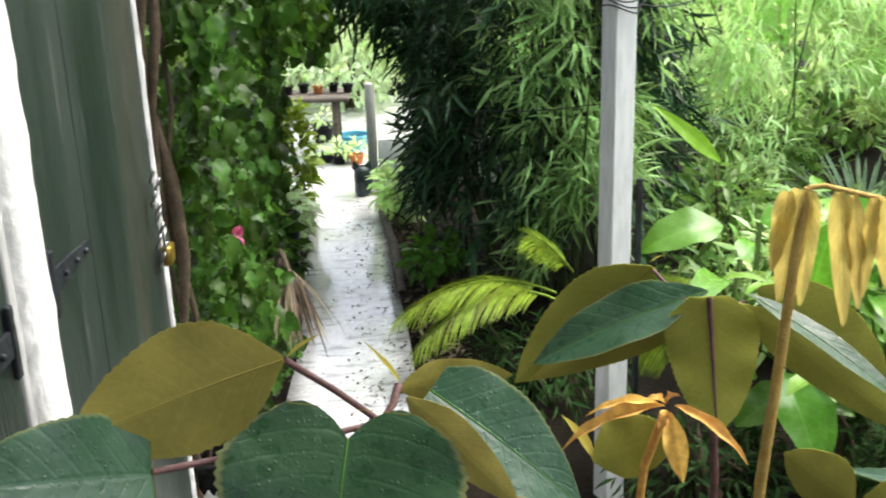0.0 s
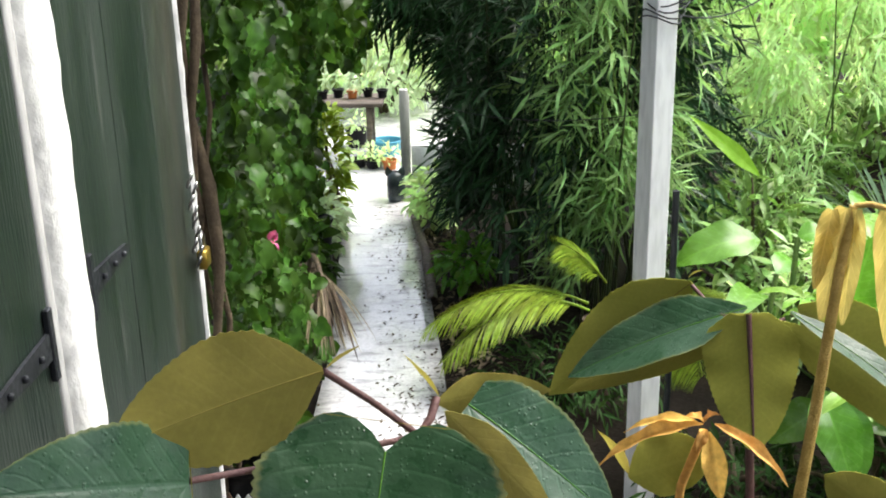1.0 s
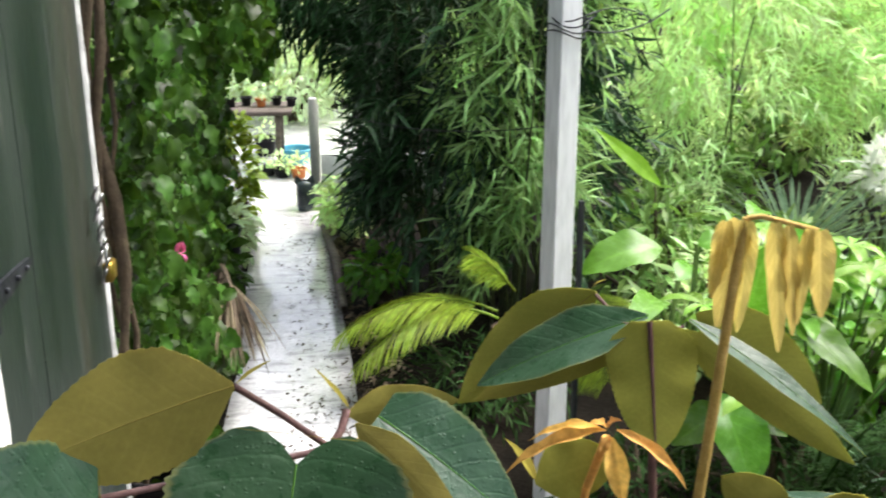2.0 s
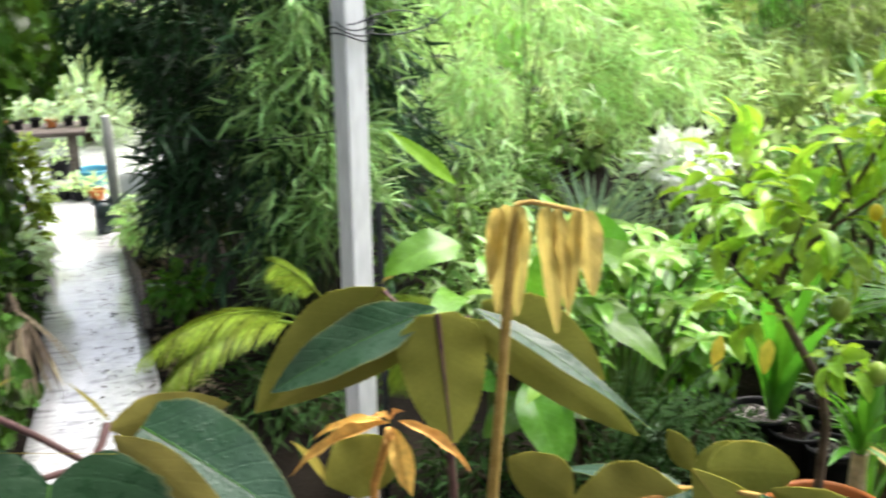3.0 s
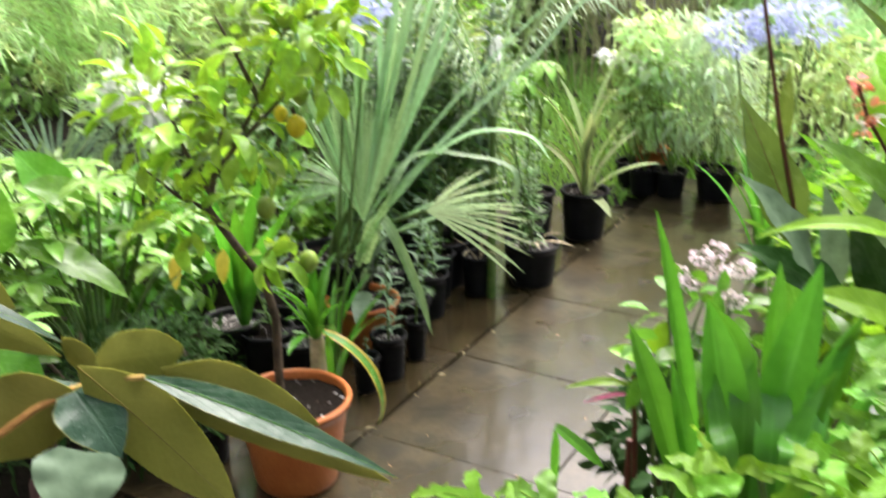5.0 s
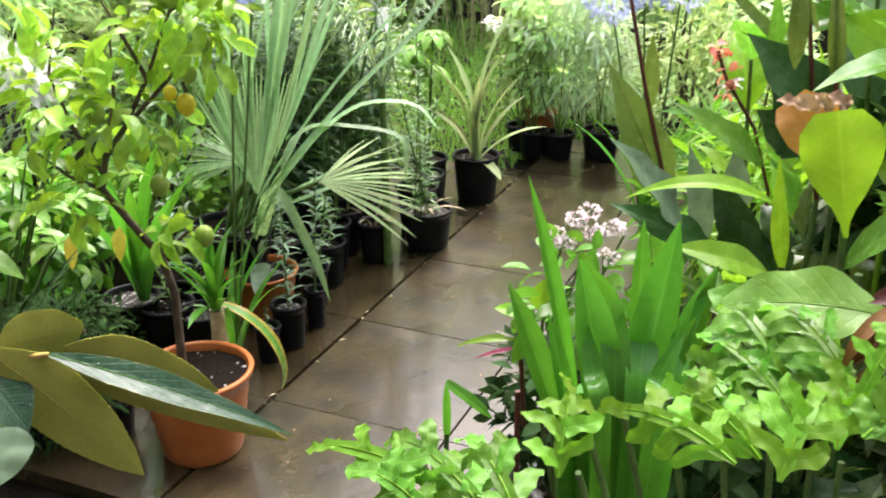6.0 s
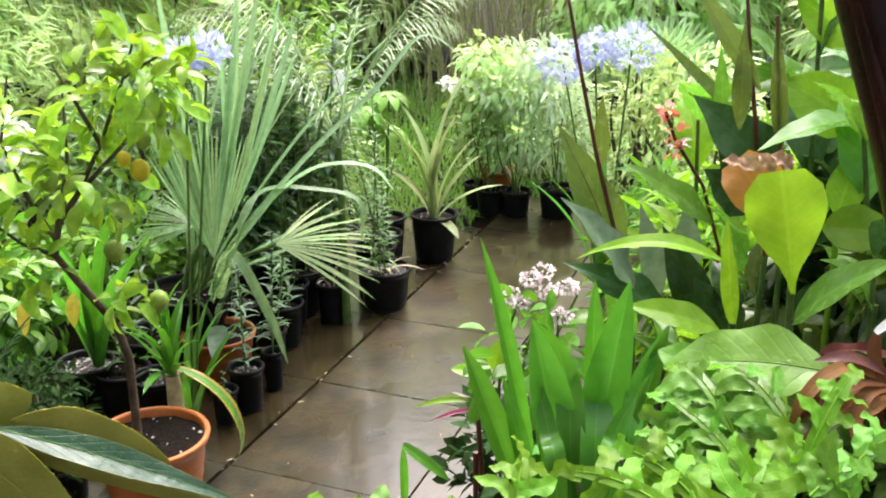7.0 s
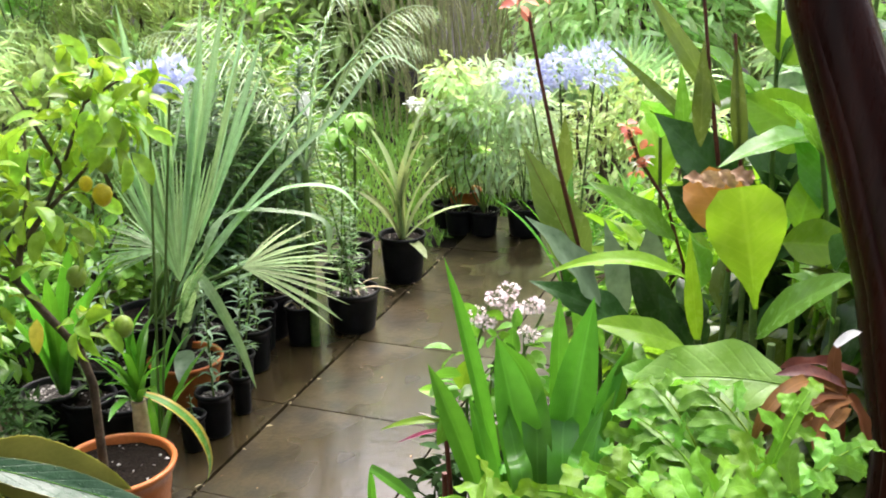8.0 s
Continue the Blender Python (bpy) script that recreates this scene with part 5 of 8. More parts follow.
part("neck", tube(Geo(), [(1.86, 2.2, 0.12), (1.85, 2.19, 0.33)], [0.03, 0.022], 10), "straw", t, "dry straw-coloured neck")
straps(t, (1.85, 2.19), 0.33, [(1.7, 2.22, 0.52), (1.75, 2.1, 0.55), (1.82, 2.15, 0.62), (1.93, 2.12, 0.5), (1.68, 2.1, 0.36), (1.9, 2.3, 0.6), (1.95, 2.2, 0.58), (1.72, 2.16, 0.44), (1.86, 2.05, 0.48), (1.78, 2.25, 0.64), (1.98, 2.28, 0.5), (1.8, 2.02, 0.42), (1.66, 2.16, 0.56), (1.88, 2.12, 0.66)], 0.028, "iris", "strap", 1.2)
leaf_part(t, "leaf", (1.86, 2.17, 0.35), (1.96, 2.06, 0.02), 0.04, (0.2, -0.6, 0.75), "edged", "strap", curl=1.9, label="arching yellow-edged leaf")
t = potted("strap_leaved_plant", (1.88, 2.73), 0.096, 0.2, "broad dark strap leaves in a wide black pot", soil="gravel")
straps(t, (1.9, 2.68), 0.19, [(1.690, 2.500, 0.75), (1.760, 2.450, 0.7), (1.840, 2.350, 0.66), (1.640, 2.650, 0.65), (1.990, 2.400, 0.72), (1.800, 2.800, 0.8), (1.920, 2.500, 0.8)], 0.06, "iris", "strap", 0.5)
leaf_part(t, "leaf", (1.740, 2.500, 0.56), (1.710, 2.470, 0.46), 0.045, (-0.6, -0.6, 0.5), "yellow", "ovate", curl=0.5)
leaf_part(t, "leaf", (1.590, 2.520, 0.58), (1.560, 2.490, 0.48), 0.042, (-0.6, -0.6, 0.5), "yellow", "ovate", curl=0.5)

t = potted("small_potted_plant", (2.97, 2.62), 0.06, 0.17, "narrow black pot with dry grass stalks", taper=0.85)
straps(t, (2.97, 2.62), 0.15, ring_tips((2.93, 2.58), 0.2, 6, 0.14, 0.12), 0.008, "straw")
t = potted("small_potted_plant", (3.08, 2.78), 0.07, 0.2, "black pot with a slim grey-green shrub")
spire(t, (3.08, 2.78), 0.18, 0.75, "shrub", 0.09, n=90)
t = potted("shrub_pot", (3.21, 2.54), 0.108, 0.18, "leafy upright shrub in a black pot with dry mulch", soil="gravel")
for k in range(5):
    spire(t, (3.18 + 0.03 * math.cos(k * 1.3), 2.54 + 0.03 * math.sin(k * 1.3)), 0.16, 0.55 + 0.12 * k, "shrub", 0.075, (3.12 + 0.1 * math.cos(k * 2.2), 2.55 + 0.1 * math.sin(k * 2.2)), 70)
straps(t, (3.21, 2.54), 0.17, [(3.3, 2.38, 0.17), (3.12, 2.42, 0.2), (3.25, 2.42, 0.24)], 0.018, "straw", "lance")
for k, (x, y, r, h, z) in enumerate([(2.0, 2.5, 0.08, 0.17, 0.45), (2.12, 2.72, 0.1, 0.22, 0.55), (1.95, 2.62, 0.09, 0.18, 0.4), (2.55, 2.72, 0.09, 0.2, 0.6), (2.68, 2.6, 0.075, 0.18, 0.5), (2.82, 2.72, 0.08, 0.19, 0.55), (2.52, 2.5, 0.055, 0.15, 0.42), (2.95, 2.78, 0.09, 0.2, 0.7), (3.35, 2.72, 0.09, 0.2, 0.55), (3.5, 2.8, 0.08, 0.2, 0.5), (1.4, 2.45, 0.09, 0.16, 0.35), (1.5, 2.3, 0.08, 0.15, 0.3)]):
    t = potted("nursery_pot", (x, y), r, h, "black nursery pot with a young leafy plant", "potted plant", soil="compost" if k % 3 else "gravel")
    for q in range(1 + k % 2):
        spire(t, (x + 0.03 * math.cos(q * 2.1), y + 0.03 * math.sin(q * 2.1)), h - 0.02, z + 0.06 * q, ("shrub", "greygreen", "vine")[k % 3], 0.08, (x + 0.07 * math.cos(q * 2.1 + k), y + 0.07 * math.sin(q * 2.1 + k)), 26)
for k, (x, y) in enumerate([(2.85, 2.95), (3.05, 3.05), (2.7, 2.95), (3.25, 2.95)]):
    t = potted("tall_shrub", (x, y), 0.11, 0.24, "tall leafy grey-green shrub in a black pot", "shrub")
    for q in range(7):
        a = q * 0.9
        spire(t, (x + 0.03 * math.cos(a), y + 0.03 * math.sin(a)), 0.2, 0.8 + 0.07 * q, "shrub" if (k + q) % 4 else "greygreen", 0.14, (x + 0.17 * math.cos(a), y + 0.17 * math.sin(a)), 150)
t = potted("strap_lily", (3.79, 2.74), 0.108, 0.23, "cream-striped strap-leaved plant in a black pot", "lily")
straps(t, (3.79, 2.74), 0.2, [(3.6, 2.9, 0.72), (3.67, 2.8, 0.6), (3.74, 2.68, 0.62), (3.82, 2.6, 0.74), (3.95, 2.45, 0.38), (3.7, 2.52, 0.17), (3.9, 2.55, 0.62), (3.58, 2.85, 0.5), (3.75, 2.9, 0.75), (4.0, 2.6, 0.5), (3.8, 2.66, 0.58), (3.66, 2.95, 0.45), (3.85, 2.75, 0.6), (3.96, 2.62, 0.95)], 0.05, "straps", "strap", 0.8)
t = potted("small_potted_plant", (3.69, 2.95), 0.085, 0.2, "black pot with a lime-leaved shrub")
for q in range(4):
    P = np.array([3.7 + 0.06 * math.cos(q * 1.7), 3.0 + 0.06 * math.sin(q * 1.7), 0.62 + 0.06 * q])
    part("stem", tube(Geo(), [(3.69, 2.95, 0.17), tuple(P)], 0.004, 6), "stem", t)
    a = np.arange(9) * 0.7
    D = np.stack([np.cos(a), np.sin(a), -0.15 + 0 * a], -1)
    g = Geo()
    scatter(g, blade(1.0, 0.42, "ovate", 4, 1, 0.25, 0.9), np.tile(P, (9, 1)), D, np.tile(UP, (9, 1)), 0.12 + 0.03 * rng.random(9))
    part("foliage", g, "whorl", t)

for k, (x, y, r) in enumerate([(4.56, 3.06, 0.075), (4.52, 2.94, 0.08), (4.57, 2.81, 0.08), (4.7, 2.63, 0.1)]):
    t = potted("far_potted_plant", (x, y), r, 0.14 + 0.02 * (k == 3), "leafy light green plant in a black nursery pot", group="nursery pots at the patio end")
    limbs(t, (x, y, 0.12), [(x + 0.1 * math.cos(q), y + 0.1 * math.sin(q), 0.6) for q in range(5)], 0.005, 0.002, "stem")
    part("foliage", foliage(blobs(620, [((x + 0.05, y, 0.42), (0.17, 0.17, 0.2)), ((x, y, 0.66), (0.2, 0.2, 0.14)), ((x + 0.06 * (-1) ** k, y, 0.84), (0.14, 0.14, 0.1))], 0.3), blade(1.0, 0.5 if k < 2 else 0.2, "ovate" if k < 2 else "lance", 3, 1, 0.25, 0.8), 0.062 if k < 2 else 0.09, hang=0.5), ("hedge_far", "weeping", "pale", "pale")[k], t)
    if k in (0, 2):
        part("flower", foliage(ball_points(60, (4.501, 2.972, 0.686) if k else (4.45, 3.119, 0.689), (0.09, 0.09, 0.035), 0.3), blade(1.0, 0.7, "ovate", 3, 1, 0.2, 0.5), 0.042), "white", t, kind="stuff")
t = potted("terracotta_pot", (4.66, 3.0), 0.085, 0.2, "terracotta-coloured pot among the nursery pots", "pot", "terracotta", group="nursery pots at the patio end")
straps(t, (4.66, 3.0), 0.18, ring_tips((4.6, 2.95), 0.3, 8, 0.35, 0.4), 0.02, "pale", "sword", 0.8)


def agapanthus(c, heads, label):
    t = thing("agapanthus", (c[0], c[1], -0.03), label, "agapanthus", "agapanthus in the beds")
    straps(t, c, -0.03, ring_tips(c, 0.45, 16, 0.35, 0.3) if c[0] > 3 else ring_tips(c, 0.3, 9, 0.25, 0.25), 0.03, "iris", "strap", 1.0)
    for x, y, z, r in heads:
        part("stalk", tube(Geo(), arc((c[0], c[1], -0.03), (x, y, z - 0.01), 0.02), 0.0042, 7), "stem", t)
        n = int(2000 * r)
        P, D = ball_points(n, (x, y, z), (r, r, r * 0.8), 0.6)
        g = Geo()
        scatter(g, blade(1.0, 0.42, "lance", 3, 1, 0.25, 0.8), P, unit(D + 0.7 * rng.normal(size=(n, 3))), unit(rng.normal(size=(n, 3))), 0.037 * (0.7 + 0.6 * rng.random(n)))
        part("flower_head", g, "blue", t, "rounded lilac-blue flower head")
    return t


agapanthus((1.94, 2.25), [(2.016, 2.192, 1.284, 0.048), (2.077, 2.170, 1.29, 0.052)], "lilac-blue agapanthus beside the palm")
gr = thing("strap_leaf_clump", (3.8, 1.42, -0.03), "light green arching strap leaves in the far bed", "grass")
straps(gr, (3.8, 1.42), -0.02, ring_tips((3.8, 1.44), 0.45, 40, 0.36, 0.42), 0.026, "whorl", "sword", 1.0)
agapanthus((3.85, 1.85), [(3.7, 1.98, 1.04, 0.1), (3.82, 1.74, 1.11, 0.11), (3.74, 1.86, 1.1, 0.085)], "lilac-blue agapanthus over the far bed")

# ---- shrubs and beds behind the pots ----
wh = thing("lime_shrub", (1.5, 2.95, -0.03), "bright lime shrub with whorled leaves", "shrub")
gl = Geo()
for k in range(36):
    p = np.array([1.5, 2.98, 0.58]) + rng.normal(size=3) * (0.24, 0.14, 0.15)
    p[2] = min(max(p[2], 0.42), 0.82)
    part("stem", tube(Geo(), arc((1.5, 2.95, -0.03), p, 0.03), np.linspace(0.008, 0.003, 8), 6), "stem", wh)
    m = 7
    a = np.arange(m) * 2 * math.pi / m + rng.random()
    D = np.stack([np.cos(a), np.sin(a), 0.25 + 0.2 * rng.random(m)], -1)
    scatter(gl, blade(1.0, 0.36, "paddle", 7, 2, 0.3, 1.0, 0.1), np.tile(p, (m, 1)), D, np.tile(UP, (m, 1)), 0.135 * (0.6 + 0.6 * rng.random(m)))
part("foliage", gl, "whorl", wh)
mid_beds = [
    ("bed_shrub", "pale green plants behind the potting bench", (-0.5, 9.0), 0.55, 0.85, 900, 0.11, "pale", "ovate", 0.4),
    ("bed_shrub", "shrub beyond the agapanthus, haze put into its pale leaf colour", (5.4, 2.2), 0.5, 0.8, 1000, 0.11, "weeping", "lance", 0.25),
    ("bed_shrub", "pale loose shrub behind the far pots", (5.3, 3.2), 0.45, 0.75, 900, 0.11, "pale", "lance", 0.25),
    ("bed_shrub", "pale feathery shrub under the weeping bamboo", (1.25, 4.2), 0.4, 0.6, 800, 0.1, "hedge", "lance", 0.25),
    ("bed_shrub", "pale feathery shrub at the foot of the bamboo", (1.75, 5.1), 0.45, 0.65, 800, 0.1, "hedge", "lance", 0.25),
    # two shrubs added to fill the gaps behind banana and canna with shade
    ("bed_shrub", "near-black shrub added behind the banana as shade", (2.95, -0.05), 0.5, 1.3, 2000, 0.11, "dark", "ovate", 0.5),
    ("bed_shrub", "near-black shrub added behind the canna as shade", (2.8, 0.5), 0.28, 1.0, 1400, 0.1, "dark", "ovate", 0.5),
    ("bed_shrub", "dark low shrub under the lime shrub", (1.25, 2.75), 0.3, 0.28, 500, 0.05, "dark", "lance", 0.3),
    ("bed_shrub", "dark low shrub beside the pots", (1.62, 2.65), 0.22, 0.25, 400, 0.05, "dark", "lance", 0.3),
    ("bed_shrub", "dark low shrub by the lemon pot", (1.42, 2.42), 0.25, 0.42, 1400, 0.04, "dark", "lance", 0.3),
    # near-black groundcover stands for the shade on the soil below
    ("bed_shrub", "low groundcover by the porch post, near-black as shade", (0.85, 2.75), 0.3, 0.2, 500, 0.06, "dark", "lance", 0.2),
    ("bed_shrub", "low groundcover under the bamboo, near-black as shade", (0.45, 3.55), 0.4, 0.2, 700, 0.07, "dark", "lance", 0.15),
    ("bed_shrub", "fresh green leafy shrub in the bed", (1.85, 3.45), 0.4, 0.5, 700, 0.09, "ginger", "ovate", 0.5),
    ("bed_shrub", "leafy pale green shrub in the bed", (2.5, 3.45), 0.4, 0.42, 700, 0.08, "whorl", "ovate", 0.45),
    ("bed_shrub", "tall leafy shrub behind the palm", (2.95, 3.6), 0.45, 1.15, 900, 0.1, "shrub", "lance", 0.25),
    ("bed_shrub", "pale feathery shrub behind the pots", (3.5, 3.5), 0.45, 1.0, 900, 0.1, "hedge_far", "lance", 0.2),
    ("bed_shrub", "tall loose shrub in the far bed", (4.0, 4.0), 0.5, 1.25, 900, 0.12, "whorl", "lance", 0.2),
    ("bed_shrub", "fresh green shrub in the far bed", (1.45, 3.75), 0.4, 0.5, 700, 0.1, "weeping", "lance", 0.2),
    ("bed_shrub", "leafy green shrub beside the blue palm", (1.75, 4.15), 0.35, 0.45, 700, 0.1, "hedge", "lance", 0.25),
    ("bed_shrub", "low green shrub behind the blue palm", (3.03, 7.13), 0.5, 0.5, 800, 0.1, "hedge", "ovate", 0.4),
    ("bed_shrub", "loose green shrub in the middle of the garden", (3.2, 4.4), 0.5, 0.6, 900, 0.1, "hedge", "ovate", 0.4),
    ("bed_shrub", "loose light shrub in the middle of the garden", (3.4, 4.9), 0.6, 0.9, 900, 0.1, "hedge_far", "ovate", 0.4),
    ("bed_shrub", "pale feathery shrub beyond the patio", (4.9, 2.2), 0.45, 0.85, 900, 0.1, "hedge_far", "lance", 0.2),
    ("bed_shrub", "light green leafy shrub in the canna bed", (3.55, 1.4), 0.28, 0.7, 600, 0.1, "ginger", "lance", 0.25),
    ("bed_shrub", "light green grassy shrub in the canna bed", (3.2, 0.95), 0.4, 0.95, 800, 0.14, "lily", "lance", 0.2),
    ("bed_shrub", "dark leafy shrub in the canna bed", (2.75, 0.45), 0.4, 0.9, 700, 0.13, "canna", "ovate", 0.4),
    ("bed_shrub", "dark leafy shrub behind the banana", (2.5, 0.1), 0.4, 1.0, 700, 0.13, "canna", "ovate", 0.4),
    ("bed_shrub", "broad green shrub beyond the canna", (3.6, 0.6), 0.5, 1.2, 700, 0.17, "shrub", "ovate", 0.4),
    # again near-black leaves in place of shade under the bed
    ("bed_shrub", "groundcover at the edge of the canna bed, near-black as shade", (2.25, 1.15), 0.22, 0.45, 500, 0.07, "dark", "ovate", 0.5),
    ("bed_shrub", "groundcover under the lilies, near-black as shade", (1.95, 0.6), 0.25, 0.5, 500, 0.08, "dark", "ovate", 0.5),
]
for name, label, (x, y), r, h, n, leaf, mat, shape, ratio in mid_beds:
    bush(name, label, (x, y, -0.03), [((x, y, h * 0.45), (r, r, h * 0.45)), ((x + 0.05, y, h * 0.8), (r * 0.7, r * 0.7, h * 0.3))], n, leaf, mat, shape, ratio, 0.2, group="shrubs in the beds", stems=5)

cy = thing("cycad", (0.55, 3.62, -0.03), "low cycad with yellow-green feathered fronds", "cycad")
for b, tp, sag in [((0.52, 3.6, 0.34), (-0.08, 3.6, 0.25), 0.1), ((0.52, 3.58, 0.32), (-0.02, 3.48, 0.17), 0.12), ((0.6, 3.7, 0.38), (0.44, 3.72, 0.53), 0.02), ((0.75, 3.2, 0.3), (0.72, 2.95, 0.65), 0.05), ((0.75, 3.2, 0.3), (0.78, 2.95, 0.35), 0.1)]:
    feather(cy, b, tp, sag, 0.2, "cycad", 92, spread=1.05, width=0.045, hang=0.1)
part("trunk", tube(Geo(), [(0.55, 3.62, -0.03), (0.55, 3.62, 0.27)], [0.06, 0.05], 12), "bark", cy)

# fern leaf colour darkened for the shade below the lime shrub
yf = thing("bed_fern", (1.3, 2.6, -0.03), "fine fern below the lime shrub, darkened as shade", "fern")
feather(yf, (1.3, 2.6, 0.05), (1.494, 2.317, 0.615), 0.06, 0.1, "dark", 46, spread=0.9, width=0.05, hang=0.1)
feather(yf, (1.3, 2.6, 0.05), (1.415, 2.25, 0.523), 0.06, 0.1, "dark", 46, spread=0.9, width=0.05, hang=0.1)
feather(yf, (1.3, 2.6, 0.05), (1.219, 2.324, 0.624), 0.06, 0.1, "dark", 46, spread=0.9, width=0.05, hang=0.1)
feather(yf, (1.3, 2.6, 0.05), (1.306, 2.236, 0.575), 0.06, 0.1, "dark", 46, spread=0.9, width=0.05, hang=0.1)
spiky = thing("blue_palm", (2.08, 4.55, -0.03), "low blue-green spiky palm", "palm")
straps(spiky, (2.08, 4.55), 0.2, ring_tips((2.08, 4.5), 0.32, 64, 0.5, 0.38), 0.02, "greygreen", "sword", 0.25)
part("trunk", tube(Geo(), [(2.08, 4.55, -0.03), (2.08, 4.55, 0.22)], [0.05, 0.04], 10), "bark", spiky)
wf = bush("white_flowering_shrub", "shrub covered with white flowers", (2.6, 4.75, -0.03), [((2.6, 4.75, 0.4), (0.32, 0.25, 0.3))], 300, 0.1, "pale", "lance", 0.3)
part("flower", foliage(ball_points(210, (2.6, 4.62, 0.56), (0.22, 0.15, 0.15), 0.4), blade(1.0, 0.5, "ovate", 3, 1, 0.2, 0.5), 0.085), "white", wf, kind="stuff")
t = thing("arum_lily", (3.0, 2.95, -0.03), "white lily standing among the shrubs", "lily")
part("stalk", tube(Geo(), [(3.0, 2.95, -0.03), (3.14, 2.75, 0.95)], 0.006, 7), "stem", t)
part("flower", foliage(ball_points(7, (3.16, 2.74, 0.99), (0.02, 0.02, 0.02), 0.3), blade(1.0, 0.5, "ovate", 5, 1, 0.3, 0.9), 0.07), "white", t)
reeds = thing("reed_clump", (6.3, 4.7, -0.03), "tall clump of brownish reeds", "reeds")
for k in range(90):
    x, y = 6.6 + 0.3 * rng.normal(), 4.6 + 0.3 * rng.normal()
    h, d = 1.4 + 1.0 * rng.random(), rand_dirs(1, (0, 0, 1.0), 0.15)[0]
    part("reed", lay(Geo(), blade(h, 0.014, "sword", 5, 1, 0.2, 0.5), (x, y, -0.03), d, (-0.6 + 0.3 * rng.normal(), -0.6, 0.2)), "reed", reeds)
plume = thing("feather_palm", (2.983, 2.541, -0.03), "pale feathery palm with long arching fronds", "palm")
part("trunk", tube(Geo(), [(2.977, 2.547, -0.03), (2.977, 2.547, 0.753)], [0.02, 0.012], 9), "stem", plume)
for tp in [(3.242, 2.094, 1.368), (3.136, 2.067, 1.250), (2.618, 2.736, 1.346), (3.046, 2.329, 1.445), (2.431, 2.756, 1.307)]:
    feather(plume, (2.977, 2.547, 0.753), tp, 0.2, 0.2, "pale", 26, spread=0.7, width=0.035, hang=0.6)
fan_far = potted("fan_palm", (5.4, 2.5), 0.14, 0.25, "small grey-green fan palm beyond the agapanthus", "palm", group="")
for k in range(5):
    a = k * 1.25
    hub = (5.4 + 0.15 * math.cos(a), 2.5 + 0.15 * math.sin(a), 0.75)
    part("stalk", tube(Geo(), [(5.4, 2.5, 0.22), hub], 0.006, 6), "stem", fan_far)
    fan_leaf(fan_far, hub, (0.4 * math.cos(a), 0.4 * math.sin(a), 0.9), (-0.8, -0.4, 0.4), 0.26, -80, 80, "fan", 16, 0.3, 0.4)
lawn = Geo()
n = 9000
b = np.stack([4.0 + 3.2 * rng.random(n), 2.7 + 3.4 * rng.random(n), -0.04 + 0 * np.arange(n)], -1)
keep = ((b - O) @ V < -0.1) | ((b - O) @ U > 3.1)
b = b[keep]
n = len(b)
scatter(lawn, blade(1.0, 0.12, "sword", 2, 1, 0.2, 0.5), b, rand_dirs(n, (0, 0, 1), 0.45), rand_dirs(n, (-1, -0.5, 0.3), 0.5), 0.06 + 0.05 * rng.random(n))
whole("lawn", lawn, "grass", (5, 4, -0.04), "bright green lawn beyond the pots", "grass", kind="stuff")

# ---- low plants along the path and the far end ----
for label, (x, y), r, h, n, leaf, mat in [("leafy plants at the foot of the vine", (-0.72, 4.5), 0.22, 0.55, 420, 0.09, "vine"), ("light green leafy plant beside the path", (-0.66, 5.2), 0.16, 0.38, 350, 0.07, "pale"), ("yellow-green shrub leaning from the vine", (-0.62, 5.6), 0.11, 0.75, 420, 0.07, "cycad"), ("fresh green leafy plant beside the path", (-0.2 + 0.15, 5.7), 0.16, 0.35, 300, 0.07, "weeping"), ("low weeds along the path edge", (0.1, 4.7), 0.14, 0.25, 260, 0.06, "ginger"), ("dark leafy plant at the foot of the vine", (-0.68, 3.5), 0.2, 0.5, 420, 0.08, "vine")]:
    bush("path_plant", label, (x, y, -0.03), [((x, y, h * 0.5), (r, r, h * 0.5))], n, leaf, mat, "ovate", 0.5, 0.2, group="plants along the path", stems=5)
df = thing("dead_fern", (-0.56, 4.1, -0.03), "dry straw-coloured dead fern fronds beside the path", "fern")
straps(df, (-0.57, 4.12), 0.33, [(-0.4 + 0.04 * k, 4.0 + 0.08 * math.sin(k * 2), 0.02 + 0.03 * (k % 3)) for k in range(4)] + [(-0.56 + 0.03 * k, 3.95, 0.04) for k in range(6)] + [(-0.5, 3.9, 0.1), (-0.42, 4.2, 0.1)], 0.012, "thatch", "lance", 0.6)
part("stalk", tube(Geo(), arc((-0.57, 4.12, 0.3), (-0.418, 3.322, 0.556), 0.08), 0.01, 7), "bark", df)
for k in range(34):
    q = k / 33
    tip = (-0.476 + 0.178 * q + 0.015 * rng.normal(), 3.202 + 0.03 * rng.normal(), 0.302 + 0.08 * rng.random())
    top = (-0.448 + 0.060 * q, 3.322, 0.546 + 0.02 * rng.random())
    leaf_part(df, "strand", top, tip, 0.006 + 0.008 * rng.random(), (0.2 * rng.normal(), -0.8, 0.5), ("straw", "thatch", "bark")[k % 3], "lance", n=8, na=1, fold=0.4, curl=0.2 + 0.3 * rng.random())
part("crown", tube(Geo(), [(-0.57, 4.12, -0.03), (-0.57, 4.12, 0.33)], [0.05, 0.04], 10), "bark", df)
t = potted("path_pot", (-0.62, 4.75), 0.09, 0.34, "black pot beside the path", "pot", group="")
bag = thing("plastic_bag", (-0.29, 6.22, 0), "dark plastic sack standing on the path", "bag")
g = Geo()
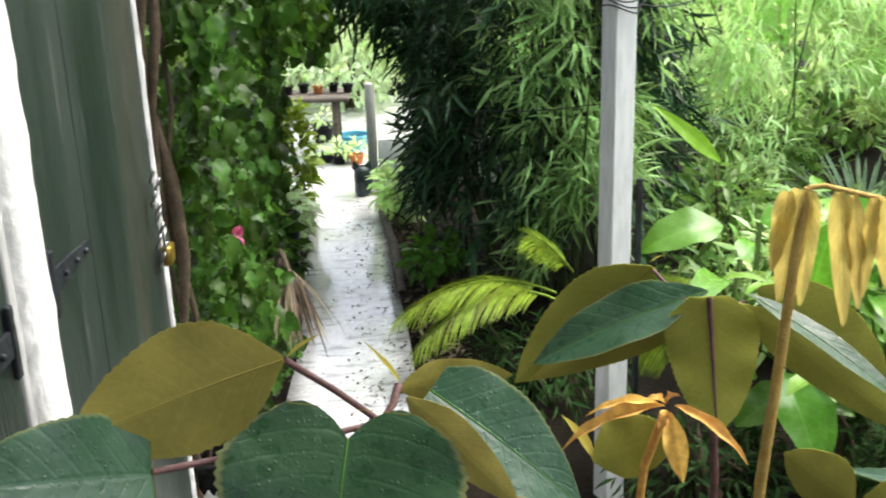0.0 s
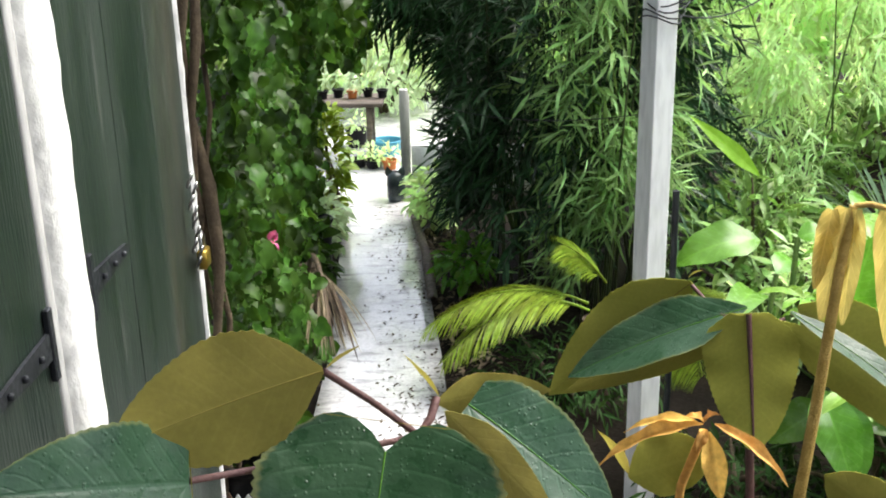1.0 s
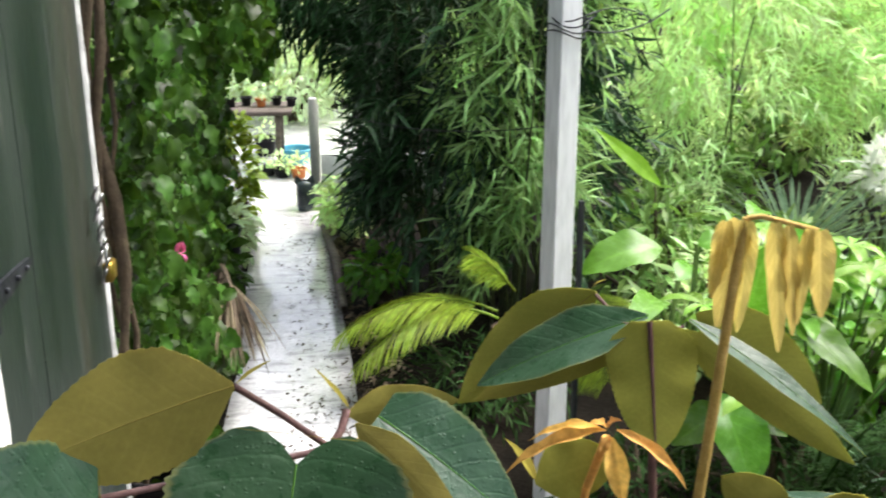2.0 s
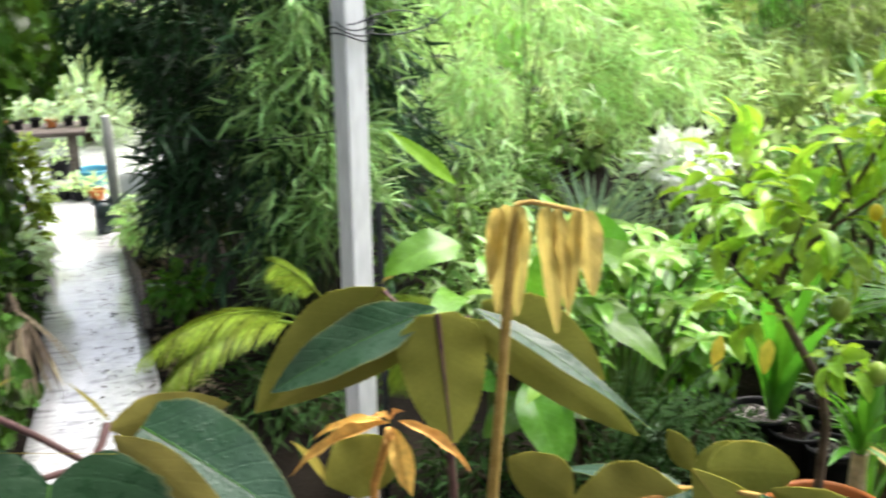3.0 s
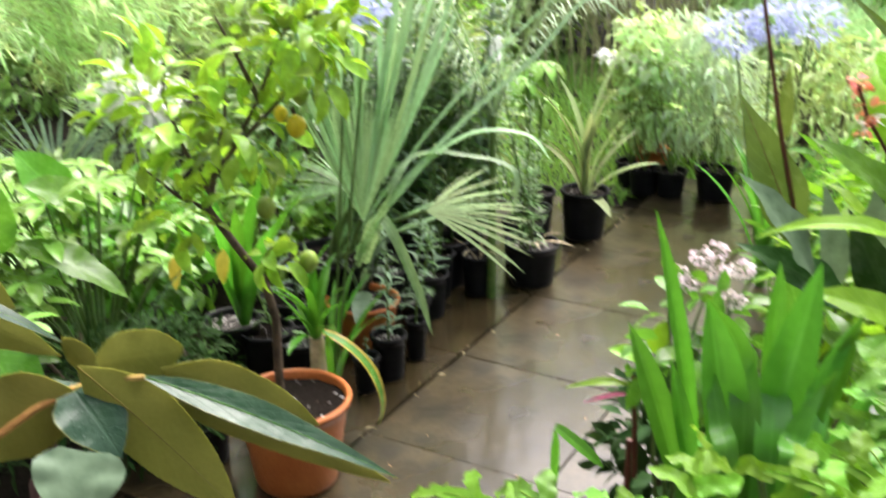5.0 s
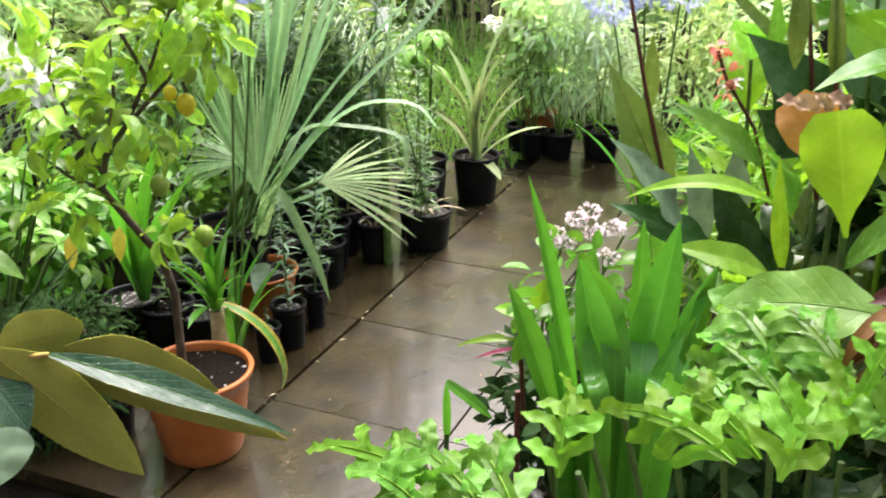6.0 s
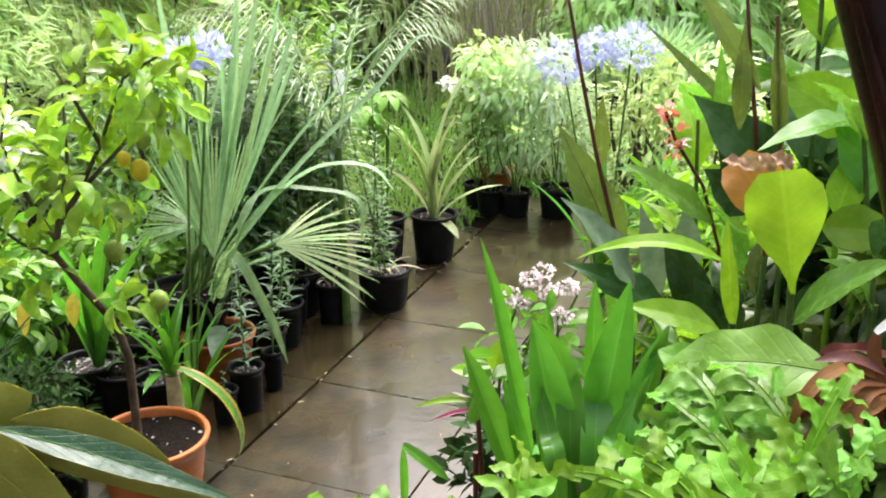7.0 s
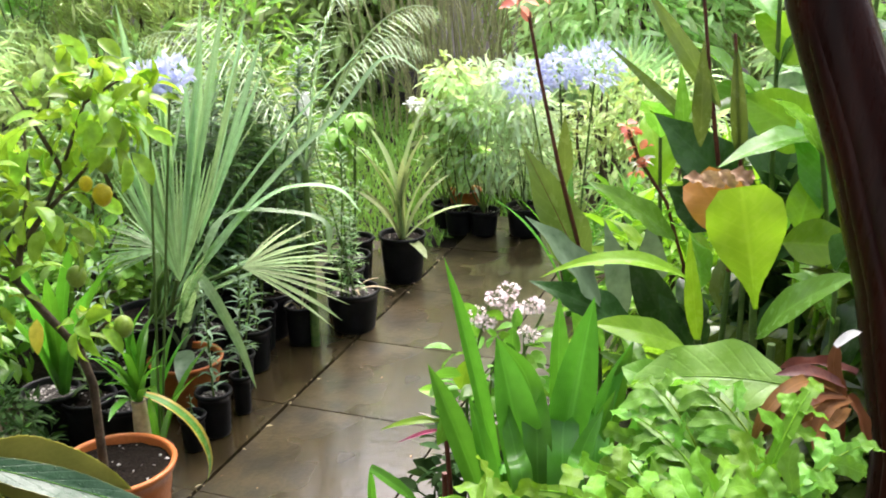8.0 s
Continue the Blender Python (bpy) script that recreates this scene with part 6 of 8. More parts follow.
prof = [(0.0, 0.0), (0.05, 0.0), (0.057, 0.02), (0.058, 0.1), (0.054, 0.15), (0.045, 0.17), (0.02, 0.18)]
lathe(g, (-0.29, 6.22, 0.004), prof, 18, 0, 0.08)
for k in (-1, 1):
    lay(g, blade(0.07, 0.05, "lance", 4, 1, 0.3, 0.3), (-0.29 + 0.03 * k, 6.2, 0.155), (0.3 * k, 0, 1), (0, -1, 0.2))
part("sack", g, "bag", bag)
gh = thing("plastic_greenhouse", (0.2, 6.9, 0), "low greenhouse with grey post and white sheeting", "greenhouse")
part("post", box(Geo(), (-0.255, 6.33, -0.03), (-0.195, 6.39, 0.66)), "greypost", gh)
part("sheet", box(Geo(), (-0.19, 6.352, 0.0), (0.6, 6.358, 0.31), bev=0.001), "sheeting", gh, "white plastic sheeting")
bench = thing("potting_bench", (-0.75, 7.35, 0), "grey timber potting bench with small pots", "bench")
part("top", box(Geo(), (-1.35, 7.15, 0.4), (-0.4, 7.55, 0.43)), "timber", bench)
for x in (-1.3, -0.5):
    for y in (7.2, 7.5):
        part("leg", box(Geo(), (x - 0.02, y - 0.02, -0.03), (x + 0.02, y + 0.02, 0.4)), "timber", bench)
for k in range(9):
    t = potted("bench_pot", (-1.25 + 0.105 * k, 7.35 + 0.05 * (k % 2)), 0.035, 0.06, "tiny seedling pot on the potting bench", "pot", "blackpot" if k % 3 else "terracotta", group="pots on the potting bench")
    t.location.z = 0.431
    part("foliage", foliage(ball_points(26, (-1.25 + 0.105 * k, 7.35 + 0.05 * (k % 2), 0.1 + 0.03 * (k % 3)), (0.055, 0.05, 0.05), 0.3), blade(1.0, 0.4, "ovate", 3, 1), 0.06), "weeping" if k % 2 else "pale", t)
for x, y, r, h, m, lab in [(-0.36, 7.0, 0.05, 0.07, "terracotta", "terracotta-coloured pot of seedlings by the path"), (-0.47, 7.05, 0.06, 0.06, "blackpot", "black pot of low seedlings by the path"), (-0.58, 7.1, 0.06, 0.06, "blackpot", "black pot of seedlings under the bench"), (-0.63, 7.7, 0.08, 0.14, "blackpot", "black pot standing behind the bench")]:
    t = potted("garden_pot", (x, y), r, h, lab, "pot", m, group="pots at the end of the path")
    part("foliage", foliage(ball_points(40, (x, y, h + 0.04), (0.09, 0.09, 0.06), 0.3), blade(1.0, 0.4, "ovate", 3, 1), 0.06), "weeping", t)
tub = thing("blue_tub", (-0.4, 7.45, 0), "pale blue plastic tub", "tub")
part("bowl", pot_geo((-0.4, 7.45, 0), 0.11, 0.11, 0.85), "bluetub", tub)

# mosaic pot by the wall
mo = thing("mosaic_pot", (-0.525, 2.42, 0), "black pot with a white and brown mosaic", "pot")
part("pot", pot_geo((-0.525, 2.42, 0), 0.082, 0.42, 0.9), "blackpot", mo)
for r in range(7):
    for k in range(9):
        a = -2.6 + 0.29 * k + 0.14 * (r % 2)
        rr = 0.076 + 0.0011 * r
        c = Vector((-0.525 + rr * math.cos(a), 2.42 + rr * math.sin(a), 0.08 + 0.042 * r))
        g = Geo()
        s = 0.0135
        v = [(c.x - s * math.sin(a) * i + 0.006 * math.cos(a) * o, c.y + s * math.cos(a) * i + 0.006 * math.sin(a) * o, c.z + j * 0.02) for o in (0.5, 1) for i, j in ((1, 0), (0, 1), (-1, 0), (0, -1))]
        g.add(v, [(4, 5, 6, 7), (0, 1, 5, 4), (1, 2, 6, 5), (2, 3, 7, 6), (3, 0, 4, 7)])
        part("tile", g, "tile_brown" if (r + k) % 4 == 0 else "tile_white", mo, flat=True)
# pink flower on the vine
part("flower", foliage(ball_points(12, (-0.45, 2.6, 0.93), (0.015, 0.015, 0.012), 0.4), blade(1.0, 0.6, "ovate", 3, 1, 0.2, 0.6), 0.025), "magenta", vine, "small pink flower")


# ---- downy-leaved shrubs by the porch ----
dsa = thing("downy_shrub", (0.02, 1.05, -0.03), "low downy shrub with toothed leaves, olive beneath", "shrub", "downy shrubs by the porch")
part("stem", tube(Geo(), [(0.02, 1.05, -0.03), (0.0, 1.04, 0.5), (-0.03, 1.0, 1.0), (-0.035, 0.965, 1.255)], 0.006, 8), "mauve", dsa)
part("stalk", tube(Geo(), [(-0.038, 0.990, 1.244), (-0.083, 0.977, 1.290), (-0.126, 0.943, 1.341)], 0.0035, 8), "mauve", dsa)
part("stalk", tube(Geo(), [(-0.038, 0.990, 1.244), (-0.026, 1.000, 1.259), (-0.020, 1.020, 1.271)], 0.0045, 8), "mauve", dsa)
part("stalk", tube(Geo(), [(-0.038, 0.990, 1.244), (-0.067, 0.968, 1.250), (-0.185, 0.923, 1.250), (-0.246, 0.877, 1.265)], 0.0035, 8), "mauve", dsa)
part("stalk", tube(Geo(), [(-0.038, 0.990, 1.244), (-0.004, 1.010, 1.241)], 0.0035, 8), "downystem", dsa)
leaf_part(dsa, "leaf", (-0.125, 0.933, 1.347), (-0.307, 0.847, 1.314), 0.125, (-0.13, 0.99, -0.10), "hero", shape='ovate', fold=0.12, curl=0.35, wave=0.03, rib=('under', 0.0009, -1), under='under', teeth=1, n=44, na=4)
leaf_part(dsa, "leaf", (-0.244, 0.868, 1.268), (-0.387, 0.745, 1.332), 0.111, (0.22, -0.77, 0.60), "hero", shape='heart', fold=0.1, curl=0.3, wave=0.05, under='under', teeth=1, n=44, na=4)
leaf_part(dsa, "leaf", (-0.070, 0.938, 1.256), (-0.093, 0.836, 1.121), 0.240, (0.05, -0.72, 0.70), "hero", shape='heart', cord=0.2, fold=0.16, curl=0.5, wave=0.04, rib=('ginger', 0.0008, 1), under='under', teeth=1, n=44, na=4)
leaf_part(dsa, "leaf", (0.013, 1.020, 1.263), (0.169, 0.973, 1.140), 0.115, (0.11, -0.62, 0.77), "hero", shape='heart', fold=0.14, curl=0.35, wave=0.04, rib=('ginger', 0.0008, 1), under='under', teeth=1, n=44, na=4)
leaf_part(dsa, "leaf", (-0.011, 0.960, 1.287), (0.097, 0.934, 1.175), 0.047, (-0.21, 0.97, -0.10), "hero", shape='ovate', fold=0.1, curl=0.2, under='under', teeth=1, n=44, na=4)
leaf_part(dsa, "leaf", (-0.021, 1.040, 1.256), (0.105, 1.074, 1.251), 0.048, (-0.01, 0.99, -0.10), "hero", shape='ovate', fold=0.1, curl=0.5, under='under', teeth=1, n=44, na=4)
leaf_part(dsa, "leaf", (-0.018, 1.020, 1.274), (-0.053, 1.019, 1.323), 0.012, (0.57, 0.69, 0.45), "under", shape='lance', fold=0.4, curl=0.1)
leaf_part(dsa, "leaf", (-0.123, 0.943, 1.344), (-0.091, 0.966, 1.357), 0.010, (0.51, 0.72, 0.47), "under", shape='lance', fold=0.4, curl=0.1)
dsb = thing("downy_shrub", (0.5, 1.62, -0.03), "tall downy shrub with drooping tan young leaves", "shrub", "downy shrubs by the porch")
part("stem", tube(Geo(), [(0.5, 1.62, -0.03), (0.52, 1.64, 0.5), (0.517, 1.625, 0.760), (0.493, 1.633, 1.094)], 0.008, 8), "mauve", dsb)
part("stalk", tube(Geo(), [(0.493, 1.632, 1.084), (0.453, 1.676, 1.087), (0.422, 1.736, 1.116)], 0.0035, 8), "mauve", dsb)
part("stalk", tube(Geo(), [(0.493, 1.632, 1.084), (0.523, 1.623, 1.084), (0.550, 1.624, 1.096)], 0.0035, 8), "mauve", dsb)
leaf_part(dsb, "leaf", (0.424, 1.746, 1.118), (0.186, 1.829, 0.865), 0.147, (0.34, 0.93, -0.10), "hero", shape='ovate', fold=0.12, curl=0.4, rib=('under', 0.0009, -1), under='under_green', teeth=1, n=44, na=4)
leaf_part(dsb, "leaf", (0.498, 1.662, 1.102), (0.208, 1.726, 0.950), 0.120, (-0.16, -0.51, 0.85), "hero", shape='ovate', fold=0.25, curl=0.35, rib=('ginger', 0.0008, 1), under='under_green', teeth=1, n=44, na=4)
leaf_part(dsb, "leaf", (0.489, 1.623, 1.108), (0.495, 1.558, 0.893), 0.156, (0.29, 0.94, -0.20), "hero", shape='wedge', fold=0.1, curl=0.25, rib=('mauve', 0.005, -1), under='under_green', teeth=1, n=44, na=4)
leaf_part(dsb, "leaf", (0.543, 1.584, 1.125), (0.799, 1.429, 0.943), 0.051, (0.23, -0.47, 0.85), "hero", shape='lance', fold=0.2, curl=0.3, rib=('ginger', 0.0008, 1), under='under_green', teeth=1, n=44, na=4)
leaf_part(dsb, "leaf", (0.511, 1.690, 1.062), (0.207, 1.756, 0.906), 0.076, (0.30, 0.95, -0.10), "hero", shape='ovate', fold=0.1, curl=0.3, under='under_green', teeth=1, n=44, na=4)
leaf_part(dsb, "leaf", (0.535, 1.618, 1.096), (0.799, 1.463, 0.909), 0.081, (0.30, 0.95, -0.10), "hero", shape='ovate', fold=0.1, curl=0.25, under='under_green', teeth=1, n=44, na=4)
leaf_part(dsb, "leaf", (0.568, 1.618, 1.122), (0.757, 1.518, 0.995), 0.126, (0.42, 0.90, -0.10), "hero", shape='ovate', fold=0.12, curl=0.35, under='under_green', teeth=1, n=44, na=4)
leaf_part(dsb, "leaf", (0.417, 1.747, 1.126), (0.447, 1.760, 1.135), 0.014, (0.17, 0.69, 0.71), "under", shape='lance')
part("downy_stem", tube(Geo(), [(0.55, 1.5, -0.03), (0.54, 1.48, 0.5), (0.529, 1.436, 0.863), (0.540, 1.432, 1.035), (0.552, 1.428, 1.252), (0.561, 1.424, 1.348)], [0.01, 0.01, 0.009, 0.0085, 0.0075, 0.006], 10), "downystem", dsb, "tan downy upright stem")
part("stalk", tube(Geo(), [(0.561, 1.424, 1.348), (0.580, 1.417, 1.352), (0.615, 1.404, 1.345), (0.654, 1.388, 1.337)], 0.004, 8), "downystem", dsb)
leaf_part(dsb, "young_leaf", (0.548, 1.418, 1.347), (0.534, 1.434, 1.174), 0.056, (0.41, 0.89, -0.19), "young", fold=0.5, curl=0.25, wave=0.35, n=18, na=3, shape='wedge')
leaf_part(dsb, "young_leaf", (0.560, 1.414, 1.345), (0.562, 1.424, 1.169), 0.039, (0.42, 0.89, -0.19), "young", fold=0.5, curl=0.25, wave=0.35, n=18, na=3, shape='wedge')
leaf_part(dsb, "young_leaf", (0.595, 1.401, 1.346), (0.620, 1.402, 1.143), 0.039, (0.44, 0.88, -0.19), "young", fold=0.5, curl=0.25, wave=0.35, n=18, na=3, shape='wedge')
leaf_part(dsb, "young_leaf", (0.612, 1.394, 1.343), (0.636, 1.395, 1.172), 0.032, (0.45, 0.87, -0.19), "young", fold=0.5, curl=0.25, wave=0.35, n=18, na=3, shape='wedge')
leaf_part(dsb, "young_leaf", (0.651, 1.378, 1.340), (0.669, 1.381, 1.206), 0.048, (0.48, 0.86, -0.19), "young", fold=0.5, curl=0.25, wave=0.35, n=18, na=3, shape='wedge')
leaf_part(dsb, "young_leaf", (0.531, 1.424, 1.343), (0.522, 1.438, 1.220), 0.036, (0.40, 0.89, -0.20), "young", fold=0.5, curl=0.25, wave=0.35, n=18, na=3, shape='wedge')
leaf_part(dsb, "young_leaf", (0.637, 1.384, 1.341), (0.640, 1.394, 1.190), 0.026, (0.47, 0.86, -0.19), "young", fold=0.5, curl=0.25, wave=0.35, n=18, na=3, shape='wedge')
part("rust_stem", tube(Geo(), [(0.286, 1.224, 0.949), (0.292, 1.222, 1.035), (0.310, 1.197, 1.127)], 0.006, 8), "rust", dsb)
leaf_part(dsb, "young_leaf", (0.309, 1.197, 1.137), (0.182, 1.214, 1.07), 0.026, (-0.12, -0.43, 0.89), "rust", fold=0.75, curl=1.1, wave=0.25, n=16, na=3, shape='lance')
leaf_part(dsb, "young_leaf", (0.302, 1.199, 1.139), (0.211, 1.209, 1.12), 0.018, (-0.09, -0.34, 0.94), "rust", fold=0.75, curl=1.1, wave=0.25, n=16, na=3, shape='lance')
leaf_part(dsb, "young_leaf", (0.316, 1.195, 1.128), (0.333, 1.179, 1.035), 0.042, (-0.24, -0.86, 0.45), "rust", fold=0.75, curl=0.5, wave=0.25, n=16, na=3, shape='lance')
leaf_part(dsb, "young_leaf", (0.322, 1.193, 1.139), (0.407, 1.155, 1.07), 0.022, (-0.12, -0.43, 0.89), "rust", fold=0.75, curl=1.1, wave=0.25, n=16, na=3, shape='lance')
leaf_part(dsb, "young_leaf", (0.309, 1.197, 1.140), (0.283, 1.193, 1.150), 0.016, (-0.09, -0.34, 0.94), "rust", fold=0.75, curl=1.1, wave=0.25, n=16, na=3, shape='lance')
leaf_part(dsb, "young_leaf", (0.312, 1.196, 1.142), (0.325, 1.182, 1.158), 0.015, (-0.09, -0.34, 0.94), "rust", fold=0.75, curl=1.1, wave=0.25, n=16, na=3, shape='lance')
leaf_part(dsb, "young_leaf", (0.313, 1.196, 1.131), (0.300, 1.189, 1.104), 0.018, (-0.25, -0.90, 0.35), "rust", fold=0.75, curl=0.5, wave=0.25, n=16, na=3, shape='lance')
leaf_part(dsb, "leaf", (0.234, 1.276, 1.017), (0.346, 1.259, 1.062), 0.093, (0.19, 0.98, -0.10), "hero", shape='ovate', fold=0.1, curl=0.4, under='under_green', teeth=1, n=44, na=4)
leaf_part(dsb, "leaf", (0.232, 1.266, 1.027), (0.190, 1.274, 1.090), 0.022, (0.48, 0.76, 0.44), "under", shape='lance', fold=0.3)
dsc = thing("downy_shrub", (0.62, 1.2, -0.03), "low downy shrub with long dark leaves, olive beneath", "shrub", "downy shrubs by the porch")
part("stem", tube(Geo(), [(0.62, 1.2, -0.03), (0.6, 1.18, 0.5), (0.598, 1.094, 0.920), (0.658, 1.062, 1.056)], 0.007, 8), "mauve", dsc)
part("stalk", tube(Geo(), [(0.557, 1.086, 1.016), (0.607, 1.070, 1.044), (0.659, 1.062, 1.058)], 0.005, 8), "rust", dsc)
part("stalk", tube(Geo(), [(0.659, 1.062, 1.058), (0.695, 1.037, 1.068), (0.731, 0.999, 1.072)], 0.004, 8), "downystem", dsc)
leaf_part(dsc, "leaf", (0.744, 1.026, 1.038), (0.987, 0.813, 0.881), 0.050, (0.42, 0.90, -0.10), "hero", shape='ovate', fold=0.1, curl=0.3, under='under_green', teeth=1, n=44, na=4)
leaf_part(dsc, "leaf", (0.729, 1.000, 1.073), (0.970, 0.775, 0.913), 0.050, (-0.21, -0.46, 0.86), "hero", shape='lance', fold=0.22, curl=0.3, rib=('ginger', 0.0008, 1), under='under_green', teeth=1, n=44, na=4)
leaf_part(dsc, "leaf", (0.771, 1.035, 1.055), (0.952, 0.928, 0.939), 0.076, (0.44, 0.89, -0.10), "hero", shape='ovate', fold=0.12, curl=0.4, under='under_green', teeth=1, n=44, na=4)
leaf_part(dsc, "leaf", (0.697, 1.068, 1.078), (0.803, 1.030, 1.075), 0.074, (0.38, 0.92, -0.10), "hero", shape='round', fold=0.1, curl=0.4, under='under_green', teeth=1, n=44, na=4)
leaf_part(dsc, "leaf", (0.664, 1.049, 1.093), (0.781, 0.883, 0.898), 0.098, (0.46, 0.88, -0.11), "hero", shape='ovate', fold=0.12, curl=0.35, rib=('under', 0.0009, -1), under='under_green', teeth=1, n=44, na=4)
leaf_part(dsc, "leaf", (0.653, 1.053, 1.062), (0.510, 1.099, 1.001), 0.120, (0.36, 0.93, -0.10), "hero", shape='ovate', fold=0.12, curl=0.3, under='under_green', teeth=1, n=44, na=4)
leaf_part(dsc, "leaf", (0.628, 0.978, 1.013), (0.576, 0.933, 0.952), 0.114, (-0.22, -0.56, 0.80), "greygreen", shape='heart', fold=0.2, curl=0.4, n=20, na=3)
leaf_part(dsc, "leaf", (0.656, 1.053, 1.060), (0.675, 0.980, 0.983), 0.094, (-0.15, -0.38, 0.91), "hero", shape='heart', fold=0.12, curl=0.4, under='under_green', teeth=1, n=44, na=4)
leaf_part(dsc, "leaf", (0.719, 1.172, 0.994), (0.569, 1.268, 0.990), 0.035, (-0.14, -0.33, 0.93), "hero", shape='lance', fold=0.15, curl=0.3, under='under_green', teeth=1, n=44, na=4)
leaf_part(dsc, "leaf", (0.732, 1.166, 1.016), (0.699, 1.180, 1.078), 0.036, (0.40, 0.91, -0.10), "hero", shape='ovate', fold=0.12, curl=0.3, under='under_green', teeth=1, n=44, na=4)
leaf_part(dsc, "leaf", (0.735, 1.165, 1.012), (0.845, 1.110, 1.039), 0.078, (0.40, 0.91, -0.10), "hero", shape='round', fold=0.1, curl=0.3, under='under_green', teeth=1, n=44, na=4)
leaf_part(dsc, "leaf", (0.575, 1.214, 0.969), (0.488, 1.247, 1.032), 0.079, (0.29, 0.95, -0.10), "hero", shape='ovate', fold=0.1, curl=0.3, under='under_green', teeth=1, n=44, na=4)
leaf_part(dsc, "leaf", (0.581, 1.191, 0.964), (0.685, 1.186, 0.973), 0.083, (0.30, 0.95, -0.10), "hero", shape='round', fold=0.1, curl=0.3, under='under_green', teeth=1, n=44, na=4)
part("stalk", tube(Geo(), [(0.587, 1.189, 0.954), (0.649, 1.178, 0.972), (0.720, 1.161, 0.994)], 0.004, 8), "downystem", dsc)


# ---- ginger clump behind the post ----
gin = thing("ginger_plant", (1.0, 3.05, -0.03), "clump of broad arching yellow-green ginger leaves", "ginger plant")
leaf_part(gin, "leaf", (0.940, 3.060, 0.955), (0.734, 3.130, 1.131), 0.056, (-0.06, -0.80, 0.58), "lily", fold=0.2, wave=0.1, shape='lance', curl=0.3, n=14, na=3)
leaf_part(gin, "leaf", (0.937, 2.992, 0.775), (0.677, 2.960, 0.708), 0.136, (-0.17, -0.54, 0.82), "ginger", fold=0.2, wave=0.1, shape='ovate', curl=1.2, n=14, na=3)
leaf_part(gin, "leaf", (1.094, 2.727, 0.375), (1.135, 2.551, 0.221), 0.137, (-0.09, -0.85, 0.51), "ginger", fold=0.2, wave=0.1, shape='ovate', curl=0.6, n=14, na=3)
leaf_part(gin, "leaf", (1.222, 2.785, 0.642), (1.446, 2.572, 0.464), 0.124, (0.13, -0.50, 0.86), "ginger", fold=0.2, wave=0.1, shape='ovate', curl=0.6, n=14, na=3)
leaf_part(gin, "leaf", (1.441, 2.909, 0.671), (1.322, 2.960, 0.864), 0.154, (-0.27, -0.59, 0.76), "ginger", fold=0.2, wave=0.1, shape='ovate', curl=0.4, n=14, na=3)
leaf_part(gin, "leaf", (1.447, 2.795, 0.704), (1.264, 2.768, 0.809), 0.121, (-0.28, -0.59, 0.76), "ginger", fold=0.2, wave=0.1, shape='ovate', curl=0.6, n=14, na=3)
leaf_part(gin, "leaf", (1.128, 2.821, 0.309), (0.943, 2.777, 0.212), 0.125, (-0.22, -0.61, 0.76), "ginger", fold=0.2, wave=0.1, shape='ovate', curl=0.7, n=14, na=3)
leaf_part(gin, "leaf", (1.078, 2.838, 0.330), (1.253, 2.664, 0.287), 0.106, (-0.17, -0.50, 0.85), "ginger", fold=0.2, wave=0.1, shape='ovate', curl=0.7, n=14, na=3)
leaf_part(gin, "leaf", (1.060, 2.736, 0.404), (1.089, 2.506, 0.220), 0.137, (-0.11, -0.83, 0.55), "ginger", fold=0.2, wave=0.1, shape='ovate', curl=0.6, n=14, na=3)
leaf_part(gin, "leaf", (1.024, 2.856, 0.327), (0.863, 2.910, 0.417), 0.072, (-0.22, -0.61, 0.76), "ginger", fold=0.2, wave=0.1, shape='lance', curl=0.8, n=14, na=3)
leaf_part(gin, "leaf", (1.147, 2.808, 0.600), (1.187, 2.791, 0.843), 0.155, (-0.29, -0.70, 0.65), "ginger", fold=0.2, wave=0.1, shape='ovate', curl=0.4, n=14, na=3)
leaf_part(gin, "leaf", (1.140, 2.811, 0.365), (1.218, 2.667, 0.337), 0.106, (-0.25, -0.60, 0.76), "ginger", fold=0.2, wave=0.1, shape='ovate', curl=0.8, n=14, na=3)
for k in range(5):
    a = -0.4 + 0.1 * k
    tip = (1.1 + 0.25 * math.sin(k * 2.1), 3.05 + 0.25 * math.cos(k * 1.7), 0.55 + 0.06 * (k % 5))
    part("stalk", tube(Geo(), arc((1.0 + 0.12 * math.sin(k), 3.05 + 0.1 * math.cos(k), -0.03), tip, 0.05), 0.009, 7), "stem", gin)
    leaf_part(gin, "leaf", tip, (tip[0] + 0.2 * math.sin(k * 2.1 + 0.5), tip[1] + 0.25 * math.cos(k * 1.7) - 0.1, tip[2] + 0.04 * math.sin(k)), 0.09, (0.1, -0.4, 0.9), "ginger", "ovate", curl=1.0)


# ---- lemon tree in its terracotta pot ----
lem = potted("lemon_tree", (1.645, 2.035), 0.158, 0.27, "potted lemon tree with yellow and green fruit", "lemon tree", "terracotta", taper=0.74, lip=0.012, group="")
part("trunk", tube(Geo(), [(1.606, 2.037, 0.228), (1.604, 2.027, 0.532), (1.579, 2.031, 0.644), (1.529, 2.073, 0.746), (1.486, 2.120, 0.844), (1.509, 2.119, 0.930), (1.557, 2.091, 0.999)], [0.013, 0.012, 0.0115, 0.011, 0.01, 0.009, 0.008], 8), "bark", lem, "slender brown crooked trunk")
part("branch", tube(Geo(), [(1.557, 2.091, 0.999), (1.607, 2.037, 1.130), (1.670, 1.996, 1.297), (1.707, 1.972, 1.413)], np.linspace(0.007, 0.0025, 4), 8), "bark", lem)
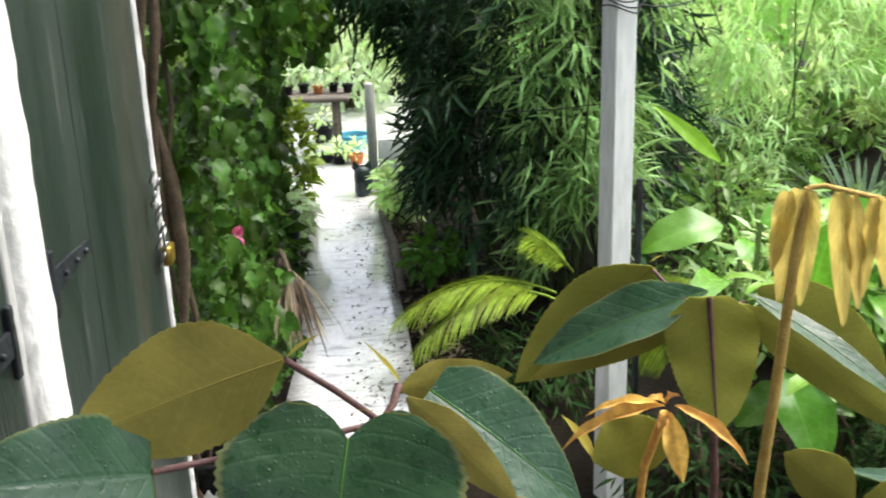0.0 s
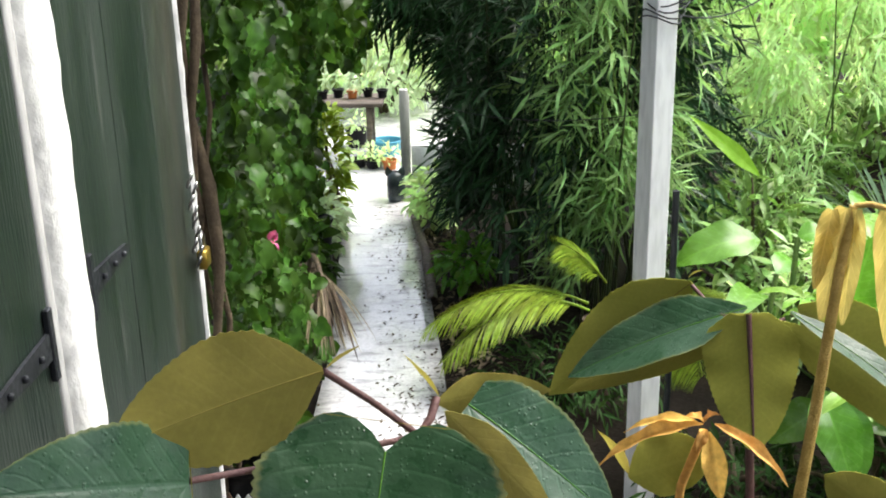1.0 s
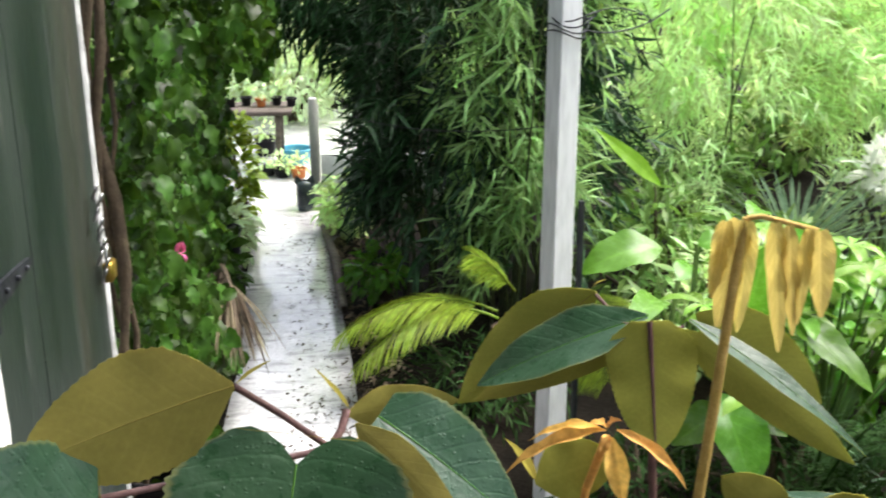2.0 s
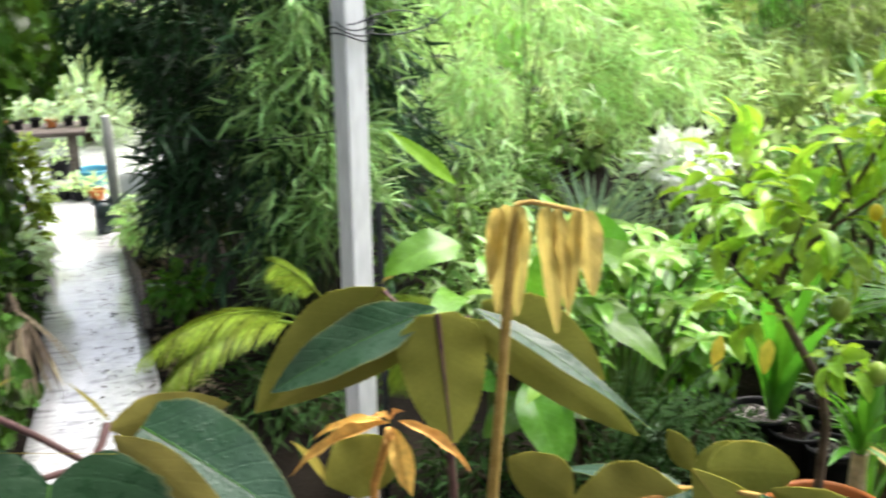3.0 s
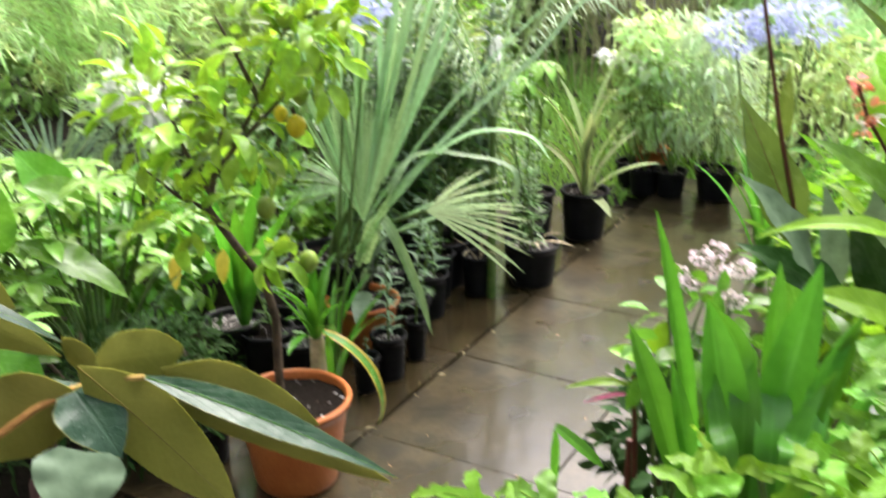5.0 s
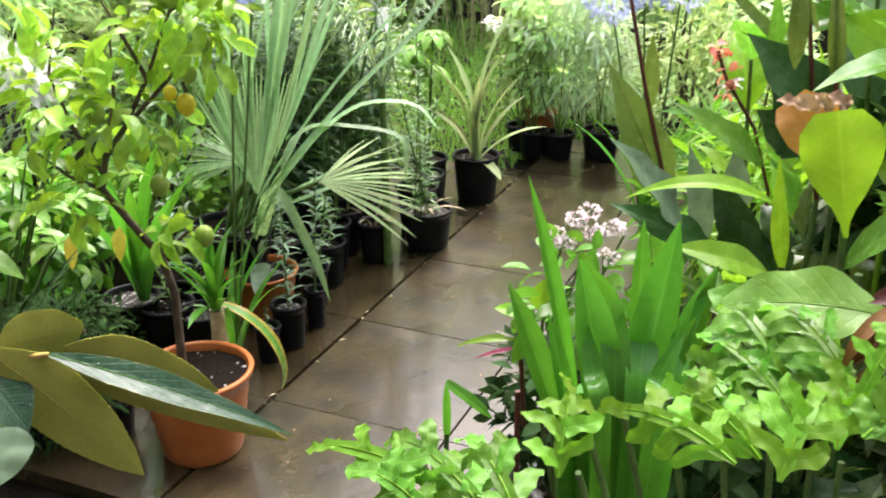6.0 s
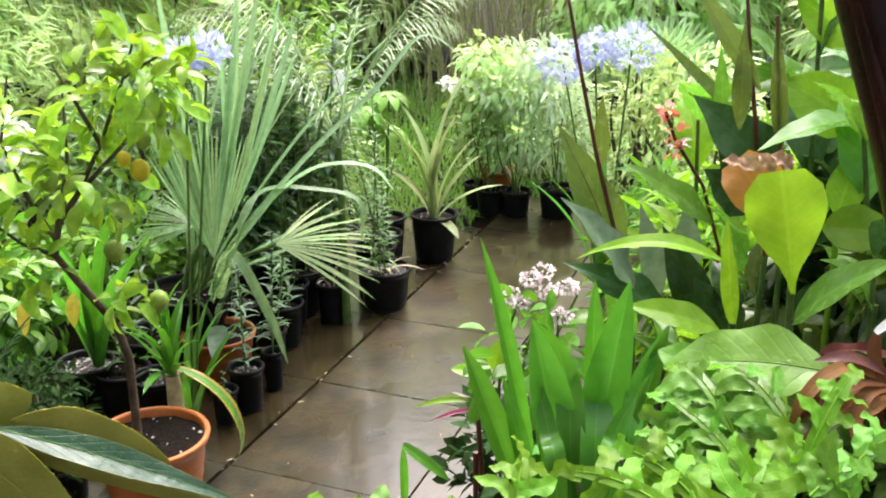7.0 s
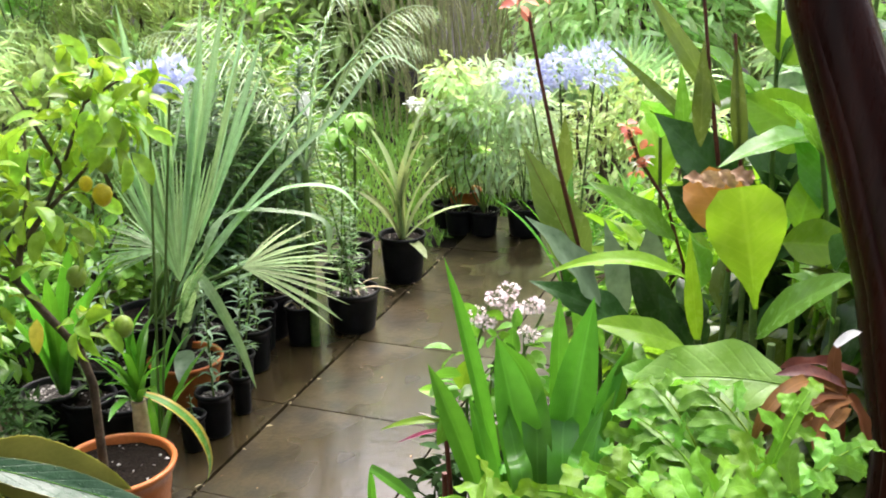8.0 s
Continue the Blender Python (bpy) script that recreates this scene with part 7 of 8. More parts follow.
part("branch", tube(Geo(), [(1.557, 2.091, 0.999), (1.631, 1.974, 1.134), (1.703, 1.901, 1.252)], np.linspace(0.007, 0.0025, 3), 8), "bark", lem)
part("branch", tube(Geo(), [(1.491, 2.117, 0.890), (1.452, 2.150, 1.001), (1.424, 2.187, 1.149), (1.467, 2.187, 1.311)], np.linspace(0.007, 0.0025, 4), 8), "bark", lem)
part("branch", tube(Geo(), [(1.509, 2.119, 0.930), (1.565, 2.133, 1.080), (1.596, 2.161, 1.263)], np.linspace(0.007, 0.0025, 3), 8), "bark", lem)
part("branch", tube(Geo(), [(1.579, 2.031, 0.644), (1.624, 1.955, 0.725), (1.649, 1.914, 0.742)], np.linspace(0.007, 0.0025, 3), 8), "bark", lem)
part("branch", tube(Geo(), [(1.607, 2.037, 1.130), (1.554, 2.046, 1.255), (1.520, 2.066, 1.342)], np.linspace(0.007, 0.0025, 3), 8), "bark", lem)
part("branch", tube(Geo(), [(1.670, 1.996, 1.297), (1.736, 1.926, 1.350)], np.linspace(0.007, 0.0025, 2), 8), "bark", lem)
part("branch", tube(Geo(), [(1.486, 2.120, 0.844), (1.397, 2.111, 0.904), (1.338, 2.141, 0.975)], np.linspace(0.007, 0.0025, 3), 8), "bark", lem)
P, D = blobs(340, [((1.67, 1.97, 1.28), (0.18, 0.19, 0.17)), ((1.53, 2.05, 1.06), (0.17, 0.18, 0.14)), ((1.7, 1.92, 1.3), (0.12, 0.12, 0.12)), ((1.35, 2.1, 1.15), (0.15, 0.15, 0.16)), ((1.58, 1.96, 0.74), (0.1, 0.08, 0.05)), ((1.42, 2.12, 0.84), (0.12, 0.12, 0.1))], 0.3)
part("foliage", foliage((P, D), blade(1.0, 0.5, "ovate", 5, 1, 0.4, 0.8), 0.074, lift=0.5), "lemon", lem)
part("fruit", lathe(Geo(), (1.637, 1.923, 1.074), [(0.0, -0.0325), (0.0078, -0.0286), (0.0195, -0.0195), (0.0260, 0), (0.0208, 0.0182), (0.0091, 0.0273), (0.0, 0.0291)], 14), "fruit", lem)
part("fruit", lathe(Geo(), (1.645, 1.917, 0.714), [(0.0, -0.0338), (0.0081, -0.0297), (0.0203, -0.0203), (0.0270, 0), (0.0216, 0.0189), (0.0095, 0.0284), (0.0, 0.0302)], 14), "greenfruit", lem)
part("fruit", lathe(Geo(), (1.563, 1.970, 0.868), [(0.0, -0.0325), (0.0078, -0.0286), (0.0195, -0.0195), (0.0260, 0), (0.0208, 0.0182), (0.0091, 0.0273), (0.0, 0.0291)], 14), "greenfruit", lem)
part("fruit", lathe(Geo(), (1.626, 1.929, 1.343), [(0.0, -0.0300), (0.0072, -0.0264), (0.0180, -0.0180), (0.0240, 0), (0.0192, 0.0168), (0.0084, 0.0252), (0.0, 0.0269)], 14), "greenfruit", lem)
part("fruit", lathe(Geo(), (1.450, 2.037, 1.072), [(0.0, -0.0325), (0.0078, -0.0286), (0.0195, -0.0195), (0.0260, 0), (0.0208, 0.0182), (0.0091, 0.0273), (0.0, 0.0291)], 14), "greenfruit", lem)
part("fruit", lathe(Geo(), (1.649, 1.914, 1.153), [(0.0, -0.0275), (0.0066, -0.0242), (0.0165, -0.0165), (0.0220, 0), (0.0176, 0.0154), (0.0077, 0.0231), (0.0, 0.0246)], 14), "greenfruit", lem)
part("fruit", lathe(Geo(), (1.684, 1.890, 1.228), [(0.0, -0.0250), (0.0060, -0.0220), (0.0150, -0.0150), (0.0200, 0), (0.0160, 0.0140), (0.0070, 0.0210), (0.0, 0.0224)], 14), "greenfruit", lem)
part("fruit", lathe(Geo(), (1.607, 1.942, 1.107), [(0.0, -0.0225), (0.0054, -0.0198), (0.0135, -0.0135), (0.0180, 0), (0.0144, 0.0126), (0.0063, 0.0189), (0.0, 0.0202)], 14), "fruit", lem)


# ---- beds on the far side of the patio: canna, lilies, swords, ferns ----
can = thing("canna", (2.36, 0.86, -0.03), "tall canna with bronze-green leaves and coral flowers", "canna")
leaf_part(can, "leaf", (2.338, 0.927, 0.834), (2.250, 1.074, 1.196), 0.125, (-0.53, -0.82, 0.22), "canna", shape='lance', wave=0.14, curl=0.2, rib=('redstem', 0.002, 1), n=16, na=3, fold=0.18)
leaf_part(can, "leaf", (2.336, 0.888, 0.781), (2.172, 1.010, 1.038), 0.118, (-0.36, -0.19, 0.91), "greygreen", shape='lance', wave=0.14, curl=0.5, n=16, na=3, fold=0.18)
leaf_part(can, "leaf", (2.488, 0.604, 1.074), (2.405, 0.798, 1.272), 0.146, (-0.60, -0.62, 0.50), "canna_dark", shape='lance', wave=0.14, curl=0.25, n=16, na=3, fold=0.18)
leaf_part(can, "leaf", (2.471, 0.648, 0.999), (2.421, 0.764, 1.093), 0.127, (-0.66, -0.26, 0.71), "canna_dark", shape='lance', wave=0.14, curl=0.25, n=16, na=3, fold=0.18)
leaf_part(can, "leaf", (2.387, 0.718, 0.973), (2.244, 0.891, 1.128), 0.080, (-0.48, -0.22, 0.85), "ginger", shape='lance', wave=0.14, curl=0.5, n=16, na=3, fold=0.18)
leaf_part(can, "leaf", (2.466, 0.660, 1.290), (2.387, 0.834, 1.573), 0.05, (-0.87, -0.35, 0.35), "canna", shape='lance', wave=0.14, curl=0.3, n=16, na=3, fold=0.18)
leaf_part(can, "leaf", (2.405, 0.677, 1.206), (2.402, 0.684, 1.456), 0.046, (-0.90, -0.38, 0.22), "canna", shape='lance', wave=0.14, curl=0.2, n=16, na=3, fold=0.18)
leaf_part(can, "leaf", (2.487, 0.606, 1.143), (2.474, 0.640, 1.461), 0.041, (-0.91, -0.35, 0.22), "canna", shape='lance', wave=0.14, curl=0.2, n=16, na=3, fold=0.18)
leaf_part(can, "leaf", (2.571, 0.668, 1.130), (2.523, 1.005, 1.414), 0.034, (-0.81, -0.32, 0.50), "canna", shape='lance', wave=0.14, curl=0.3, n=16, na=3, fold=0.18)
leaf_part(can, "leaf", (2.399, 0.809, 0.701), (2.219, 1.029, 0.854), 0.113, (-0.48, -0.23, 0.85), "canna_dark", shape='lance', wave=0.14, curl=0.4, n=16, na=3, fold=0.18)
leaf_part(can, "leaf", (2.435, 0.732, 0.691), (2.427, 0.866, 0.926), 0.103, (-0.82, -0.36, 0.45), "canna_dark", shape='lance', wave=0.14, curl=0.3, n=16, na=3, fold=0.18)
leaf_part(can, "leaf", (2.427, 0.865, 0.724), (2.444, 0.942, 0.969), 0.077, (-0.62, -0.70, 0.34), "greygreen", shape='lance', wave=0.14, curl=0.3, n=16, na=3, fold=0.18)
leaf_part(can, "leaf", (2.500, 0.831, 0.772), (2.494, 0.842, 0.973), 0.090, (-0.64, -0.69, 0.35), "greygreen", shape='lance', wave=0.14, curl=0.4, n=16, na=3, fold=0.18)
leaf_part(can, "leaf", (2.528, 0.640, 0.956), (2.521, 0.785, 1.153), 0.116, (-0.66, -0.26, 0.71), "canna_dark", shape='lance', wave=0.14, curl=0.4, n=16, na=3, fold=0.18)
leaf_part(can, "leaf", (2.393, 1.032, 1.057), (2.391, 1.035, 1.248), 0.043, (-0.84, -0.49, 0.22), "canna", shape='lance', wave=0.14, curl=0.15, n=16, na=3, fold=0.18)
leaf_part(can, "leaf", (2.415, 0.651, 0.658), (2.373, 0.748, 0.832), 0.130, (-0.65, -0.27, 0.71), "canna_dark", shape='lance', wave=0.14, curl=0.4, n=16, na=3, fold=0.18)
leaf_part(can, "leaf", (2.531, 0.764, 1.111), (2.519, 0.790, 1.378), 0.049, (-0.89, -0.39, 0.22), "ginger", shape='lance', wave=0.14, curl=0.2, n=16, na=3, fold=0.18)
leaf_part(can, "leaf", (2.355, 0.896, 0.615), (2.317, 0.964, 0.832), 0.074, (-0.83, -0.44, 0.35), "ginger", shape='lance', wave=0.14, curl=0.3, n=16, na=3, fold=0.18)
part("stalk", tube(Geo(), [(2.355, 0.897, 0.647), (2.338, 0.927, 0.834), (2.300, 0.994, 1.128), (2.273, 1.038, 1.364), (2.258, 1.062, 1.510)], np.linspace(0.007, 0.004, 5), 8), "redstem", can)
part("stalk", tube(Geo(), [(2.483, 0.616, 0.885), (2.468, 0.654, 1.141), (2.454, 0.689, 1.382), (2.444, 0.711, 1.561)], np.linspace(0.007, 0.004, 4), 8), "redstem", can)
part("stalk", tube(Geo(), [(2.495, 0.585, 0.976), (2.486, 0.609, 1.157), (2.474, 0.640, 1.461)], np.linspace(0.007, 0.004, 3), 8), "redstem", can)
part("stalk", tube(Geo(), [(2.36, 0.86, -0.03), (2.355, 0.897, 0.647)], [0.01, 0.007], 8), "stem", can)
part("stalk", tube(Geo(), [(2.42, 0.62, -0.03), (2.483, 0.616, 0.885)], [0.01, 0.007], 8), "stem", can)
part("stalk", tube(Geo(), [(2.45, 0.55, -0.03), (2.495, 0.585, 0.976)], [0.01, 0.007], 8), "stem", can)
part("flower", foliage(ball_points(9, (2.244, 1.084, 1.526), (0.03, 0.03, 0.03), 0.2), blade(1.0, 0.6, "ovate", 4, 1, 0.3, 0.7, 0.2), 0.034), "coral", can, kind="stuff")
part("flower", foliage(ball_points(6, (2.261, 1.056, 1.546), (0.03, 0.03, 0.03), 0.2), blade(1.0, 0.6, "ovate", 4, 1, 0.3, 0.7, 0.2), 0.03), "coral", can, kind="stuff")
part("flower", foliage(ball_points(6, (2.605, 0.956, 1.159), (0.012, 0.012, 0.012), 0.2), blade(1.0, 0.6, "ovate", 4, 1, 0.3, 0.7, 0.2), 0.035), "coral", can, kind="stuff")
part("flower", foliage(ball_points(6, (2.614, 0.939, 1.121), (0.012, 0.012, 0.012), 0.2), blade(1.0, 0.6, "ovate", 4, 1, 0.3, 0.7, 0.2), 0.035), "coral", can, kind="stuff")
part("flower", foliage(ball_points(6, (2.618, 0.931, 1.083), (0.012, 0.012, 0.012), 0.2), blade(1.0, 0.6, "ovate", 4, 1, 0.3, 0.7, 0.2), 0.035), "white", can, kind="stuff")
part("flower", foliage(ball_points(6, (2.614, 0.940, 1.067), (0.012, 0.012, 0.012), 0.2), blade(1.0, 0.6, "ovate", 4, 1, 0.3, 0.7, 0.2), 0.035), "coral", can, kind="stuff")
part("flower", foliage(ball_points(6, (2.600, 0.968, 1.177), (0.012, 0.012, 0.012), 0.2), blade(1.0, 0.6, "ovate", 4, 1, 0.3, 0.7, 0.2), 0.035), "coral", can, kind="stuff")
part("stalk", tube(Geo(), [(2.66, 0.82, -0.03), (2.671, 0.817, 0.802), (2.649, 0.866, 0.976), (2.614, 0.938, 1.098), (2.601, 0.965, 1.174)], 0.005, 8), "redstem", can)
lil = thing("broad_leaved_lily", (2.15, 0.5, -0.03), "clump of broad glossy yellow-green leaves, one browning", "lily")
leaf_part(lil, "leaf", (2.098, 0.405, 0.965), (2.067, 0.444, 1.225), 0.158, (-0.88, -0.42, 0.21), "lily", shape='spoon', fold=0.22, curl=0.3, wave=0.08, n=16, na=4)
leaf_part(lil, "browning_leaf", (2.147, 0.407, 1.039), (2.137, 0.568, 1.209), 0.125, (-0.79, -0.52, 0.32), "browning", shape='spoon', fold=0.3, curl=0.35, wave=0.2, label='leaf dying back to orange brown', n=18, na=4)
leaf_part(lil, "browning_leaf", (2.127, 0.523, 1.198), (2.111, 0.585, 1.212), 0.03, (-0.6, -0.2, 0.8), "crisp", shape='round', fold=0.5, curl=1.0, wave=0.5, label='crumpled dry brown leaf tip', n=12, na=3)
leaf_part(lil, "browning_leaf", (2.134, 0.503, 1.208), (2.111, 0.543, 1.229), 0.034, (-0.8, -0.5, 0.1), "crisp", shape='round', fold=0.5, curl=1.0, wave=0.5, n=12, na=3)
leaf_part(lil, "browning_leaf", (2.128, 0.477, 1.209), (2.114, 0.509, 1.237), 0.03, (-0.7, 0.2, 0.6), "crisp", shape='round', fold=0.5, curl=1.0, wave=0.5, n=12, na=3)
leaf_part(lil, "browning_leaf", (2.136, 0.451, 1.212), (2.118, 0.487, 1.238), 0.036, (-0.5, -0.6, 0.6), "crisp", shape='round', fold=0.5, curl=1.0, wave=0.5, n=12, na=3)
leaf_part(lil, "browning_leaf", (2.136, 0.469, 1.214), (2.155, 0.451, 1.226), 0.024, (-0.8, -0.2, 0.5), "crisp", shape='round', fold=0.5, curl=1.0, wave=0.5, n=12, na=3)
leaf_part(lil, "leaf", (2.172, 0.586, 0.967), (1.980, 0.847, 0.975), 0.050, (-0.33, -0.14, 0.93), "lily", shape='lance', fold=0.3, curl=1.3, wave=0.05, n=16, na=4)
leaf_part(lil, "leaf", (2.183, 0.558, 0.814), (2.170, 0.589, 1.08), 0.044, (-0.96, -0.19, 0.21), "lily", shape='lance', fold=0.4, curl=0.15, n=16, na=4)
leaf_part(lil, "leaf", (2.132, 0.414, 0.884), (2.088, 0.214, 1.082), 0.098, (-0.44, -0.16, 0.88), "ginger", shape='ovate', fold=0.2, curl=0.5, n=16, na=4)
leaf_part(lil, "leaf", (2.080, 0.547, 0.853), (1.950, 0.699, 0.914), 0.076, (-0.49, -0.21, 0.85), "lily", shape='ovate', fold=0.2, curl=0.4, n=16, na=4)
leaf_part(lil, "leaf", (2.569, 0.442, 1.229), (2.253, 0.571, 1.203), 0.085, (-0.35, -0.1, 0.93), "ginger", shape='lance', fold=0.22, curl=0.55, wave=0.1, n=16, na=4)
leaf_part(lil, "leaf", (2.608, 0.462, 1.200), (2.572, 0.649, 1.299), 0.15, (-0.85, -0.35, 0.4), "lily", shape='ovate', fold=0.22, curl=0.55, wave=0.1, n=16, na=4)
leaf_part(lil, "leaf", (2.418, 0.439, 1.039), (2.487, 0.429, 1.174), 0.085, (-0.9, -0.3, 0.3), "lily", shape='ovate', fold=0.22, curl=0.55, wave=0.1, n=16, na=4)
leaf_part(lil, "leaf", (2.343, 0.445, 1.032), (2.395, 0.291, 1.029), 0.11, (-0.75, -0.2, 0.6), "lily", shape='ovate', fold=0.22, curl=0.55, wave=0.1, n=16, na=4)
leaf_part(lil, "leaf", (2.754, 0.546, 1.372), (2.694, 0.682, 1.478), 0.12, (-0.85, -0.4, 0.35), "lily", shape='ovate', fold=0.22, curl=0.55, wave=0.1, n=16, na=4)
leaf_part(lil, "leaf", (2.699, 0.659, 1.299), (2.477, 0.742, 1.250), 0.09, (-0.5, -0.2, 0.85), "ginger", shape='ovate', fold=0.22, curl=0.55, wave=0.1, n=16, na=4)
leaf_part(lil, "leaf", (2.923, 0.606, 1.402), (3.017, 0.557, 1.525), 0.13, (-0.85, -0.3, 0.4), "lily", shape='ovate', fold=0.22, curl=0.55, wave=0.1, n=16, na=4)
leaf_part(lil, "leaf", (2.691, 0.780, 1.192), (2.606, 0.908, 1.229), 0.09, (-0.6, -0.3, 0.75), "lily", shape='ovate', fold=0.22, curl=0.55, wave=0.1, n=16, na=4)
part("stalk", tube(Geo(), [(2.4, 0.42, -0.03), (2.464, 0.447, 1.005), (2.590, 0.485, 1.201), (2.820, 0.573, 1.417)], 0.007, 8), "lily", lil)
part("stalk", tube(Geo(), [(2.4, 0.42, -0.03), (2.546, 0.405, 0.962), (2.585, 0.450, 1.220)], 0.007, 8), "lily", lil)
part("stalk", tube(Geo(), [(2.131, 0.415, 0.832), (2.130, 0.420, 0.935), (2.128, 0.424, 1.028)], 0.008, 8), "stem", lil)
part("stalk", tube(Geo(), [(2.185, 0.555, 0.759), (2.183, 0.559, 0.828)], 0.008, 8), "stem", lil)
part("stalk", tube(Geo(), [(2.131, 0.415, 0.819), (2.131, 0.415, 0.897)], 0.008, 8), "stem", lil)
for x, y, z1 in [(2.13, 0.45, 0.86), (2.18, 0.57, 0.8), (2.3, 0.3, 0.9), (2.2, 0.4, 0.85)]:
    part("stalk", tube(Geo(), [(x, y, -0.03), (x, y, z1)], 0.009, 8), "stem", lil)
# low stems take the dark leaf colour to imitate shaded gaps
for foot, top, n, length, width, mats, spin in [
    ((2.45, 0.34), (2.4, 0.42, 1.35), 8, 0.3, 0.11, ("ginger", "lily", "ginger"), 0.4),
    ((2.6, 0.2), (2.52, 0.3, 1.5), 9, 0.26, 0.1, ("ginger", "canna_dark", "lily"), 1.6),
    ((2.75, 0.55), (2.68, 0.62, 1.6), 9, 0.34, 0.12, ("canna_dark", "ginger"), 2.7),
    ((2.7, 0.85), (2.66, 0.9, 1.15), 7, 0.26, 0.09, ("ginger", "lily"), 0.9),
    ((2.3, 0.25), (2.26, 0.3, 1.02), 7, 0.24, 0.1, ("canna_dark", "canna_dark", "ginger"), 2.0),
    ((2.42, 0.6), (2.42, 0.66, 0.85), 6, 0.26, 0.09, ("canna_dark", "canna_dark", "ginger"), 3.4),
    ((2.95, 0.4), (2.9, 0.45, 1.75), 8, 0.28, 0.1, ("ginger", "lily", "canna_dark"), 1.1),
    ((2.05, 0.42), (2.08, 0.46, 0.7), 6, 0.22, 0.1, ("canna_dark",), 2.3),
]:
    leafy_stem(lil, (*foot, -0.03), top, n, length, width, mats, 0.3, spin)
iri = thing("sword_leaved_lily", (1.7, 0.72, -0.03), "clump of upright bright green sword-shaped leaves", "iris")
leaf_part(iri, "leaf", (1.677, 0.762, 0.675), (1.622, 0.838, 1.130), 0.041, (-0.39, -0.92, 0.10), "iris", shape='sword', fold=0.5, curl=0.2, wave=0.02, n=14, na=3)
leaf_part(iri, "leaf", (1.620, 0.756, 0.641), (1.577, 0.847, 0.923), 0.062, (-0.46, -0.86, 0.21), "iris", shape='sword', fold=0.5, curl=0.2, wave=0.02, n=14, na=3)
leaf_part(iri, "leaf", (1.659, 0.662, 0.630), (1.638, 0.730, 0.989), 0.100, (-0.51, -0.57, 0.64), "iris", shape='sword', fold=0.5, curl=0.2, wave=0.02, n=14, na=3)
leaf_part(iri, "leaf", (1.702, 0.629, 0.619), (1.776, 0.600, 1.053), 0.102, (-0.93, -0.31, 0.21), "iris", shape='sword', fold=0.5, curl=0.2, wave=0.02, n=14, na=3)
leaf_part(iri, "leaf", (1.743, 0.658, 0.794), (1.761, 0.668, 1.041), 0.045, (-0.71, -0.67, 0.21), "iris", shape='sword', fold=0.5, curl=0.2, wave=0.02, n=14, na=3)
leaf_part(iri, "leaf", (1.730, 0.581, 0.623), (1.802, 0.527, 0.973), 0.058, (-0.97, -0.11, 0.20), "iris", shape='sword', fold=0.5, curl=0.2, wave=0.02, n=14, na=3)
leaf_part(iri, "leaf", (1.673, 0.581, 0.654), (1.736, 0.527, 0.897), 0.051, (-0.93, -0.17, 0.32), "iris", shape='sword', fold=0.5, curl=0.2, wave=0.02, n=14, na=3)
leaf_part(iri, "leaf", (1.688, 0.653, 0.592), (1.702, 0.669, 0.870), 0.073, (-0.77, -0.60, 0.22), "iris", shape='sword', fold=0.5, curl=0.2, wave=0.02, n=14, na=3)
leaf_part(iri, "leaf", (1.639, 0.729, 0.615), (1.624, 0.785, 0.856), 0.042, (-0.56, -0.80, 0.23), "iris", shape='sword', fold=0.5, curl=0.2, wave=0.02, n=14, na=3)
leaf_part(iri, "leaf", (1.760, 0.566, 0.612), (1.830, 0.470, 0.911), 0.038, (-0.90, -0.14, 0.41), "iris", shape='sword', fold=0.5, curl=0.2, wave=0.02, n=14, na=3)
for k in range(7):
    part("sheath", tube(Geo(), [(1.66 + 0.03 * k, 0.76 - 0.025 * k, -0.03), (1.665 + 0.025 * k, 0.755 - 0.022 * k, 0.68)], np.linspace(0.016, 0.022, 2), 8), "iris", iri)
ribbon_leaf(iri, "leaf", [(1.673, 0.653, -0.03), (1.626, 0.625, 0.669), (1.695, 0.688, 0.864), (1.67, 0.746, 0.969)], 0.055, "iris", (-0.75, -0.5, 0.3))
ribbon_leaf(iri, "leaf", [(1.676, 0.629, -0.03), (1.632, 0.578, 0.66), (1.724, 0.627, 0.822), (1.842, 0.64, 1.007)], 0.06, "iris", (-0.75, -0.5, 0.3))
ribbon_leaf(iri, "leaf", [(1.681, 0.602, -0.03), (1.643, 0.524, 0.676), (1.736, 0.555, 0.84), (1.811, 0.536, 0.965)], 0.045, "iris", (-0.75, -0.5, 0.3))
ribbon_leaf(iri, "leaf", [(1.698, 0.651, -0.03), (1.675, 0.621, 0.62), (1.778, 0.674, 0.784), (1.847, 0.714, 0.997)], 0.03, "iris", (-0.75, -0.5, 0.3))
ribbon_leaf(iri, "leaf", [(1.643, 0.649, -0.03), (1.567, 0.618, 0.678), (1.607, 0.667, 0.787), (1.645, 0.733, 0.894)], 0.04, "iris", (-0.75, -0.5, 0.3))
ribbon_leaf(iri, "leaf", [(1.655, 0.6, -0.03), (1.591, 0.519, 0.705), (1.639, 0.545, 0.791), (1.718, 0.541, 0.864)], 0.045, "iris", (-0.75, -0.5, 0.3))
pnk = thing("pink_flowered_shrub", (2.02, 0.98, -0.03), "small shrub with domed pale pink flower clusters", "shrub")
limbs(pnk, (2.02, 0.98, -0.03), [(1.97, 0.97, 0.9), (2.0, 0.9, 0.82), (2.05, 0.88, 0.86), (1.95, 1.02, 0.8), (2.08, 1.0, 0.8)], 0.006, 0.003, "stem")
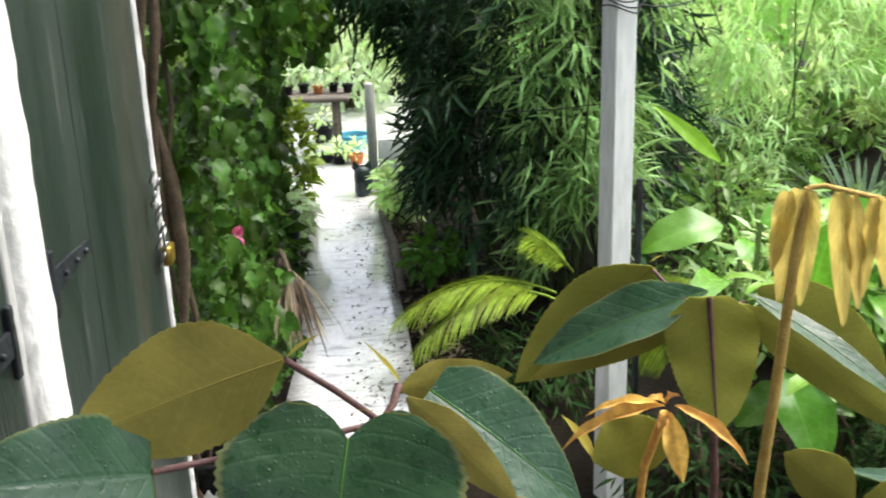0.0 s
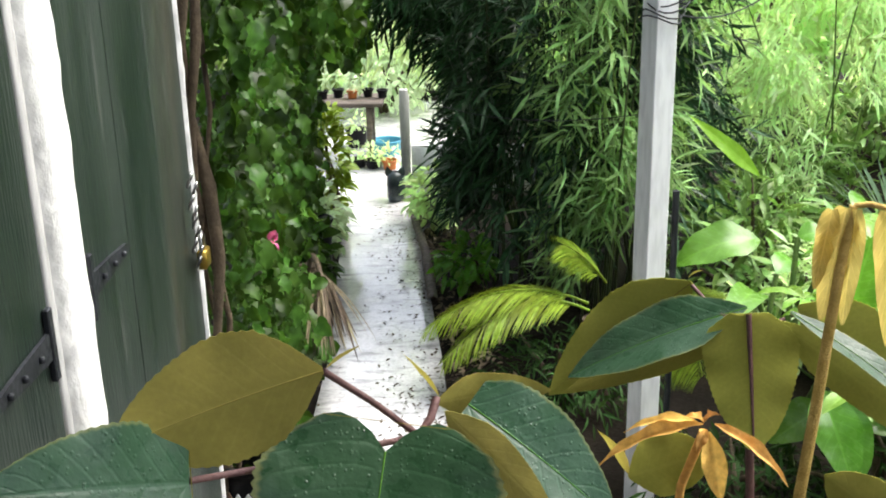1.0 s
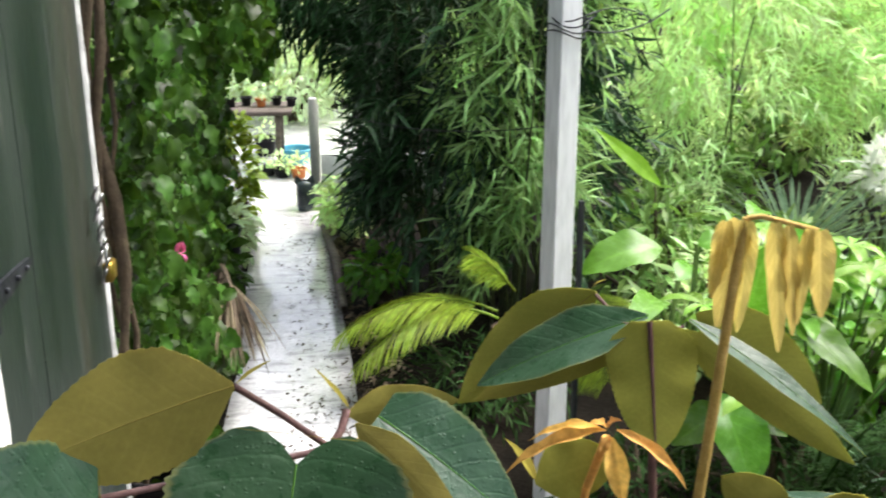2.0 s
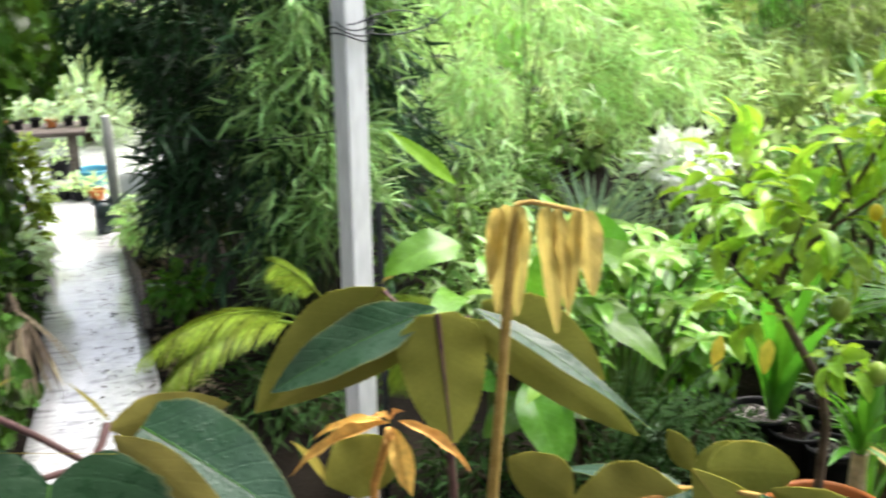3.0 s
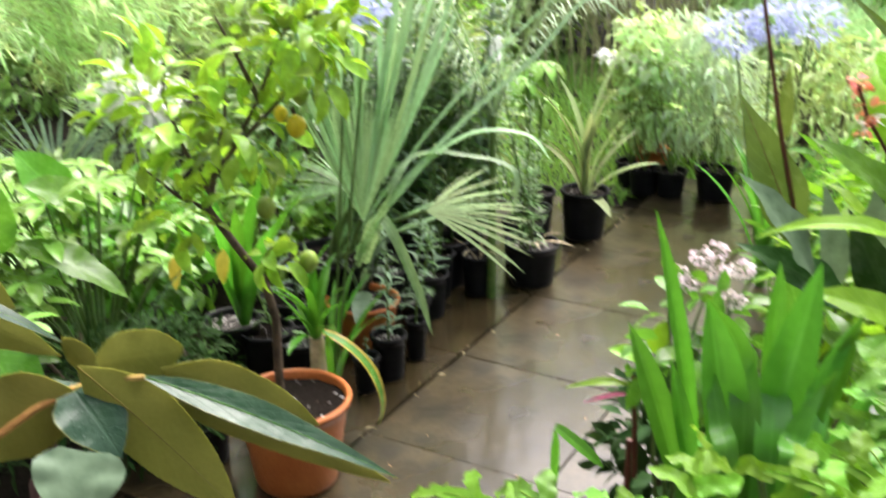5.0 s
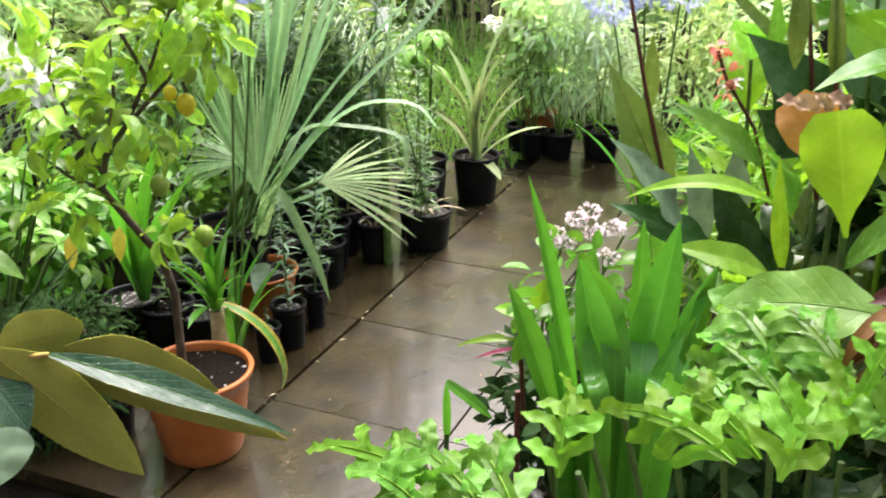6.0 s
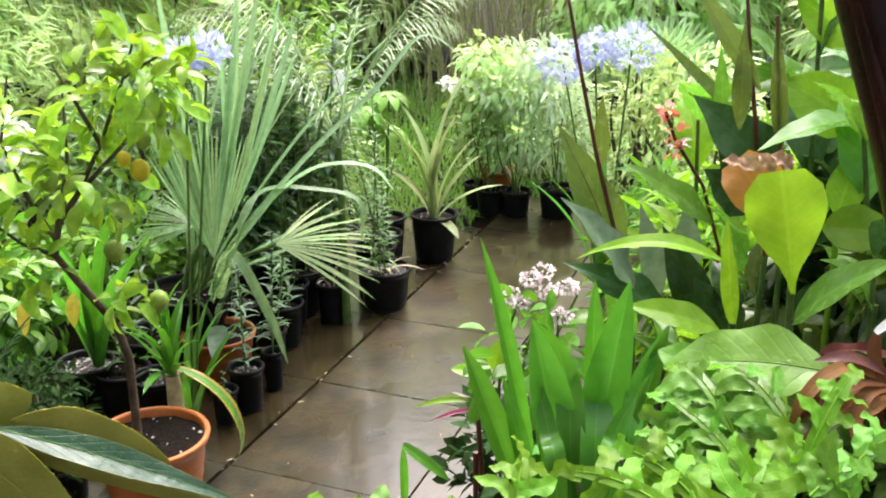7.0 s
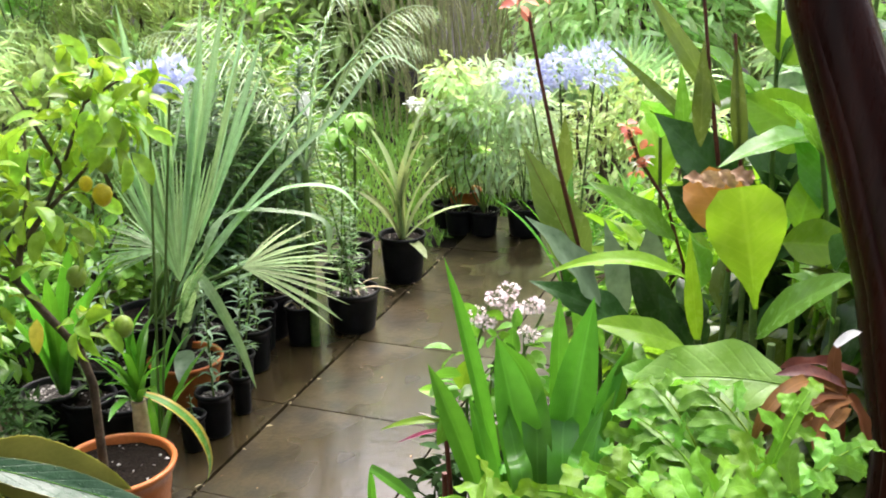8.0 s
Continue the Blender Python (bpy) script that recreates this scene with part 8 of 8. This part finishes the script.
part("foliage", foliage(blobs(90, [((1.98, 0.95, 0.7), (0.16, 0.14, 0.16))]), blade(1.0, 0.6, "ovate", 4, 1, 0.25, 0.6), 0.06), "ginger", pnk)
part("flower_head", foliage(ball_points(70, (1.984, 0.933, 0.924), (0.024, 0.024, 0.013), 0.8), blade(1.0, 0.9, "round", 2, 1, 0.2, 0.6), 0.009), "pink", pnk)
part("flower_head", foliage(ball_points(70, (1.955, 0.975, 0.848), (0.024, 0.024, 0.013), 0.8), blade(1.0, 0.9, "round", 2, 1, 0.2, 0.6), 0.009), "pink", pnk)
part("flower_head", foliage(ball_points(70, (1.988, 0.927, 0.876), (0.024, 0.024, 0.013), 0.8), blade(1.0, 0.9, "round", 2, 1, 0.2, 0.6), 0.009), "pink", pnk)
part("flower_head", foliage(ball_points(70, (2.009, 0.894, 0.818), (0.024, 0.024, 0.013), 0.8), blade(1.0, 0.9, "round", 2, 1, 0.2, 0.6), 0.009), "pink", pnk)
part("flower_head", foliage(ball_points(70, (1.943, 0.993, 0.867), (0.024, 0.024, 0.013), 0.8), blade(1.0, 0.9, "round", 2, 1, 0.2, 0.6), 0.009), "pink", pnk)
part("flower_head", foliage(ball_points(70, (2.013, 0.887, 0.888), (0.024, 0.024, 0.013), 0.8), blade(1.0, 0.9, "round", 2, 1, 0.2, 0.6), 0.009), "pink", pnk)
part("flower_head", foliage(ball_points(70, (1.968, 0.956, 0.906), (0.024, 0.024, 0.013), 0.8), blade(1.0, 0.9, "round", 2, 1, 0.2, 0.6), 0.009), "pink", pnk)
cri = thing("spider_lily", (1.9, 1.06, -0.03), "slender lily with magenta buds on red stalks", "lily")
part("stalk", tube(Geo(), [(1.905, 1.043, 0.354), (1.900, 1.050, 0.511), (1.896, 1.056, 0.617)], 0.006, 8), "redstem", cri)
part("stalk", tube(Geo(), [(1.9, 1.06, -0.03), (1.9, 1.06, 0.45)], 0.007, 8), "redstem", cri)
leaf_part(cri, "leaf", (1.899, 1.051, 0.595), (1.799, 1.174, 0.575), 0.022, (-0.36, -0.27, 0.89), "lily", shape='lance', curl=0.9)
leaf_part(cri, "bud", (1.895, 1.057, 0.572), (1.825, 1.143, 0.540), 0.016, (-0.35, -0.27, 0.89), "magenta", shape='lance', fold=0.8, curl=0.3)
leaf_part(cri, "bud", (1.898, 1.053, 0.587), (1.858, 1.103, 0.619), 0.012, (-0.36, -0.27, 0.89), "pink", shape='lance', fold=0.8, curl=0.3)
leaf_part(cri, "leaf", (1.908, 1.040, 0.661), (1.859, 1.102, 0.678), 0.043, (-0.36, -0.27, 0.89), "lily", shape='ovate', curl=0.4)
leaf_part(cri, "leaf", (1.920, 1.024, 0.676), (1.932, 1.007, 0.756), 0.048, (-0.43, -0.32, 0.85), "lily", shape='ovate', curl=0.4)
lob = thing("lobed_fern", (1.5, 0.25, -0.03), "lush fern-like plant with deeply lobed wet green leaves", "fern")
leaf_part(lob, "leaf", (1.661, 0.175, 1.035), (1.585, 0.43, 1.0), 0.125, (-0.54, -0.17, 0.82), "wet_broad", shape='ovate', n=30, na=4, fold=0.14, curl=0.8, wave=0.13, rib=('wet_broad', 0.0014, 1))
leaf_part(lob, "leaf", (1.619, 0.353, 0.986), (1.597, 0.447, 1.020), 0.078, (-0.52, -0.23, 0.82), "lobed", shape='ovate', n=20, na=4, fold=0.12, curl=0.5, wave=0.12)
lobed_frond(lob, (1.11, 0.402, 0.935), (1.194, 0.443, 1.01), 0.17, "young_fern", lobe_width=0.026)
lobed_frond(lob, (1.183, 0.188, 1.014), (1.206, 0.363, 1.012), 0.2, "young_fern", lobe_width=0.026)
lobed_frond(lob, (1.27, 0.192, 0.973), (1.309, 0.333, 1.005), 0.2, "young_fern", lobe_width=0.026)
lobed_frond(lob, (1.418, 0.198, 0.946), (1.479, 0.359, 1.004), 0.2, "lobed")
lobed_frond(lob, (1.493, 0.214, 0.96), (1.568, 0.343, 0.991), 0.2, "lobed")
lobed_frond(lob, (1.437, 0.159, 0.98), (1.527, 0.233, 1.006), 0.2, "lobed")
lobed_frond(lob, (1.194, 0.136, 1.006), (1.309, 0.147, 1.065), 0.2, "young_fern", lobe_width=0.026)
lobed_frond(lob, (1.318, 0.114, 0.997), (1.434, 0.148, 1.04), 0.18, "young_fern", lobe_width=0.026)
lobed_frond(lob, (1.364, 0.269, 0.955), (1.416, 0.352, 0.975), 0.18, "lobed")
lobed_frond(lob, (1.501, 0.26, 0.939), (1.499, 0.376, 0.959), 0.17, "lobed")
lobed_frond(lob, (1.56, 0.196, 0.955), (1.582, 0.292, 0.992), 0.17, "lobed")
lobed_frond(lob, (0.986, 0.459, 0.931), (0.941, 0.67, 0.957), 0.16, "young_fern", lobe_width=0.026)
lobed_frond(lob, (0.969, 0.411, 0.951), (0.989, 0.564, 0.985), 0.19, "lobed")
lobed_frond(lob, (0.995, 0.382, 0.944), (1.054, 0.495, 0.977), 0.19, "lobed")
lobed_frond(lob, (0.921, 0.455, 0.946), (0.918, 0.553, 0.976), 0.17, "lobed")
lobed_frond(lob, (1.461, 0.147, 1.009), (1.537, 0.287, 1.061), 0.2, "lobed")
lobed_frond(lob, (1.465, 0.249, 0.99), (1.541, 0.368, 1.035), 0.2, "lobed")
lobed_frond(lob, (1.396, 0.124, 1.007), (1.509, 0.109, 1.110), 0.13, "young_fern", lobe_width=0.026)
lobed_frond(lob, (1.370, 0.067, 1.029), (1.493, 0.029, 1.056), 0.17, "lobed")
lobed_frond(lob, (1.289, 0.076, 1.046), (1.370, 0.049, 1.057), 0.15, "lobed")
for k in range(24):
    a = 0.45 * k
    part("stalk", tube(Geo(), arc((1.4 + 0.05 * math.cos(a), 0.2 + 0.05 * math.sin(a), -0.03), (1.27 + 0.2 * math.cos(a), 0.26 + 0.17 * math.sin(a), 0.93), 0.03), 0.0045, 6), "stem", lob)
ban = thing("red_banana", (1.98, 0.1, -0.03), "leaning dark red banana stem with torn dead sheaths", "banana plant")
BAN = [(1.97, 0.02, -0.03), (1.972, 0.042, 0.816), (1.959, 0.109, 1.132), (1.941, 0.185, 1.375), (1.916, 0.269, 1.604), (1.906, 0.300, 1.745), (1.80, 0.46, 2.3)]
part("trunk", tube(Geo(), BAN, np.linspace(0.085, 0.055, len(BAN)), 22), "pseudostem", ban)
for k in range(2):
    a = 2.9 + 1.5 * k
    o = np.array([math.cos(a), math.sin(a), 0]) * 0.052
    part("sheath", tube(Geo(), np.array(BAN[:7]) + o * np.linspace(1.25, 0.75, 7)[:, None], np.linspace(0.034, 0.012, 7), 10), "pseudostem", ban)
leaf_part(ban, "torn_sheath", (1.702, 0.108, 1.033), (1.616, 0.221, 0.925), 0.042, (-0.25, -0.16, 0.96), "dead", shape='strap', fold=0.7, curl=1.3, wave=0.25, n=14, na=3)
leaf_part(ban, "torn_sheath", (1.703, 0.107, 1.023), (1.691, 0.068, 0.941), 0.023, (-0.25, -0.16, 0.96), "dead", shape='strap', fold=0.7, curl=1.3, wave=0.25, n=14, na=3)
leaf_part(ban, "torn_sheath", (1.724, 0.103, 1.050), (1.689, 0.224, 1.031), 0.029, (-0.25, -0.16, 0.96), "redstem", shape='strap', fold=0.7, curl=1.3, wave=0.25, n=14, na=3)
leaf_part(ban, "torn_sheath", (1.720, 0.120, 1.012), (1.700, 0.118, 0.889), 0.020, (-0.24, -0.16, 0.96), "dead", shape='strap', fold=0.7, curl=1.3, wave=0.25, n=14, na=3)
leaf_part(ban, "torn_sheath", (1.742, 0.115, 0.989), (1.700, 0.189, 0.954), 0.034, (-0.25, -0.16, 0.96), "dead", shape='strap', fold=0.7, curl=1.3, wave=0.25, n=14, na=3)
leaf_part(ban, "torn_sheath", (1.734, 0.143, 0.979), (1.671, 0.215, 0.848), 0.030, (-0.24, -0.17, 0.96), "dead", shape='strap', fold=0.7, curl=1.3, wave=0.25, n=14, na=3)
leaf_part(ban, "torn_sheath", (1.715, 0.138, 1.029), (1.715, 0.139, 1.108), 0.017, (-0.24, -0.17, 0.96), "dead", shape='strap', fold=0.7, curl=1.3, wave=0.25, n=14, na=3)
ribbon_leaf(ban, "torn_sheath", [(1.666, 0.112, 1.045), (1.597, 0.136, 1.083), (1.542, 0.154, 1.083), (1.494, 0.167, 1.058), (1.470, 0.173, 1.016)], 0.022, "dead", (-0.5, -0.3, 0.8), "curled brown dead sheath")
ribbon_leaf(ban, "torn_sheath", [(1.669, 0.103, 1.037), (1.596, 0.124, 1.061), (1.534, 0.143, 1.048), (1.489, 0.143, 1.008)], 0.022, "dead", (-0.5, -0.3, 0.8), "")
ribbon_leaf(ban, "torn_sheath", [(1.673, 0.096, 1.032), (1.611, 0.110, 1.040), (1.571, 0.110, 1.010), (1.542, 0.088, 0.966)], 0.022, "dead", (-0.5, -0.3, 0.8), "")
ribbon_leaf(ban, "torn_sheath", [(1.674, 0.107, 1.053), (1.610, 0.141, 1.092), (1.566, 0.180, 1.093)], 0.02, "redstem", (-0.5, -0.3, 0.8), "")
ribbon_leaf(ban, "torn_sheath", [(1.686, 0.101, 1.011), (1.620, 0.102, 1.015), (1.562, 0.125, 1.018), (1.561, 0.092, 1.016)], 0.022, "dead", (-0.5, -0.3, 0.8), "")
ribbon_leaf(ban, "torn_sheath", [(1.664, 0.100, 1.020), (1.671, 0.124, 1.078), (1.687, 0.127, 1.118)], 0.022, "dead", (-0.5, -0.3, 0.8), "upright torn sheath")
ribbon_leaf(ban, "torn_sheath", [(1.672, 0.126, 1.114), (1.690, 0.112, 1.129), (1.703, 0.098, 1.134)], 0.014, "white", (-0.5, -0.3, 0.8), "pale torn sheath end")
spr = thing("bent_leaf_plant", (1.6, 1.05, -0.03), "single bent strap leaf standing over the paving", "lily")
leaf_part(spr, "leaf", (1.596, 1.025, 0.483), (1.581, 1.012, 0.640), 0.020, (-0.55, -0.81, 0.23), "iris", shape='strap', fold=0.3, curl=0.05)
leaf_part(spr, "leaf", (1.581, 1.012, 0.638), (1.638, 0.931, 0.553), 0.027, (-0.39, -0.36, 0.85), "iris", shape='strap', fold=0.3, curl=0.3)
part("stem", tube(Geo(), [(1.6, 1.05, -0.03), (1.596, 1.025, 0.497)], 0.006, 7), "stem", spr)
